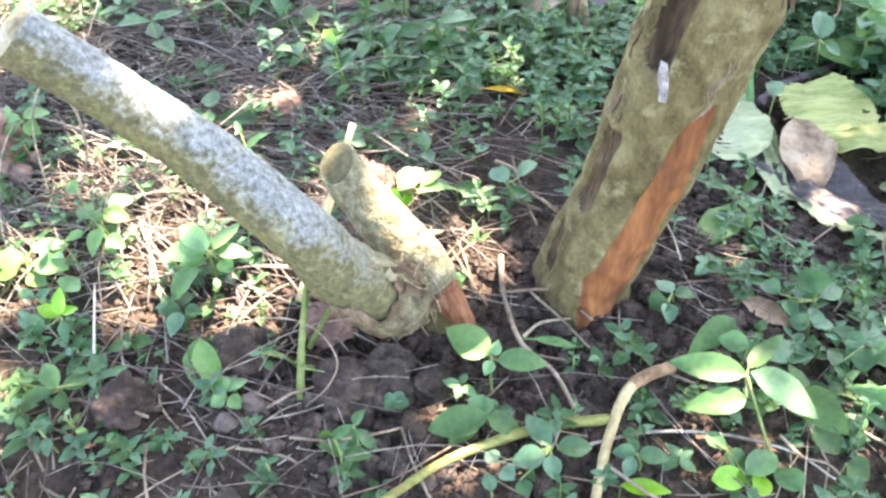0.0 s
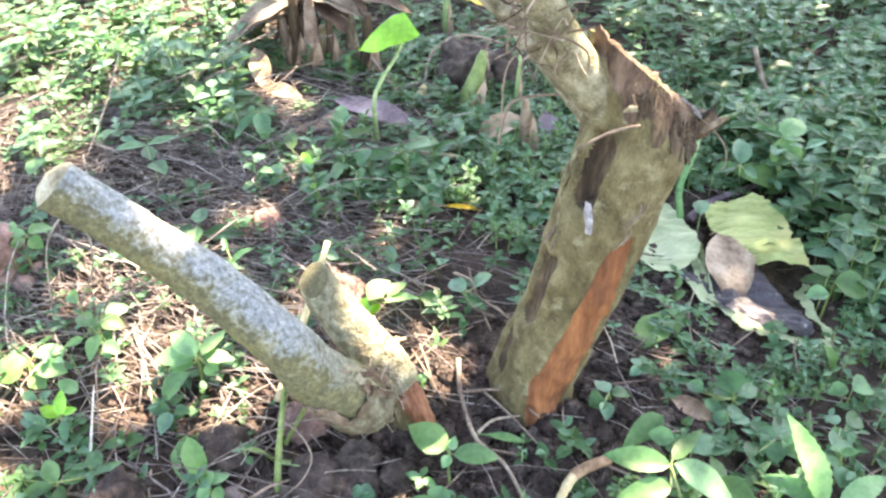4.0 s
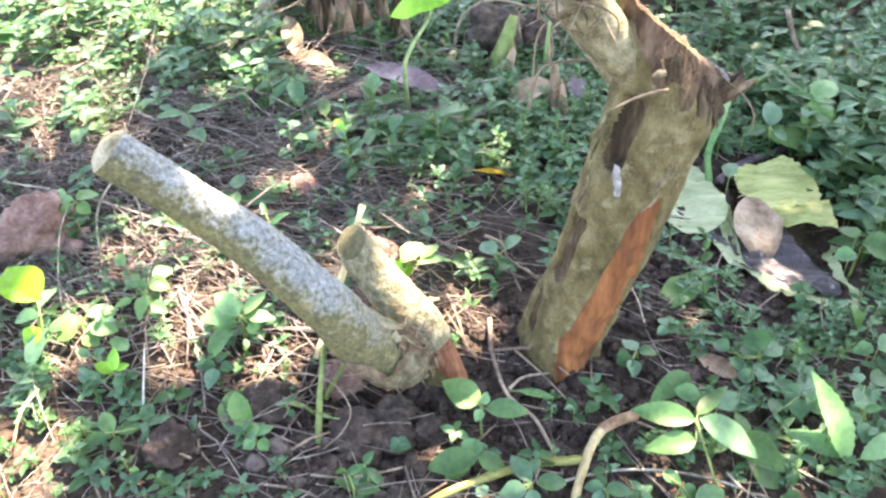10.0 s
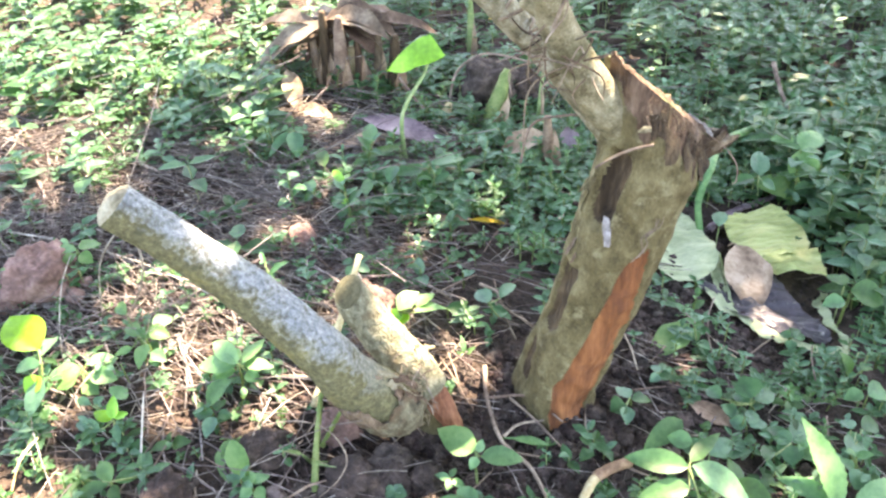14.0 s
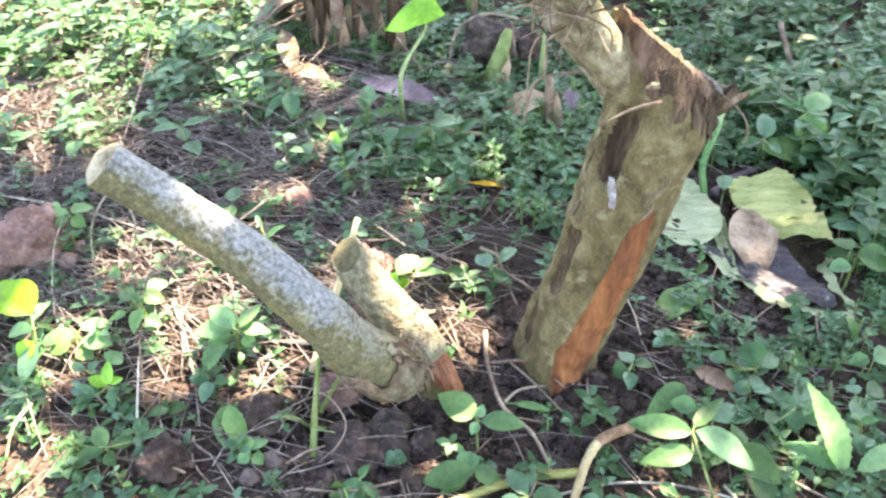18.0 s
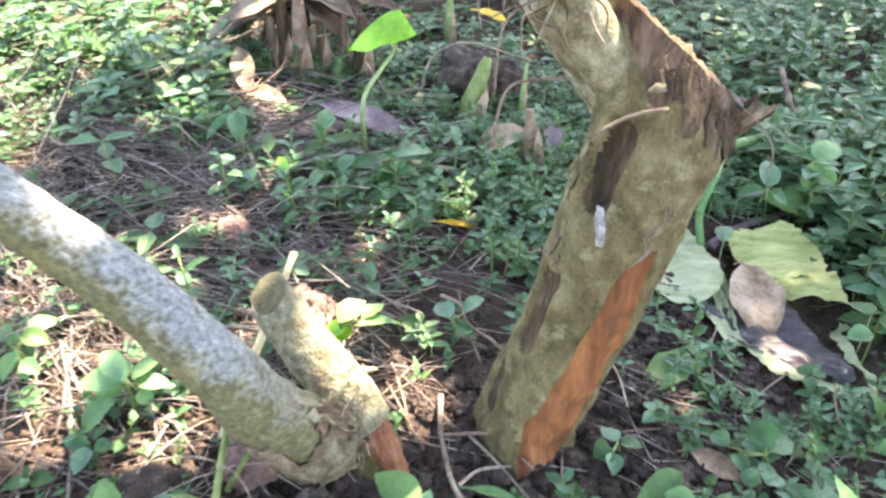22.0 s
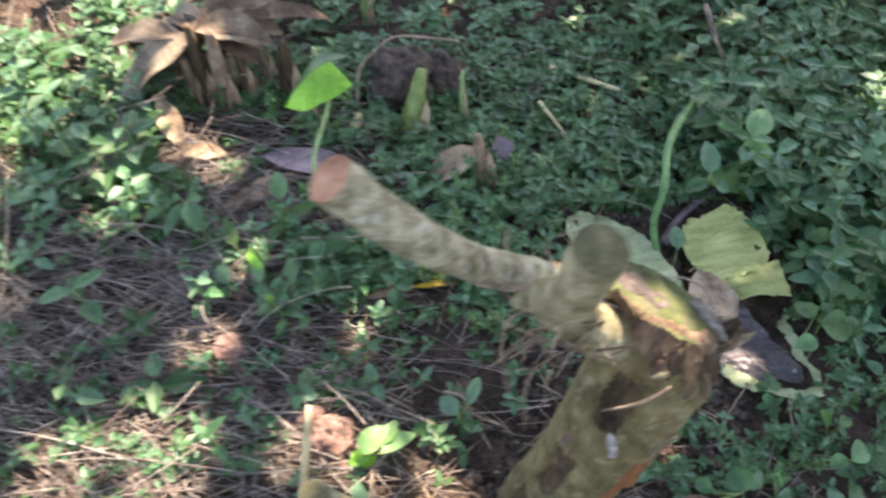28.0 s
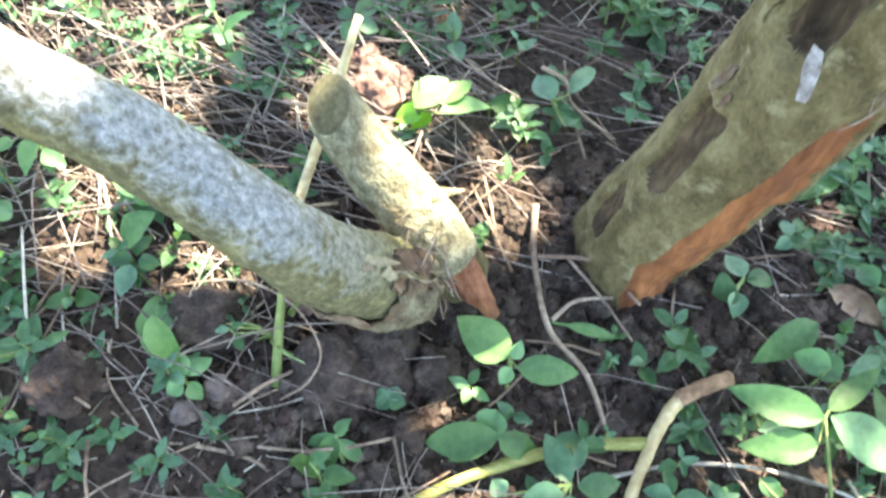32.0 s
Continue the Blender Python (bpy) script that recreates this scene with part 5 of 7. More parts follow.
broad_plant("fern_weed", "upright serrated bright green leaf of a weed", "weed", (0.294, -0.104), (0.282, -0.114, -0.012), [
    (0.282, -0.114, -0.012, 0.249, -0.061, 0.073, 0.033, PALE_LEAF),
    (0.294, -0.116, -0.004, 0.362, -0.080, -0.010, 0.024, PALE_LEAF),
    (0.280, -0.112, -0.006, 0.222, -0.088, 0.012, 0.022, LEAF),
    (0.275, -0.060, -0.001, 0.257, -0.038, 0.002, 0.022, LEAF)])
broad_plant("broad_weed", "tall weed with one large sunlit lime leaf", "weed", (-0.609, -0.028), (-0.597, 0.005, 0.161), [
    (-0.597, 0.005, 0.161, -0.643, 0.043, 0.181, 0.048, LIME_LEAF),
    (-0.594, 0.001, 0.156, -0.600, 0.047, 0.146, 0.022, BLUE_LEAF),
    (-0.590, -0.012, 0.155, -0.627, -0.010, 0.148, 0.019, BLUE_LEAF),
    (-0.597, -0.013, 0.136, -0.611, -0.031, 0.127, 0.025, LIME_LEAF),
    (-0.593, -0.017, 0.135, -0.603, -0.054, 0.116, 0.025, BLUE_LEAF)])
broad_plant("broad_weed", "small weed with yellow-green top leaves", "weed", (-0.512, -0.065), (-0.501, -0.062, 0.116), [
    (-0.501, -0.062, 0.116, -0.504, -0.041, 0.131, 0.014, LIME_LEAF),
    (-0.503, -0.063, 0.116, -0.528, -0.052, 0.119, 0.014, LIME_LEAF),
    (-0.499, -0.062, 0.116, -0.489, -0.052, 0.115, 0.012, LIME_LEAF),
    (-0.497, -0.068, 0.115, -0.489, -0.088, 0.108, 0.010, BLUE_LEAF),
    (-0.517, -0.069, 0.107, -0.547, -0.060, 0.110, 0.017, BLUE_LEAF),
    (-0.527, -0.054, 0.104, -0.528, -0.073, 0.098, 0.017, BLUE_LEAF),
    (-0.539, -0.035, 0.110, -0.561, -0.026, 0.112, 0.011, BLUE_LEAF),
    (-0.536, -0.034, 0.110, -0.526, -0.027, 0.114, 0.010, BLUE_LEAF)])
broad_plant("broad_weed", "low weed with sunlit leaves beside dry stems", "weed", (-0.494, -0.129), (-0.482, -0.133, 0.103), [
    (-0.482, -0.133, 0.103, -0.500, -0.112, 0.110, 0.018, PALE_LEAF),
    (-0.486, -0.133, 0.098, -0.519, -0.145, 0.098, 0.015, LEAF),
    (-0.481, -0.130, 0.098, -0.459, -0.115, 0.092, 0.017, LEAF),
    (-0.482, -0.135, 0.098, -0.471, -0.149, 0.093, 0.016, LEAF),
    (-0.515, -0.128, 0.101, -0.534, -0.108, 0.100, 0.013, LEAF),
    (-0.452, -0.117, 0.095, -0.455, -0.100, 0.092, 0.011, LEAF),
    (-0.445, -0.117, 0.094, -0.434, -0.099, 0.089, 0.010, LEAF)])
broad_plant("broad_weed", "weed with pale rounded leaves", "weed", (-0.406, -0.037), (-0.400, -0.041, 0.095), [
    (-0.400, -0.041, 0.095, -0.424, -0.039, 0.093, 0.016, BLUE_LEAF),
    (-0.397, -0.038, 0.095, -0.395, -0.014, 0.090, 0.015, BLUE_LEAF),
    (-0.395, -0.042, 0.094, -0.380, -0.040, 0.088, 0.013, BLUE_LEAF),
    (-0.399, -0.046, 0.095, -0.403, -0.070, 0.090, 0.017, BLUE_LEAF)])
broad_plant("broad_weed", "weed with an upright olive leaf", "weed", (-0.413, -0.008), (-0.409, -0.030, 0.096), [
    (-0.409, -0.030, 0.096, -0.384, -0.014, 0.123, 0.027, LEAF),
    (-0.363, -0.090, 0.110, -0.351, -0.120, 0.073, 0.024, PALE_LEAF),
    (-0.368, -0.092, 0.100, -0.380, -0.097, 0.092, 0.017, LEAF)])
broad_plant("broad_weed", "broad green weed with pointed oval leaves", "weed", (-0.345, -0.122), (-0.342, -0.125, 0.077), [
    (-0.342, -0.125, 0.077, -0.352, -0.105, 0.075, 0.015, PALE_LEAF),
    (-0.340, -0.123, 0.076, -0.328, -0.105, 0.072, 0.014, PALE_LEAF),
    (-0.341, -0.129, 0.077, -0.354, -0.137, 0.075, 0.014, PALE_LEAF),
    (-0.337, -0.127, 0.076, -0.327, -0.138, 0.072, 0.014, PALE_LEAF)])
broad_plant("broad_weed", "leafy weed in a patch of sun under the limb", "weed", (-0.388, 0.006), (-0.376, 0.007, 0.123), [
    (-0.376, 0.007, 0.123, -0.419, 0.053, 0.119, 0.023, PALE_LEAF),
    (-0.371, 0.009, 0.122, -0.359, 0.060, 0.112, 0.019, PALE_LEAF),
    (-0.382, 0.012, 0.114, -0.434, 0.022, 0.110, 0.026, PALE_LEAF),
    (-0.372, 0.013, 0.112, -0.343, 0.023, 0.104, 0.021, PALE_LEAF),
    (-0.377, 0.012, 0.123, -0.395, 0.041, 0.116, 0.016, PALE_LEAF),
    (-0.385, 0.014, 0.104, -0.417, 0.011, 0.098, 0.019, PALE_LEAF),
    (-0.372, 0.015, 0.102, -0.360, 0.007, 0.091, 0.017, PALE_LEAF)])
broad_plant("broad_weed", "small leafy weed among straw", "weed", (-0.514, 0.044), (-0.514, 0.063, 0.119), [
    (-0.514, 0.063, 0.119, -0.542, 0.095, 0.116, 0.019, PALE_LEAF),
    (-0.507, 0.070, 0.118, -0.481, 0.074, 0.110, 0.024, PALE_LEAF),
    (-0.500, 0.079, 0.118, -0.489, 0.111, 0.111, 0.021, PALE_LEAF),
    (-0.501, 0.052, 0.117, -0.503, 0.019, 0.111, 0.019, PALE_LEAF),
    (-0.491, 0.039, 0.116, -0.473, 0.031, 0.108, 0.017, PALE_LEAF),
    (-0.542, 0.101, 0.122, -0.564, 0.127, 0.119, 0.017, PALE_LEAF),
    (-0.516, 0.044, 0.119, -0.537, 0.037, 0.115, 0.012, PALE_LEAF)])
broad_plant("broad_weed", "low weed with sunlit pale leaves", "weed", (-0.567, -0.002), (-0.570, 0.018, 0.114), [
    (-0.570, 0.018, 0.114, -0.609, 0.011, 0.113, 0.019, PALE_LEAF),
    (-0.567, 0.024, 0.114, -0.538, 0.042, 0.107, 0.019, PALE_LEAF),
    (-0.570, 0.006, 0.114, -0.590, -0.009, 0.111, 0.030, PALE_LEAF),
    (-0.556, 0.007, 0.112, -0.526, 0.010, 0.105, 0.024, PALE_LEAF),
    (-0.523, -0.017, 0.099, -0.515, 0.001, 0.098, 0.024, PALE_LEAF),
    (-0.564, 0.007, 0.103, -0.545, -0.010, 0.101, 0.022, PALE_LEAF)])
broad_plant("broad_weed", "weed with long cool green leaves", "weed", (-0.666, 0.218), (-0.643, 0.212, 0.143), [
    (-0.643, 0.212, 0.143, -0.697, 0.220, 0.140, 0.017, PALE_LEAF),
    (-0.641, 0.214, 0.143, -0.624, 0.244, 0.134, 0.022, PALE_LEAF),
    (-0.642, 0.205, 0.143, -0.655, 0.185, 0.136, 0.019, PALE_LEAF),
    (-0.637, 0.205, 0.142, -0.619, 0.198, 0.133, 0.019, PALE_LEAF),
    (-0.657, 0.219, 0.144, -0.686, 0.246, 0.139, 0.014, PALE_LEAF)])
broad_plant("broad_weed", "sunlit broad weed growing behind the stub", "weed", (-0.196, 0.135), (-0.202, 0.122, 0.089), [
    (-0.202, 0.122, 0.089, -0.177, 0.151, 0.096, 0.028, PALE_LEAF),
    (-0.181, 0.120, 0.086, -0.136, 0.149, 0.070, 0.024, PALE_LEAF),
    (-0.178, 0.130, 0.086, -0.158, 0.161, 0.083, 0.020, PALE_LEAF),
    (-0.196, 0.129, 0.078, -0.222, 0.121, 0.072, 0.019, LIME_LEAF),
    (-0.142, 0.154, 0.061, -0.104, 0.158, 0.045, 0.021, BLUE_LEAF),
    (-0.190, 0.127, 0.078, -0.206, 0.114, 0.070, 0.016, LIME_LEAF)])
broad_plant("broad_weed", "green weed behind a broken twig", "weed", (-0.085, 0.165), (-0.087, 0.160, 0.060), [
    (-0.087, 0.160, 0.060, -0.101, 0.191, 0.058, 0.024, BLUE_LEAF),
    (-0.071, 0.171, 0.058, -0.047, 0.216, 0.050, 0.017, BLUE_LEAF),
    (-0.074, 0.135, 0.058, -0.062, 0.155, 0.051, 0.013, BLUE_LEAF),
    (-0.081, 0.152, 0.059, -0.057, 0.139, 0.050, 0.013, BLUE_LEAF)])
broad_plant("sprout", "small upright sprout on red litter", "weed", (-0.120, 0.087), (-0.120, 0.086, 0.041), [
    (-0.120, 0.086, 0.041, -0.122, 0.097, 0.064, 0.007, PALE_LEAF),
    (-0.118, 0.086, 0.041, -0.106, 0.088, 0.052, 0.007, PALE_LEAF),
    (-0.121, 0.084, 0.041, -0.131, 0.092, 0.041, 0.006, PALE_LEAF)])
broad_plant("sprout", "young plant with narrow yellow-green leaves", "weed", (-0.195, 0.295), (-0.191, 0.292, 0.045), [
    (-0.191, 0.292, 0.045, -0.213, 0.320, 0.041, 0.009, LEAF),
    (-0.189, 0.292, 0.045, -0.177, 0.328, 0.036, 0.009, LEAF),
    (-0.189, 0.291, 0.050, -0.188, 0.326, 0.061, 0.008, LEAF),
    (-0.187, 0.290, 0.045, -0.175, 0.306, 0.035, 0.008, LEAF),
    (-0.191, 0.286, 0.040, -0.202, 0.277, 0.032, 0.009, LIME_LEAF),
    (-0.187, 0.280, 0.040, -0.184, 0.266, 0.024, 0.011, LIME_LEAF),
    (-0.191, 0.292, 0.045, -0.210, 0.297, 0.040, 0.007, LEAF)])
broad_plant("broad_weed", "pale weed on top of the soil", "weed", (-0.273, 0.216), (-0.268, 0.215, 0.092), [
    (-0.268, 0.215, 0.092, -0.253, 0.253, 0.084, 0.019, BLUE_LEAF),
    (-0.269, 0.212, 0.092, -0.278, 0.196, 0.087, 0.016, BLUE_LEAF),
    (-0.265, 0.212, 0.091, -0.247, 0.212, 0.083, 0.016, BLUE_LEAF),
    (-0.271, 0.217, 0.092, -0.288, 0.228, 0.089, 0.014, BLUE_LEAF)])
broad_plant("broad_weed", "broad green weed with pointed oval leaves", "weed", (-0.360, 0.404), (-0.354, 0.397, 0.095), [
    (-0.354, 0.397, 0.095, -0.371, 0.437, 0.094, 0.022, BLUE_LEAF),
    (-0.354, 0.391, 0.095, -0.363, 0.375, 0.092, 0.016, BLUE_LEAF),
    (-0.349, 0.391, 0.095, -0.340, 0.392, 0.089, 0.014, BLUE_LEAF)])
broad_plant("broad_weed", "weed with long hanging pointed leaves", "weed", (-0.414, 0.523), (-0.400, 0.523, 0.133), [
    (-0.400, 0.523, 0.133, -0.395, 0.494, 0.102, 0.029, BLUE_LEAF),
    (-0.408, 0.522, 0.134, -0.442, 0.494, 0.107, 0.021, BLUE_LEAF),
    (-0.400, 0.530, 0.133, -0.382, 0.540, 0.122, 0.019, BLUE_LEAF),
    (-0.411, 0.533, 0.134, -0.428, 0.543, 0.127, 0.016, BLUE_LEAF)])
broad_plant("broad_weed", "broad weed with long cool green leaves", "weed", (-0.182, 0.445), (-0.168, 0.429, 0.111), [
    (-0.168, 0.429, 0.111, -0.105, 0.491, 0.092, 0.027, BLUE_LEAF),
    (-0.176, 0.422, 0.112, -0.231, 0.415, 0.109, 0.025, BLUE_LEAF),
    (-0.181, 0.427, 0.103, -0.182, 0.421, 0.073, 0.027, BLUE_LEAF),
    (-0.222, 0.423, 0.118, -0.233, 0.393, 0.109, 0.025, BLUE_LEAF),
    (-0.166, 0.438, 0.091, -0.131, 0.441, 0.076, 0.022, BLUE_LEAF),
    (-0.217, 0.384, 0.087, -0.260, 0.364, 0.083, 0.019, BLUE_LEAF),
    (-0.191, 0.365, 0.083, -0.156, 0.384, 0.089, 0.017, BLUE_LEAF),
    (-0.131, 0.386, 0.075, -0.115, 0.361, 0.052, 0.021, BLUE_LEAF)])
broad_plant("broad_weed", "weed with rounded leaves on dead leaves", "weed", (-0.283, 0.550), (-0.277, 0.529, 0.097), [
    (-0.277, 0.529, 0.097, -0.276, 0.570, 0.118, 0.027, LEAF),
    (-0.224, 0.508, 0.100, -0.296, 0.471, 0.099, 0.023, LEAF),
    (-0.342, 0.453, 0.105, -0.352, 0.494, 0.117, 0.022, LEAF),
    (-0.305, 0.406, 0.109, -0.324, 0.448, 0.105, 0.018, LEAF),
    (-0.306, 0.378, 0.109, -0.318, 0.432, 0.104, 0.017, LEAF),
    (-0.266, 0.365, 0.104, -0.265, 0.438, 0.097, 0.019, LEAF),
    (-0.273, 0.349, 0.104, -0.299, 0.350, 0.100, 0.017, LEAF)])
broad_plant("broad_weed", "weed with slender pointed leaves", "weed", (-0.310, 0.386), (-0.306, 0.405, 0.099), [
    (-0.306, 0.405, 0.099, -0.334, 0.415, 0.097, 0.014, LEAF),
    (-0.305, 0.409, 0.099, -0.305, 0.483, 0.094, 0.014, LEAF),
    (-0.303, 0.397, 0.109, -0.325, 0.433, 0.112, 0.014, LIME_LEAF),
    (-0.295, 0.354, 0.097, -0.303, 0.368, 0.099, 0.012, LIME_LEAF),
    (-0.279, 0.320, 0.095, -0.295, 0.306, 0.091, 0.013, LEAF),
    (-0.261, 0.301, 0.092, -0.252, 0.331, 0.085, 0.013, LEAF)])
broad_plant("broad_weed", "weed with a big oval cool green leaf", "weed", (0.387, 0.510), (0.371, 0.494, 0.015), [
    (0.371, 0.494, 0.015, 0.385, 0.546, 0.034, 0.033, BLUE_LEAF),
    (0.355, 0.469, 0.027, 0.317, 0.463, 0.022, 0.024, BLUE_LEAF),
    (0.366, 0.462, 0.025, 0.388, 0.453, 0.013, 0.020, BLUE_LEAF),
    (0.277, 0.373, 0.005, 0.291, 0.419, 0.004, 0.024, BLUE_LEAF)])
broad_plant("broad_weed", "weed with pale drooping old leaf", "weed", (0.453, 0.498), (0.447, 0.531, 0.037), [
    (0.447, 0.531, 0.037, 0.454, 0.492, -0.015, 0.049, PALE_LEAF),
    (0.369, 0.502, -0.005, 0.487, 0.482, -0.028, 0.048, PALE_LEAF),
    (0.450, 0.532, 0.036, 0.499, 0.583, 0.042, 0.042, PALE_LEAF),
    (0.441, 0.549, 0.037, 0.411, 0.574, 0.041, 0.032, PALE_LEAF)])
broad_plant("broad_weed", "broad green weed with pointed oval leaves among shade weeds", "weed", (0.496, 0.322), (0.464, 0.287, 0.001), [
    (0.464, 0.287, 0.001, 0.498, 0.325, -0.009, 0.019, LEAF),
    (0.410, 0.222, 0.006, 0.400, 0.254, 0.001, 0.030, LEAF),
    (0.414, 0.211, 0.006, 0.457, 0.199, -0.007, 0.044, LEAF),
    (0.397, 0.187, 0.008, 0.368, 0.187, 0.004, 0.026, LEAF),
    (0.490, 0.342, -0.001, 0.477, 0.368, -0.006, 0.029, LEAF),
    (0.500, 0.357, -0.002, 0.533, 0.361, -0.012, 0.030, LEAF)])
broad_plant("broad_weed", "weed with one upright oval leaf beside the rotting leaf", "weed", (0.372, 0.089), (0.367, 0.080, -0.030), [
    (0.367, 0.080, -0.030, 0.360, 0.091, 0.011, 0.033, LEAF),
    (0.362, 0.035, 0.000, 0.340, 0.030, -0.004, 0.019, LEAF),
    (0.367, 0.031, -0.001, 0.403, 0.052, -0.011, 0.028, LEAF),
    (0.376, 0.072, -0.002, 0.395, 0.089, -0.010, 0.016, LEAF)])
broad_plant("broad_weed", "broad green weed with pointed oval leaves", "weed", (0.080, 0.014), (0.077, 0.015, 0.029), [
    (0.077, 0.015, 0.029, 0.065, 0.037, 0.026, 0.020, BLUE_LEAF),
    (0.079, 0.013, 0.028, 0.106, 0.019, 0.020, 0.018, BLUE_LEAF),
    (0.070, 0.005, 0.030, 0.052, -0.001, 0.028, 0.028, BLUE_LEAF),
    (0.070, 0.001, 0.030, 0.069, -0.020, 0.025, 0.018, BLUE_LEAF)])
broad_plant("broad_weed", "broad green weed with pointed oval leaves", "weed", (0.235, 0.025), (0.221, 0.017, 0.008), [
    (0.221, 0.017, 0.008, 0.206, 0.037, 0.006, 0.016, BLUE_LEAF),
    (0.229, 0.022, 0.007, 0.262, 0.050, -0.002, 0.025, BLUE_LEAF),
    (0.222, 0.017, 0.018, 0.218, 0.043, 0.029, 0.032, BLUE_LEAF),
    (0.188, 0.023, 0.013, 0.177, 0.046, 0.010, 0.019, BLUE_LEAF),
    (0.193, 0.015, 0.012, 0.196, -0.002, 0.007, 0.018, BLUE_LEAF)])
broad_plant("broad_weed", "broad green weed with pointed oval leaves", "weed", (0.218, -0.010), (0.210, -0.012, 0.004), [
    (0.210, -0.012, 0.004, 0.193, -0.002, 0.003, 0.019, BLUE_LEAF),
    (0.213, -0.009, 0.004, 0.229, 0.016, -0.002, 0.018, BLUE_LEAF),
    (0.214, -0.013, 0.003, 0.237, 0.000, -0.003, 0.019, BLUE_LEAF),
    (0.147, -0.061, 0.017, 0.126, -0.043, 0.021, 0.025, BLUE_LEAF),
    (0.154, -0.060, 0.016, 0.185, -0.039, 0.012, 0.023, BLUE_LEAF)])
broad_plant("broad_weed", "broad green weed with pointed oval leaves", "weed", (0.263, -0.039), (0.253, -0.038, 0.003), [
    (0.253, -0.038, 0.003, 0.237, -0.022, 0.001, 0.022, BLUE_LEAF),
    (0.256, -0.037, 0.002, 0.284, -0.009, -0.006, 0.025, BLUE_LEAF),
    (0.253, -0.042, 0.003, 0.245, -0.066, -0.001, 0.025, BLUE_LEAF),
    (0.216, -0.064, 0.007, 0.227, -0.037, 0.002, 0.016, BLUE_LEAF)])
broad_plant("broad_weed", "broad green weed with pointed oval leaves", "weed", (0.321, -0.059), (0.317, -0.050, -0.006), [
    (0.317, -0.050, -0.006, 0.341, -0.018, -0.013, 0.030, BLUE_LEAF),
    (0.321, -0.072, -0.007, 0.308, -0.092, -0.010, 0.027, BLUE_LEAF),
    (0.331, -0.014, -0.007, 0.330, 0.006, -0.011, 0.018, BLUE_LEAF),
    (0.345, -0.013, -0.009, 0.370, 0.004, -0.016, 0.023, BLUE_LEAF),
    (0.336, -0.018, -0.008, 0.326, -0.031, -0.011, 0.017, BLUE_LEAF)])
broad_plant("broad_weed", "broad green weed with pointed oval leaves", "weed", (0.128, 0.081), (0.120, 0.063, 0.018), [
    (0.120, 0.063, 0.018, 0.118, 0.080, 0.015, 0.013, BLUE_LEAF),
    (0.125, 0.063, 0.017, 0.147, 0.064, 0.010, 0.018, BLUE_LEAF),
    (0.121, 0.060, 0.018, 0.109, 0.051, 0.016, 0.013, BLUE_LEAF),
    (0.126, 0.068, 0.017, 0.135, 0.086, 0.012, 0.012, BLUE_LEAF)])
broad_plant("broad_weed", "small weed with pale leaves growing through the rotting leaf", "weed", (0.324, 0.157), (0.316, 0.145, -0.013), [
    (0.316, 0.145, -0.013, 0.304, 0.155, -0.014, 0.015, BLUE_LEAF),
    (0.319, 0.147, -0.013, 0.330, 0.170, -0.018, 0.015, BLUE_LEAF),
    (0.319, 0.143, -0.013, 0.339, 0.154, -0.019, 0.015, BLUE_LEAF),
    (0.315, 0.139, -0.013, 0.307, 0.124, -0.015, 0.015, BLUE_LEAF)])
HEART_FOOT = (-0.217, 0.534)
rng = random.Random(77)
for spot in ((-0.021, 0.284), (-0.037, 0.289), (-0.005, 0.279), (-0.015, 0.516), (-0.041, 0.462), (-0.061, 0.428), (0.014, 0.453), (0.059, 0.525), (0.078, 0.563), (0.034, 0.424), (-0.069, 0.475), (0.001, 0.535), (0.079, 0.620), (-0.048, 0.511), (-0.089, 0.409), (-0.014, 0.450)):
    copy_thing(kinds[3], on_ground(*spot, -0.002, rng.uniform(0, 360), rng.uniform(0.8, 1.2), rng.uniform(-12, 12), rng.uniform(-12, 12)))
for spot in ((-0.284, 0.483), (-0.260, 0.421), (-0.223, 0.409), (-0.170, 0.431), (-0.238, 0.363), (-0.205, 0.396), (-0.153, 0.481), (-0.116, 0.469), (-0.087, 0.506), (-0.286, 0.330), (-0.177, 0.355), (-0.133, 0.360)):
    copy_thing(kinds[5], on_ground(*spot, -0.002, rng.uniform(0, 360), rng.uniform(0.8, 1.2), rng.uniform(-12, 12), rng.uniform(-12, 12)))
for spot in ((-0.084, 0.122), (0.328, 0.168), (-0.387, 0.231), (0.106, -0.094), (0.066, -0.104), (0.036, -0.054), (0.020, -0.032), (-0.004, -0.065), (0.154, 0.037), (-0.100, -0.115), (-0.373, 0.197), (-0.415, -0.105), (-0.313, 0.055)):
    copy_thing(kinds[2], on_ground(*spot, -0.002, rng.uniform(0, 360), rng.uniform(0.5, 0.8), rng.uniform(-12, 12), rng.uniform(-12, 12)))
for spot in ((0.226, 0.182), (0.182, 0.195), (0.102, 0.193), (0.163, -0.014), (0.306, 0.048), (0.031, -0.092), (-0.027, -0.044), (0.328, 0.049), (-0.443, -0.069), (-0.294, 0.075), (-0.138, 0.032)):
    copy_thing(kinds[4], on_ground(*spot, -0.002, rng.uniform(0, 360), rng.uniform(0.8, 1.3), rng.uniform(-12, 12), rng.uniform(-12, 12)))
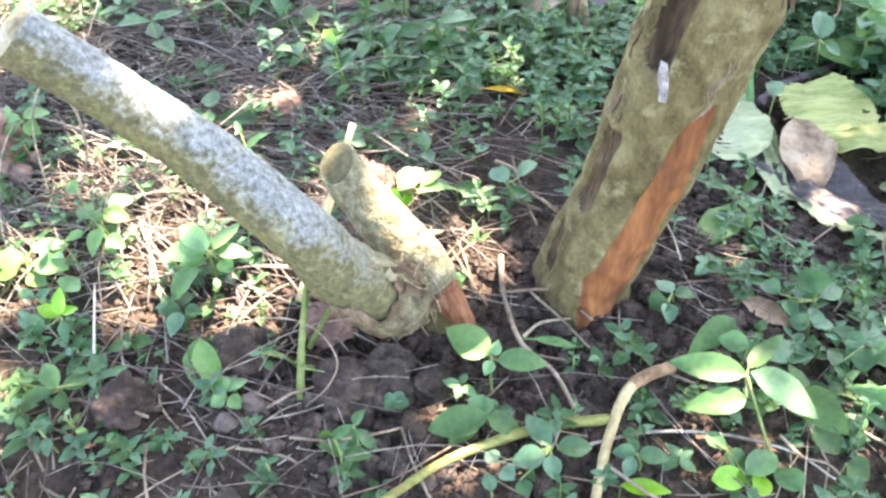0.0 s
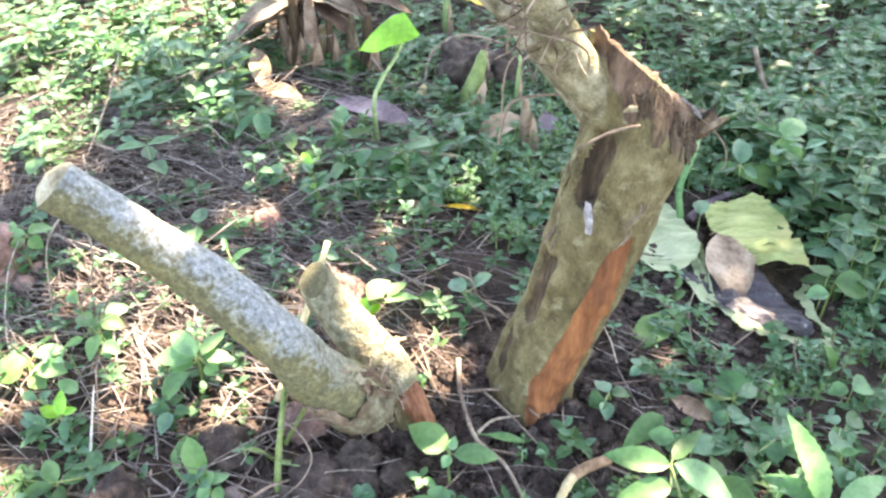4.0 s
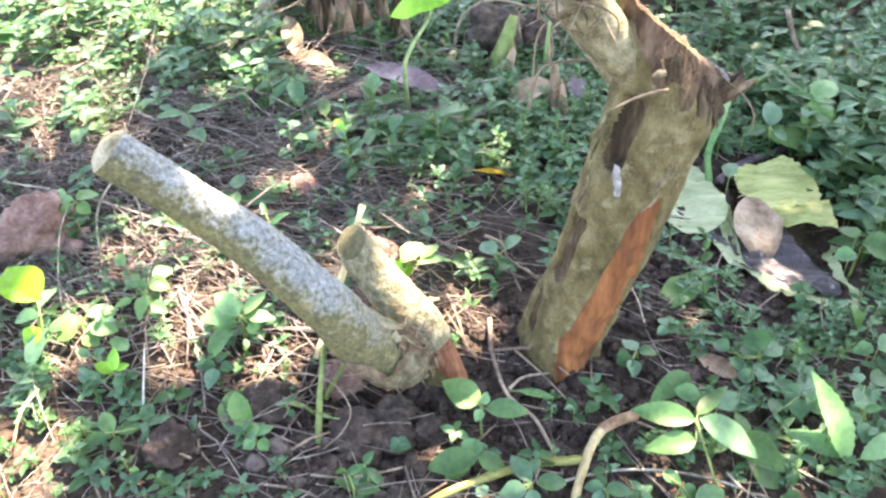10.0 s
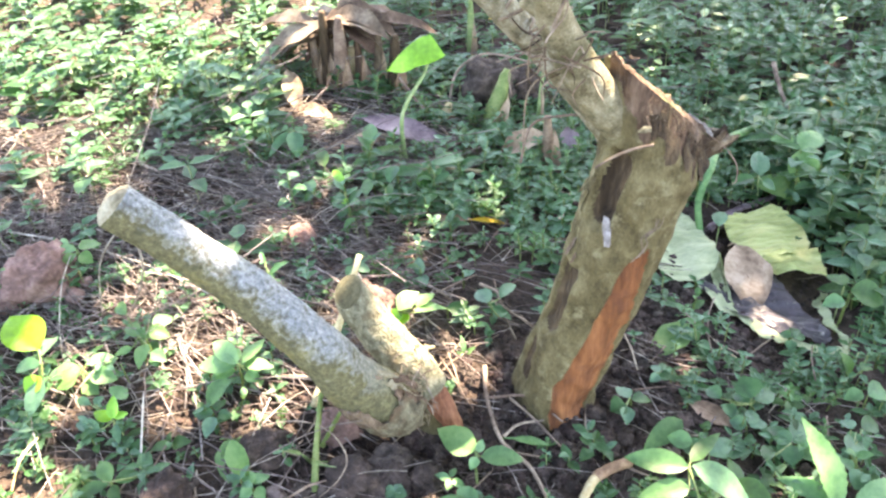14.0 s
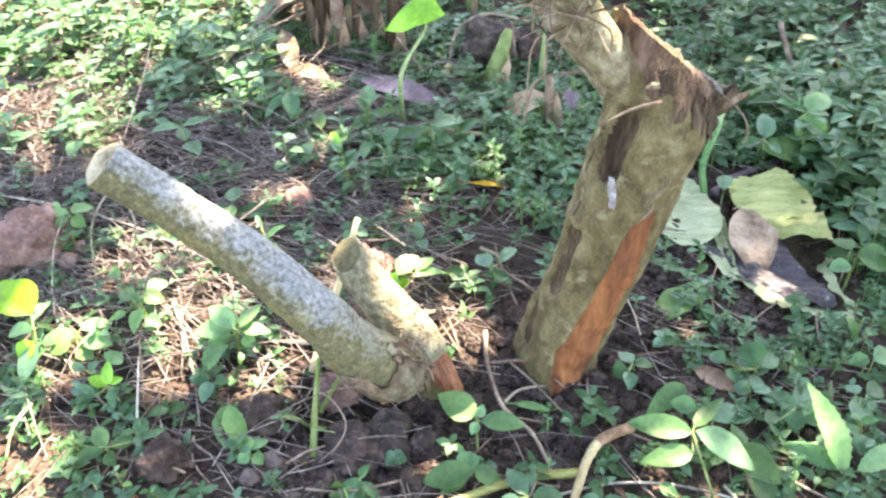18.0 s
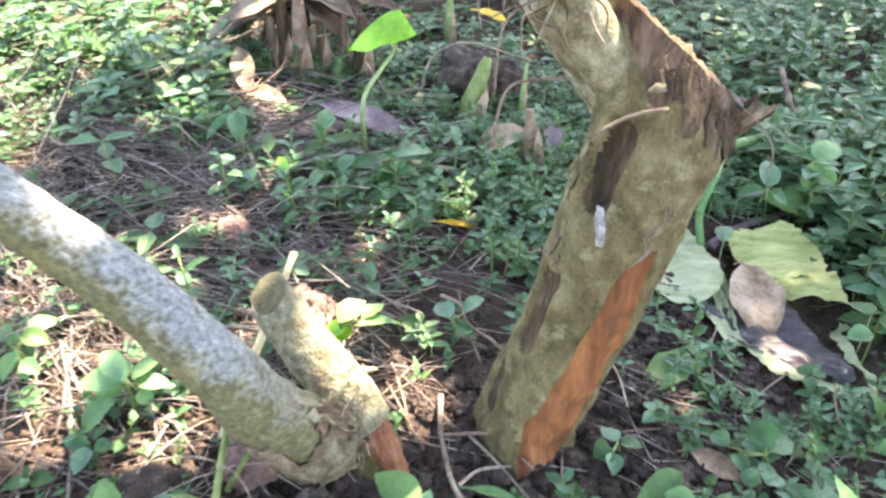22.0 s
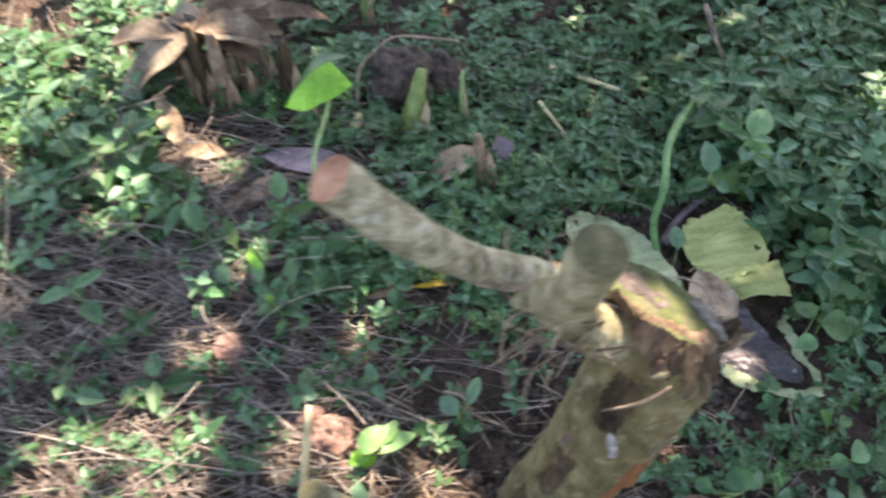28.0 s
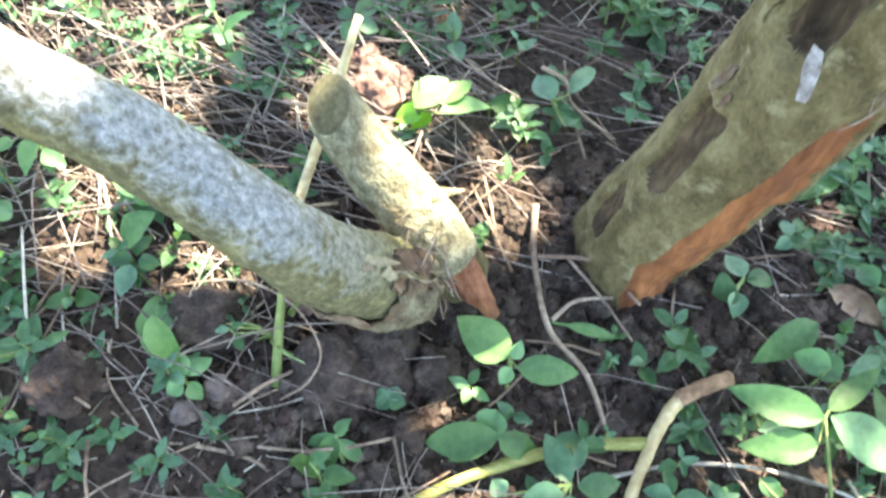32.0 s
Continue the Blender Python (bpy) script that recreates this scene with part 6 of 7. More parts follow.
stick("forked_twig", "grey forked dead twig lying on the soil", "twig", [(-0.095, 0.061, 0.045, 0.0030), (-0.093, 0.014, 0.036, 0.0027), (-0.078, -0.045, 0.033, 0.0025), (-0.048, -0.078, 0.028, 0.0022), (-0.028, -0.127, 0.022, 0.0020)], TWIG, [(-0.091, 0.016, 0.038, 0.0020), (-0.043, 0.013, 0.040, 0.0017), (-0.006, -0.017, 0.029, 0.0013)], [(-0.076, -0.037, 0.031, 0.0020), (-0.057, -0.017, 0.027, 0.0017), (-0.027, -0.010, 0.024, 0.0013)], [(-0.066, 0.020, 0.032, 0.0018), (-0.038, -0.010, 0.026, 0.0015), (-0.011, -0.045, 0.020, 0.0012)])
bent = stick("dry_stalk", "pale dry bent stalk with a brown cut end", "stalk", [(0.026, -0.089, 0.0265, 0.0056), (0.018, -0.098, 0.027, 0.0052), (0.007, -0.117, 0.027, 0.0050), (-0.010, -0.158, 0.023, 0.0046), (-0.024, -0.205, 0.023, 0.0040)], PALE_STALK)
v, f = tube([(0.0375, 0.0200, -0.0065, 0.0060), (0.020, 0.0115, -0.0025, 0.0062), (0.0, 0.0, 0.0, 0.0059), (-0.004, -0.005, 0.0, 0.0050)], 24, 12, 0.14, 90, True, 3)
part("brown_end", mesh_of("brown_end", v, f, BROWN_STALK), bent, "brown withered end of the stalk")
stick("dry_stalk", "olive green fallen stalk lying on the weeds", "stalk", [(0.003, -0.126, 0.023, 0.0050), (-0.063, -0.139, 0.033, 0.0046), (-0.142, -0.174, 0.044, 0.0042), (-0.200, -0.217, 0.051, 0.0038)], OLIVE_STALK)
stick("vine_loop", "thin dry vine curving in a loop", "vine", [(-0.380, -0.051, 0.070, 0.0011), (-0.316, -0.047, 0.084, 0.0010), (-0.269, -0.067, 0.093, 0.0009), (-0.244, -0.096, 0.084, 0.0009), (-0.250, -0.118, 0.075, 0.0008), (-0.273, -0.129, 0.058, 0.0007)], TWIG)
stick("dry_stick", "thin pale straight stick leaning upright", "twig", [(-0.463, -0.129, 0.071, 0.0014), (-0.466, -0.086, 0.102, 0.0012), (-0.469, -0.039, 0.133, 0.0009)], STRAW)
stick("green_stalk", "upright greenish stalk under the limb", "stalk", [(-0.282, -0.116, 0.049, 0.0042), (-0.280, -0.076, 0.079, 0.0035), (-0.275, -0.033, 0.114, 0.0027)], STEM)
stick("green_stalk", "leaning greenish stalk under the limb", "stalk", [(-0.282, -0.057, 0.050, 0.0030), (-0.266, -0.044, 0.073, 0.0025), (-0.251, -0.037, 0.096, 0.0020)], STEM)
stick("broken_twig", "reddish broken twig with a fork", "twig", [(-0.098, 0.192, 0.067, 0.0020), (-0.076, 0.184, 0.059, 0.0018), (-0.067, 0.163, 0.050, 0.0015), (-0.027, 0.145, 0.028, 0.0013)], TWIG, [(-0.132, 0.169, 0.034, 0.0014), (-0.079, 0.166, 0.026, 0.0012), (-0.023, 0.143, 0.017, 0.0009)], [(-0.078, 0.203, 0.064, 0.0014), (-0.074, 0.184, 0.054, 0.0009)])
stick("long_stem", "long thin dry stem lying past the limb", "stem", [(-0.778, 0.278, 0.134, 0.0016), (-0.660, 0.238, 0.135, 0.0014), (-0.549, 0.202, 0.119, 0.0012), (-0.426, 0.147, 0.090, 0.0010)], STRAW)
stick("curved_stem", "curved pale dry stem hanging beside the limb end", "stem", [(-0.412, -0.016, 0.347, 0.0012), (-0.457, 0.010, 0.312, 0.0011), (-0.515, 0.052, 0.239, 0.0009), (-0.564, 0.089, 0.134, 0.0008)], STRAW)
stick("curved_stem", "thin dry stem leaning on the limb", "stem", [(-0.439, 0.009, 0.310, 0.0012), (-0.446, 0.022, 0.271, 0.0011), (-0.480, 0.055, 0.205, 0.0009), (-0.531, 0.086, 0.131, 0.0008)], STRAW)
stick("pale_twig", "pale curved stem at the edge of the bed", "stem", [(-0.580, -0.082, 0.113, 0.0018), (-0.586, -0.111, 0.113, 0.0015), (-0.591, -0.140, 0.093, 0.0012)], PALE_STALK)
stick("dry_twig", "thin dry stem crossing the soil", "stem", [(-0.345, -0.007, 0.079, 0.0010), (-0.357, -0.073, 0.079, 0.0008), (-0.382, -0.134, 0.066, 0.0007)], STRAW)
stick("dry_twig", "thin dry stem lying on soil", "stem", [(-0.485, -0.097, 0.089, 0.0010), (-0.419, -0.076, 0.082, 0.0008), (-0.342, -0.029, 0.073, 0.0007)], STRAW)
stick("dry_twig", "thin dry stem lying on straw", "stem", [(-0.583, 0.075, 0.106, 0.0010), (-0.477, 0.069, 0.095, 0.0008), (-0.375, 0.080, 0.084, 0.0007)], STRAW)
stick("dry_twig", "pale dry stem lying flat", "stem", [(-0.226, -0.109, 0.052, 0.0010), (-0.271, -0.132, 0.057, 0.0008), (-0.304, -0.143, 0.061, 0.0007)], STRAW)
stick("dry_twig", "white broken stem on the soil", "stem", [(0.220, 0.135, -0.018, 0.0016), (0.237, 0.120, -0.021, 0.0013), (0.239, 0.100, -0.021, 0.0010)], PALE_STALK)
stick("dry_twig", "thin curved dry stem on the ground", "stem", [(0.067, 0.019, 0.002, 0.0011), (0.108, 0.015, -0.005, 0.0010), (0.155, 0.025, -0.011, 0.0008), (0.175, 0.037, -0.014, 0.0007)], STRAW)
stick("dry_twig", "thin dry stem beside the trunk", "stem", [(-0.030, -0.155, 0.027, 0.0016), (0.032, -0.137, 0.018, 0.0015), (0.098, -0.135, 0.008, 0.0013), (0.155, -0.148, 0.000, 0.0012), (0.187, -0.173, -0.005, 0.0010)], STRAW)
stick("dry_twig", "forked grey dry stem among weeds", "stem", [(0.148, -0.135, 0.006, 0.0016), (0.162, -0.156, 0.004, 0.0014), (0.184, -0.163, 0.001, 0.0012), (0.199, -0.191, -0.002, 0.0010)], TWIG, [(0.172, -0.127, 0.013, 0.0012), (0.179, -0.152, 0.006, 0.0010), (0.184, -0.163, 0.001, 0.0008)])
stick("dry_vine", "brown dry vine arching over dead leaves", "vine", [(-0.148, 0.746, 0.052, 0.0030), (-0.133, 0.787, 0.091, 0.0027), (-0.099, 0.811, 0.111, 0.0025), (-0.054, 0.850, 0.100, 0.0022), (0.047, 0.854, 0.065, 0.0020)], TWIG)
stick("dry_stick", "grey broken stick on the ground", "stick", [(-0.240, 0.759, 0.106, 0.0030), (-0.202, 0.701, 0.079, 0.0025), (-0.145, 0.620, 0.050, 0.0020)], TWIG)
stick("yellow_stalk", "yellow fallen leaf stalk", "stalk", [(-0.237, 0.499, 0.062, 0.0050), (-0.172, 0.519, 0.053, 0.0041), (-0.086, 0.512, 0.040, 0.0033)], PALE_STALK)
stick("brown_stalk", "brown dry leaf stalk beside the fallen leaf", "stalk", [(0.276, 0.415, -0.035, 0.0075), (0.331, 0.469, -0.040, 0.0062), (0.421, 0.518, -0.045, 0.0049)], PURPLE_LEAF)
stick("pale_stalk", "pale stalk fallen among far weeds", "stalk", [(0.195, 0.793, 0.022, 0.0055), (0.249, 0.757, 0.014, 0.0045), (0.300, 0.718, 0.007, 0.0036)], PALE_STALK)
stick("dry_twig", "withered grass blade with a dark tip", "stalk", [(0.149, 0.686, 0.047, 0.0035), (0.174, 0.636, 0.023, 0.0029), (0.188, 0.580, 0.000, 0.0023)], PALE_STALK)
stick("dry_stick", "pale branchlet lying in the sun", "stick", [(-0.530, 0.677, 0.119, 0.0045), (-0.501, 0.712, 0.117, 0.0037), (-0.482, 0.748, 0.115, 0.0029)], STRAW)
stick("grey_stick", "grey withered stem in the shade weeds", "stick", [(0.507, 0.867, 0.035, 0.0050), (0.506, 0.793, 0.004, 0.0041), (0.514, 0.714, -0.028, 0.0033)], TWIG)
stick("fallen_stalk", "pale log-like stalk under the weeds", "stalk", [(0.524, 0.724, -0.034, 0.0120), (0.609, 0.750, -0.042, 0.0099), (0.711, 0.764, -0.050, 0.0078)], BROWN_LEAF)
fallen_leaf("fallen_leaf", "dark purple-brown dead leaf", (-0.302, 0.631, 0.092), (-0.140, 0.591, 0.054), 0.046, PURPLE_LEAF, 0.3)
fallen_leaf("fallen_leaf", "brown dead leaf lying flat", (-0.244, 0.604, 0.066), (-0.377, 0.543, 0.082), 0.037, BROWN_LEAF, 0.3)
fallen_leaf("fallen_leaf", "curled brown leaf with a pale back", (-0.056, 0.562, 0.036), (0.027, 0.591, 0.064), 0.046, BROWN_LEAF, 1.2)
fallen_leaf("fallen_leaf", "dry curled leaf on end", (0.065, 0.585, 0.029), (0.070, 0.617, 0.058), 0.035, PURPLE_LEAF, 1.0)
fallen_leaf("fallen_leaf", "bright yellow fallen leaf", (0.628, 0.750, -0.028), (0.587, 0.786, -0.004), 0.038, YELLOW_LEAF, 0.3)
fallen_leaf("fallen_leaf", "reddish brown dry leaf strip", (0.500, 0.488, -0.038), (0.604, 0.481, -0.048), 0.032, BROWN_LEAF, 0.3)
fallen_leaf("fallen_leaf", "brown-tinged green leaf on the soil", (0.154, 0.027, 0.000), (0.199, 0.000, -0.007), 0.025, BROWN_LEAF, 0.3)
fallen_leaf("fallen_leaf", "olive leaf lying on dark soil", (0.184, 0.163, 0.000), (0.126, 0.113, -0.001), 0.042, PALE_LEAF, 0.3)
fallen_leaf("fallen_leaf", "narrow grey green leaf lying on soil", (-0.065, -0.040, 0.031), (-0.025, -0.044, 0.025), 0.010, PALE_LEAF, 0.3)
fallen_leaf("fallen_leaf", "pale narrow dead leaf on weeds", (-0.179, 0.354, 0.061), (-0.106, 0.368, 0.051), 0.014, BROWN_LEAF, 0.3)
fallen_leaf("fallen_leaf", "yellow strip of dry leaf", (-0.110, 0.367, 0.047), (-0.049, 0.374, 0.033), 0.011, YELLOW_LEAF, 0.3)
fallen_leaf("fallen_leaf", "sunlit dry leaf by the dead stalks", (-0.449, 0.748, 0.142), (-0.428, 0.690, 0.088), 0.038, BROWN_LEAF, 0.3)
fallen_leaf("fallen_leaf", "sunlit crumpled dry leaf", (-0.427, 0.665, 0.098), (-0.362, 0.659, 0.090), 0.032, BROWN_LEAF, 0.8)
fallen_leaf("fallen_leaf", "pale dry leaf under shade weeds", (0.257, 0.844, -0.003), (0.332, 0.830, -0.013), 0.039, BROWN_LEAF, 0.3)
fallen_leaf("fallen_leaf", "pale yellow leaf among far weeds", (0.012, 1.025, 0.073), (-0.056, 1.062, 0.093), 0.030, YELLOW_LEAF, 0.3)
SHEATH_A = (-0.081, 0.666, 0.031)
SHEATH_A_TOP = (-0.033, 0.725, 0.125)
SHEATH_B = (0.027, 0.548, 0.014)
SHEATH_B_TOP = (0.027, 0.579, 0.104)
DEAD_A = (-0.386, 0.792, 0.075)
DEAD_A_TOP = (-0.374, 0.792, 0.233)
DEAD_B = (-0.357, 0.783, 0.071)
DEAD_B_TOP = (-0.341, 0.771, 0.229)
DEAD_C = (-0.317, 0.824, 0.067)
DEAD_C_TOP = (-0.335, 0.816, 0.149)
MOUND = (-0.069, 0.754, 0.061)
MOUND_W = (0.007, 0.767, 0.050)
RED_LEFT = (-0.681, 0.149, 0.125)
SHEATH_C = (-0.172, 0.674, 0.045)
SHEATH_C_TOP = (-0.144, 0.709, 0.071)
LEAF_L1 = (0.117, 0.472, -0.020)
LEAF_L2 = (0.230, 0.455, -0.020)
LEAF_L3 = (0.275, 0.302, -0.018)
LEAF_L4 = (0.171, 0.258, -0.025)
LEAF_R1 = (0.292, 0.425, -0.030)
LEAF_R2 = (0.400, 0.457, -0.030)
LEAF_R3 = (0.418, 0.337, -0.030)
LEAF_R4 = (0.310, 0.316, -0.025)
LEAF_S3 = (0.414, 0.276, -0.035)
LEAF_S4 = (0.331, 0.292, -0.030)
LEAF_K1 = (0.203, 0.303, -0.045)
LEAF_K2 = (0.340, 0.315, -0.042)
LEAF_K3 = (0.388, 0.152, -0.065)
LEAF_K4 = (0.288, 0.180, -0.065)
LEAF_C1 = (0.248, 0.344, -0.025)
LEAF_C2 = (0.272, 0.333, -0.025)
LEAF_C3 = (0.268, 0.233, -0.045)
LEAF_C4 = (0.249, 0.237, -0.045)
LEAF_E2 = (0.392, 0.135, -0.065)
LEAF_HUB = (0.255, 0.393, -0.021)
fallen_leaf("fallen_leaf", "large matte brown leaf on the torn green leaf", (0.296, 0.338, -0.006), (0.303, 0.232, -0.040), 0.070, BROWN_LEAF, 0.3)

# ---- the big torn leaf on the ground ----
hub = Vector(LEAF_HUB)
big = thing("banana_leaf", "large torn yellow-green leaf, partly rotted black, on the soil", "fallen leaf", "", pose(*hub))
sheet("blade", (LEAF_K1, LEAF_K2, LEAF_K3, LEAF_K4), ROT_LEAF, big, hub, 40, 0.12, 0.010, 0.0012, "rotted black part of the blade", 2.0, 0.5)
sheet("blade", (LEAF_L1, LEAF_L2, LEAF_L3, LEAF_L4), BANANA_PALE, big, hub, 30, 0.10, 0.010, 0.0012, "pale green lobe", 3.0, 0.9)
sheet("blade", (LEAF_R1, LEAF_R2, LEAF_R3, LEAF_R4), BANANA_LEAF, big, hub, 34, 0.16, 0.010, 0.0014, "yellow-green torn lobe", 4.0, 0.7)
sheet("blade", (LEAF_R4, LEAF_R3, LEAF_S3, LEAF_S4), BANANA_LEAF, big, hub, 24, 0.16, 0.012, 0.0014, "folded yellow-green strip", 5.0)
sheet("blade", (LEAF_C1, LEAF_C2, LEAF_C3, LEAF_C4), BANANA_PALE, big, hub, 16, 0.16, 0.008, 0.001, "narrow pale strip", 6.0)


def ribbon(points, width, mat, parent, base, label, seed):
    """A narrow wavy strip of leaf along a line on the ground, uneven in width."""
    rows = spline(points, 60)
    verts = []
    for i in range(61):
        p = Vector(rows[i]) - base
        d = Vector(rows[min(60, i + 1)] - rows[max(0, i - 1)]).normalized()
        side = d.cross(Vector((0, 0, 1))).normalized()
        w = width * (0.55 + 0.45 * math.sin(3.1 * i / 60)) * (1 + 0.8 * noise.noise(Vector((i * 0.13, seed, 0))) + 0.4 * noise.noise(Vector((i * 0.5, seed, 3))))
        for k in (-1, -0.4, 0.3, 1):
            v = p + side * k * w * 0.5 + side * 0.006 * noise.noise(Vector((i * 0.09, seed, 9)))
            v.z = ground_z(v.x + base.x, v.y + base.y) - base.z + 0.012 + 0.004 * k * noise.noise(Vector((i * 0.12, seed, 5))) + 0.003 * abs(k)
            verts.append(v)
    faces = [(i * 4 + k, i * 4 + 4 + k, i * 4 + 5 + k, i * 4 + 1 + k) for i in range(60) for k in range(3)]
    return part("leaf_margin", mesh_of("leaf_margin", verts, faces, mat), parent, label)


ribbon([LEAF_S3, (0.396, 0.244, 0), (0.392, 0.190, 0), LEAF_E2], 0.014, BANANA_PALE, big, hub, "pale green margin of the blade", 1.0)
ribbon([LEAF_K1, (0.251, 0.227, 0), (0.276, 0.196, 0), (0.308, 0.163, 0), (0.355, 0.138, 0), LEAF_E2], 0.018, BANANA_PALE, big, hub, "pale green margin of the blade", 2.0)
v, f = tube([(0, 0, 0.004, 0.0055), (-0.003, 0.020, 0.048, 0.0052), (0.018, 0.050, 0.086, 0.0055), (0.060, 0.140, 0.080, 0.006), (0.150, 0.260, 0.030, 0.0075), (0.245, 0.350, 0.004, 0.009)], 50, 12, 0.06, 50)
part("leaf_stalk", mesh_of("leaf_stalk", v, f, PALE_LEAF), big, "arched pale green leaf stalk")

# ---- the heart-shaped young leaf on its stalk ----
foot = Vector((*HEART_FOOT, ground_z(*HEART_FOOT)))
taro = thing("young_taro", "young plant with one bright lime heart-shaped leaf", "plant", "", pose(*foot))
crest = Vector((-0.178, 0.640, 0.175)) - foot
v, f = tube([(0, 0, -0.02, 0.006), (-0.004, 0.006, 0.03, 0.0042), (0.002, 0.02, 0.09, 0.0034), (*crest, 0.0026), (*(crest + Vector((0.010, 0, 0.055))), 0.0018)], 30, 10)
part("stalk", mesh_of("stalk", v, f, STEM), taro, "slender green stalk")


def half_heart(side, mat, label):
    """One half of a heart-shaped blade, hung from the midrib and folded down on its side."""
    verts, n, m = [], 18, 8
    out = Vector((0.10, 0.52 if side > 0 else -0.62, -0.18 if side > 0 else -0.72)).normalized()
    for i in range(n + 1):
        s = i / n
        rib = crest + Vector((0.014, 0.0, 0.062)).lerp(Vector((-0.066, -0.014, 0.006)), s) + Vector((0, 0, 0.014 * math.sin(math.pi * s)))
        w = 0.052 * math.sin(math.pi * min(1, 0.16 + 0.84 * s)) ** 0.75 * (1 - 0.15 * s)
        for k in range(m + 1):
            q = k / m
            back = Vector((0.020, 0, -0.012)) * q * max(0, 1 - 2.5 * s)
            verts.append(rib + out * w * q + back + Vector((0, 0, 0.006 * q * q)) + Vector((0, 0, 0.0012 * math.sin(9 * s + 5 * q))))
    faces = [(i * (m + 1) + k, (i + 1) * (m + 1) + k, (i + 1) * (m + 1) + k + 1, i * (m + 1) + k + 1) for i in range(n) for k in range(m)]
    part("blade", mesh_of("blade", verts, faces, mat), taro, label)


# sun shining through the near half is put into its lime colour
half_heart(-1, LIME_LEAF, "near half of the blade with backlight put into its lime colour")
half_heart(1, BLUE_LEAF, "far half of the blade")

# ---- dead leaf sheaths and stalks standing behind ----


def sheath(label, foot, top, r, mat, flat=0.6):
    a, b = Vector(foot), Vector(top)
    a.z = ground_z(a.x, a.y) - 0.02
    ob = thing("dead_stalk", label, "dead stalk", "", pose(*a))
    d = b - a
    v, f = tube([(0, 0, 0, r * 1.25), (*(d * 0.35), r * 1.1), (*(d * 0.75), r * 0.75), (*d, r * 0.45)], 24, 14, 0.18, 40)
    part("stalk", mesh_of("stalk", v, f, mat), ob)
    v, f = leaf_shape(min(0.09, d.length * 0.8), r * 1.7, 12, 0.9, 0.3, 0.3, 0.3, 0.06, 0, 3)
    part("torn_skin", mesh_of("torn_skin", v, f, BROWN_LEAF), ob, "loose brown skin").matrix_basis = aimed((r * 0.5, -r * 0.8, 0.01), d * 0.8 + Vector((r, -r, 0)), (0.2, -1, 0.1))
    return ob


sheath("thick greenish stalk stub with a broken tip", SHEATH_A, SHEATH_A_TOP, 0.017, STEM)
sheath("upright brown dead stalk stub", SHEATH_B, SHEATH_B_TOP, 0.012, BROWN_LEAF)
sheath("tall dark dead stalk with drooping leaves", DEAD_A, DEAD_A_TOP, 0.013, DARK_BARK)
sheath("tall olive dead stalk with drooping leaves", DEAD_B, DEAD_B_TOP, 0.015, TWIG)
sheath("short yellowish dead stalk stub", DEAD_C, DEAD_C_TOP, 0.016, PALE_STALK)
sheath("dark upright dead stem behind the weeds", (-0.204, 1.192, 0.0), (-0.214, 1.215, 0.20), 0.009, TWIG)
sheath("grey upright dead stem behind the weeds", (-0.104, 0.981, 0.0), (-0.098, 1.000, 0.17), 0.008, STEM)
sheath("thin green upright stem behind the weeds", (0.017, 0.687, 0.0), (0.030, 0.710, 0.12), 0.005, STEM)
sheath("pale cut stalk stub", SHEATH_C, SHEATH_C_TOP, 0.013, PALE_STALK)


rng = random.Random(61)
for i in range(20):
    w = -2.3 + 4.4 * i / 19 + rng.uniform(-0.2, 0.2)
    c = Vector((-0.36 + rng.uniform(-0.04, 0.06), 0.82 + rng.uniform(-0.02, 0.04), rng.uniform(0.175, 0.215)))
    far = rng.uniform(0.07, 0.17)
    fallen_leaf("dead_leaf", "shrivelled brown leaf draped over the dead stalks", c, c + Vector((far * math.sin(w), far * 0.7 * math.cos(w), -rng.uniform(0.0, 0.06))), rng.uniform(0.03, 0.075), DEAD_LEAF, rng.uniform(0.6, 1.6))
for i in range(6):
    x, y = -0.40 + 0.028 * i + rng.uniform(-0.008, 0.008), 0.80 + rng.uniform(-0.015, 0.03)
    sheath("dark brown dead stalk in a clump", (x, y, 0.0), (x + rng.uniform(-0.015, 0.015), y + rng.uniform(-0.01, 0.02), rng.uniform(0.16, 0.21)), rng.uniform(0.010, 0.015), rng.choice([DARK_BARK, DARK_BARK, ROUGH_BARK]))


def clod(label, x, y, r, mat, seed, sink=0.2):
    ob = thing("soil_clod", label, "soil clod", "", pose(x, y, ground_z(x, y)))
    part("lump", mesh_of("lump", *clod_shape(0, 0, r * (0.8 - sink), r, seed, 34), mat), ob)
    rng = random.Random(seed)
    for i in range(7):
        w, q = rng.uniform(0, 6.28), r * rng.uniform(0.14, 0.32)
        d = r * rng.uniform(0.85, 1.25)
        part("crumb", mesh_of("crumb", *clod_shape(d * math.cos(w), d * math.sin(w), q * 0.6, q, seed + i, 8), mat), ob)


clod("dark lump of soil behind the weeds", MOUND[0], MOUND[1] + 0.03, 0.062, CLOD, 3)
clod("dark lump of soil with roots", MOUND_W[0] - 0.01, MOUND_W[1] + 0.02, 0.050, CLOD, 4)
clod("reddish brick-like lump of soil", RED_LEFT[0] - 0.01, RED_LEFT[1] + 0.03, 0.046, RED_SOIL, 5)
clod("reddish crumbly lump of soil in the sun", -0.243, 0.165, 0.028, RED_SOIL, 6)
clod("reddish crumbly lump of soil by the straw", -0.265, 0.195, 0.020, RED_SOIL, 7)
clod("reddish lump of soil under the limb", -0.270, -0.030, 0.024, RED_SOIL, 8)
clod("reddish crumbly soil under the limb", -0.245, -0.005, 0.020, RED_SOIL, 9)
clod("large dark clod below the stump", -0.205, -0.095, 0.026, CLOD, 10)
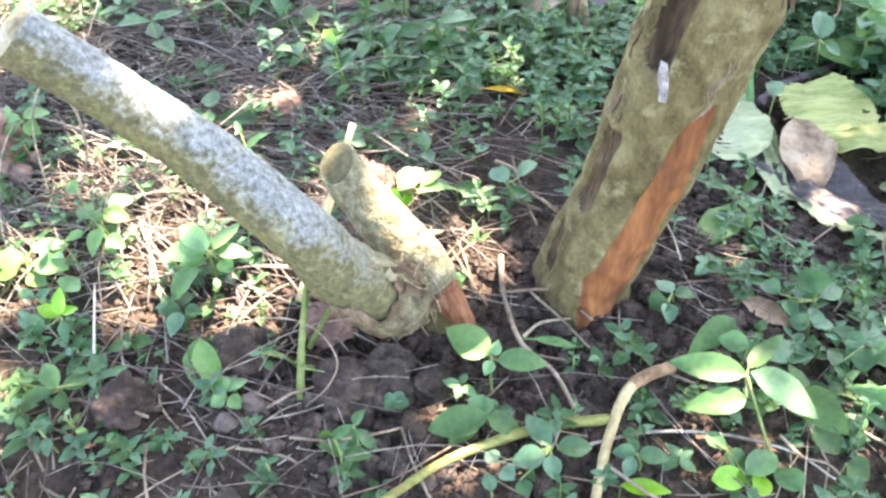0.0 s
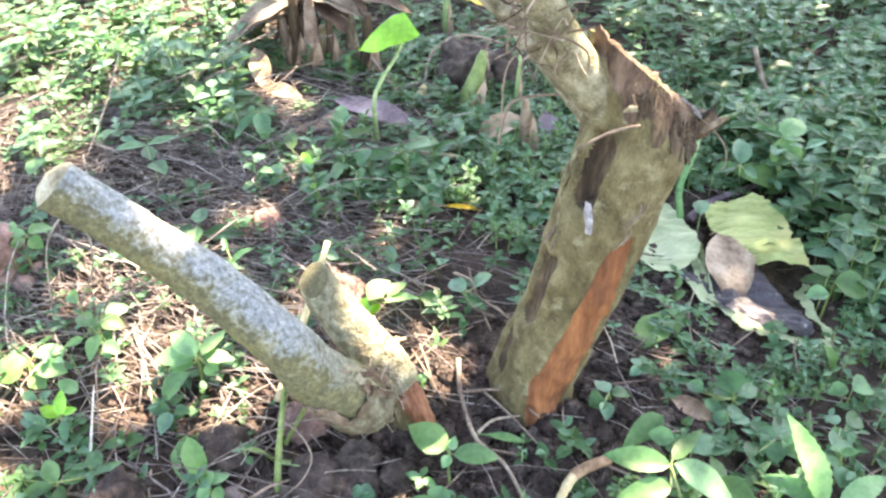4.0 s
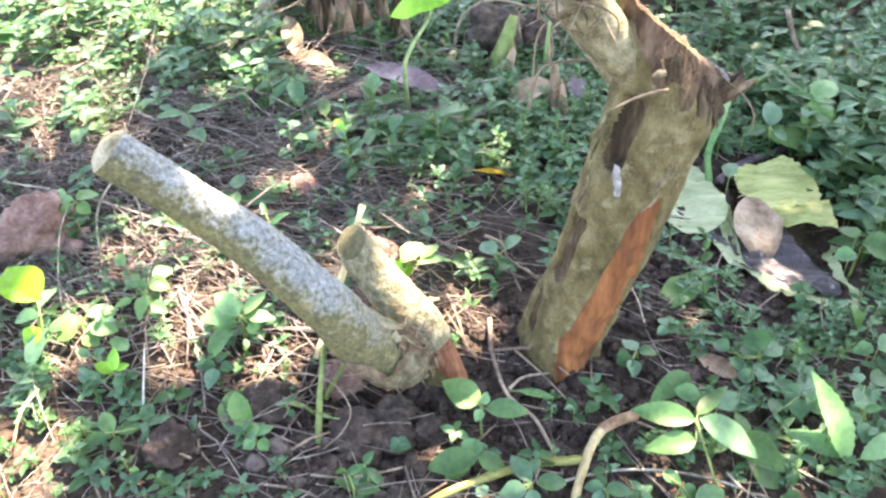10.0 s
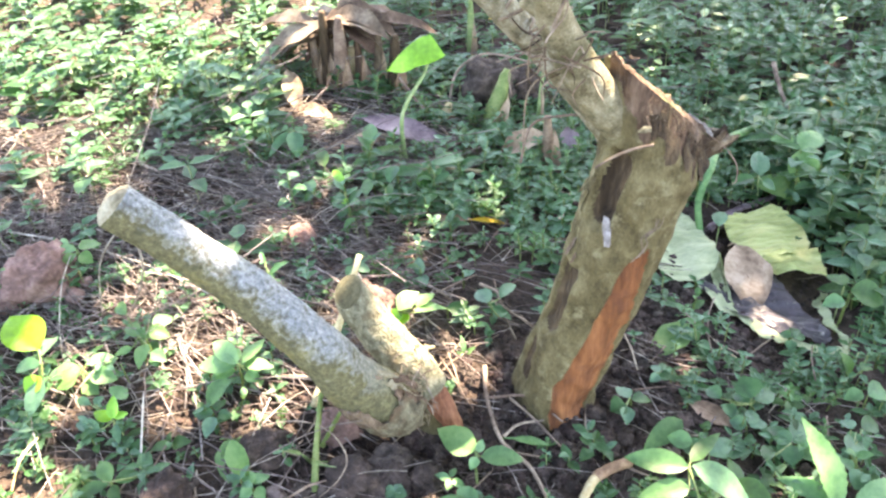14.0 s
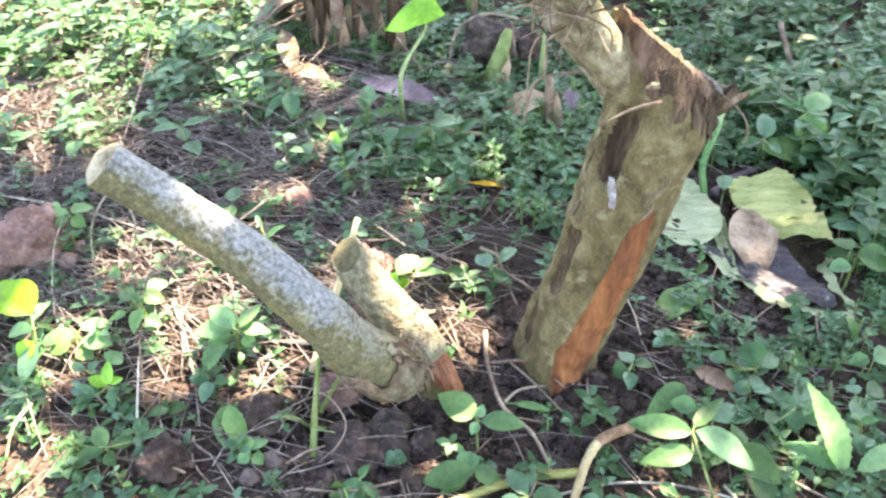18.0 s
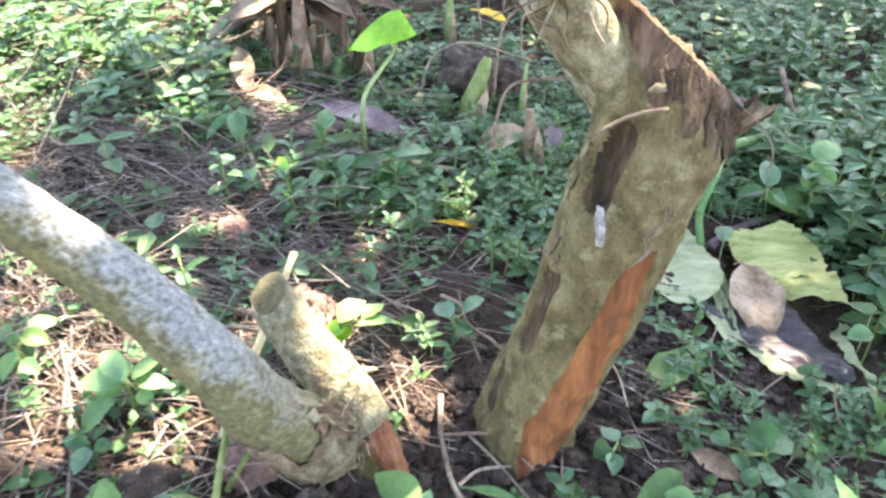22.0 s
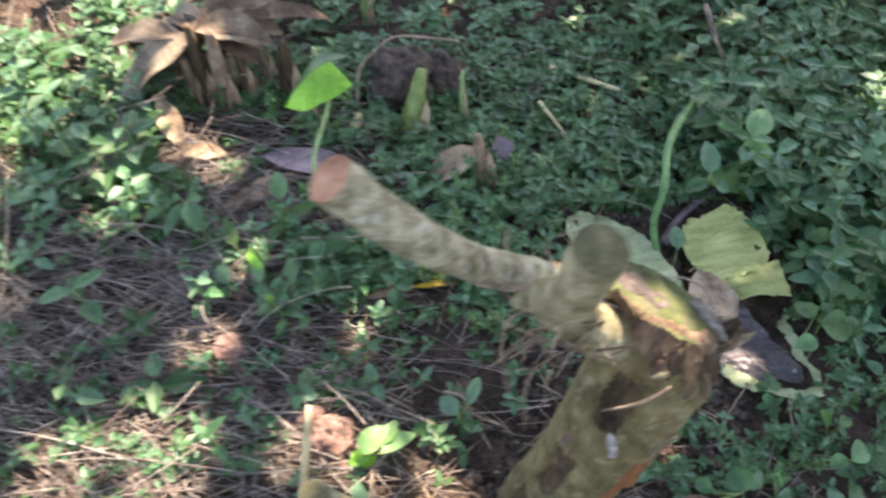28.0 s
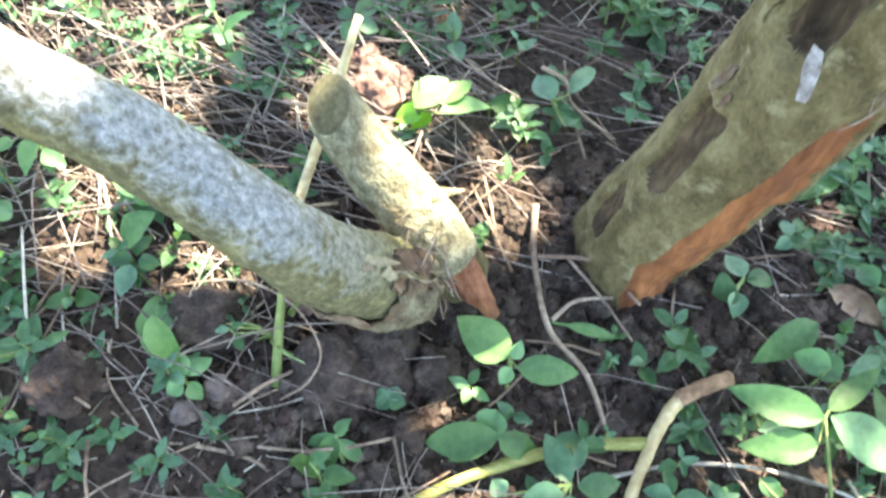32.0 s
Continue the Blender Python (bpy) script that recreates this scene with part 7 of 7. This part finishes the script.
clod("dark clod below the stump", -0.165, -0.085, 0.022, CLOD, 11)
clod("dark clod under the limb", -0.240, -0.085, 0.020, CLOD, 12)
clod("pinkish lump of soil in straw", -0.36, 0.30, 0.022, RED_SOIL, 13)
# bare soil below the limb: stones, clods, twigs and single plants
clod("large purplish clod below the limb", -0.244, -0.105, 0.030, CLOD, 21)
clod("dark angular clod below the stump", -0.206, -0.072, 0.027, CLOD, 22)
clod("crumbly clod beside a dull leaf", -0.342, -0.073, 0.026, CLOD, 23)
clod("crumbly clod at the edge of the dry stems", -0.430, -0.135, 0.024, CLOD, 24)
clod("reddish crumbs beside the yellow-tipped weed", -0.178, -0.142, 0.015, SOIL, 25)
for x, y, r, seed in ((-0.322, -0.126, 0.0115, 31), (-0.341, -0.146, 0.010, 32)):
    pebble = thing("pebble", "rounded pale brown pebble lying on dark soil", "pebble", "", pose(x, y, ground_z(x, y)))
    part("stone", mesh_of("stone", *clod_shape(0, 0, r * 0.7, r, seed, 16), PEBBLE), pebble)
stick("fallen_twig", "grey forked twig lying on dark soil", "twig", [(-0.397, -0.151, 0.055, 0.0011), (-0.361, -0.167, 0.055, 0.0014), (-0.331, -0.168, 0.050, 0.0017), (-0.286, -0.173, 0.048, 0.0015), (-0.252, -0.193, 0.045, 0.0012)], TWIG,
      [(-0.408, -0.102, 0.075, 0.0009), (-0.403, -0.130, 0.066, 0.0010), (-0.374, -0.159, 0.052, 0.0011)], [(-0.352, -0.168, 0.052, 0.0010), (-0.345, -0.185, 0.050, 0.0008)])
stick("fallen_twig", "thin crossed dry twig on dark soil", "twig", [(-0.320, -0.115, 0.055, 0.0010), (-0.277, -0.143, 0.048, 0.0011), (-0.240, -0.166, 0.044, 0.0008)], STRAW, [(-0.266, -0.148, 0.056, 0.0009), (-0.280, -0.159, 0.050, 0.0008), (-0.296, -0.171, 0.046, 0.0007)])
stick("fallen_twig", "short pale straw standing in the soil", "twig", [(-0.218, -0.175, 0.04, 0.0011), (-0.205, -0.163, 0.058, 0.0009)], STRAW)
broad_plant("broad_weed", "small weed with hanging dark leaves", "weed", (-0.222, -0.168), (-0.226, -0.152, 0.064), [
    (-0.226, -0.152, 0.064, -0.239, -0.176, 0.036, 0.017, LEAF), (-0.226, -0.152, 0.064, -0.252, -0.160, 0.040, 0.015, BLUE_LEAF),
    (-0.226, -0.152, 0.064, -0.216, -0.142, 0.072, 0.011, LEAF), (-0.224, -0.154, 0.060, -0.206, -0.166, 0.042, 0.012, LEAF)])
broad_plant("broad_weed", "low seedling with small round leaves", "weed", (-0.196, -0.116), (-0.195, -0.117, 0.046), [
    (-0.195, -0.117, 0.046, -0.208, -0.114, 0.046, 0.013, BLUE_LEAF), (-0.195, -0.117, 0.046, -0.204, -0.125, 0.044, 0.012, BLUE_LEAF),
    (-0.195, -0.117, 0.046, -0.187, -0.108, 0.047, 0.011, BLUE_LEAF), (-0.195, -0.117, 0.046, -0.182, -0.120, 0.044, 0.014, BLUE_LEAF)])
fallen_leaf("fallen_leaf", "dull green limp leaf hanging to the soil", (-0.383, -0.060, 0.072), (-0.375, -0.108, 0.045), 0.028, PALE_LEAF, 0.3)
for i in range(7):
    w = -1.2 + 0.4 * i
    stick("grass_blade", "narrow green grass blade by the stalk", "grass", [(-0.292, -0.076, 0.045, 0.0012), (-0.292 + 0.014 * math.sin(w), -0.076 - 0.003 * i, 0.068, 0.0011), (-0.292 + 0.040 * math.sin(w), -0.082 - 0.004 * i, 0.074 + 0.012 * math.cos(w), 0.0004)], STEM)
# the pale stick behind the stub, and vines round the branches
stick("pale_stick", "pale barkless stick leaning behind the stub", "stick", [(-0.296, -0.012, 0.066, 0.0038), (-0.282, 0.039, 0.088, 0.0042), (-0.265, 0.103, 0.116, 0.0044), (-0.249, 0.168, 0.145, 0.0036)], PALE_STALK)
for rows in ([(-0.059, 0.071, 0.511, 0.0017), (-0.052, 0.050, 0.510, 0.0017), (-0.062, 0.050, 0.493, 0.0017), (-0.012, -0.001, 0.534, 0.0017), (-0.015, -0.005, 0.521, 0.0017), (-0.022, -0.002, 0.502, 0.0017)],
             [(-0.031, 0.095, 0.486, 0.0013), (-0.036, 0.080, 0.482, 0.0013), (-0.032, 0.060, 0.487, 0.0013), (-0.035, 0.054, 0.478, 0.0013), (-0.004, 0.016, 0.513, 0.0013)],
             [(-0.000, 0.108, 0.446, 0.0008), (0.002, 0.084, 0.443, 0.0008), (0.002, 0.072, 0.440, 0.0008), (-0.001, 0.067, 0.429, 0.0008)],
             [(-0.010, 0.003, 0.527, 0.0009), (-0.009, 0.002, 0.519, 0.0009), (-0.014, -0.002, 0.510, 0.0009), (-0.025, -0.009, 0.500, 0.0009), (-0.028, -0.017, 0.498, 0.0009)],
             [(0.068, -0.006, 0.392, 0.0013), (0.052, -0.012, 0.393, 0.0014), (0.036, -0.012, 0.387, 0.0013), (0.018, -0.004, 0.370, 0.0011)],
             [(0.022, 0.102, 0.366, 0.0013), (0.003, 0.101, 0.367, 0.0013), (-0.019, 0.099, 0.366, 0.0013), (-0.031, 0.096, 0.362, 0.0013), (-0.038, 0.090, 0.352, 0.0013), (-0.045, 0.076, 0.329, 0.0013)],
             [(0.068, 0.099, 0.402, 0.0008), (0.082, 0.100, 0.387, 0.0008), (0.106, 0.103, 0.370, 0.0008), (0.128, 0.107, 0.355, 0.0008), (0.147, 0.096, 0.343, 0.0008), (0.151, 0.064, 0.335, 0.0008)],
             [(0.127, 0.032, 0.377, 0.0006), (0.144, 0.026, 0.363, 0.0006), (0.153, 0.018, 0.350, 0.0006), (0.152, 0.009, 0.339, 0.0006), (0.147, 0.004, 0.338, 0.0006)]):
    v, f = tube(rows, 30, 7, 0.1, 90)
    part("vine", mesh_of("vine", v, f, TWIG), stump, "thin dry vine")
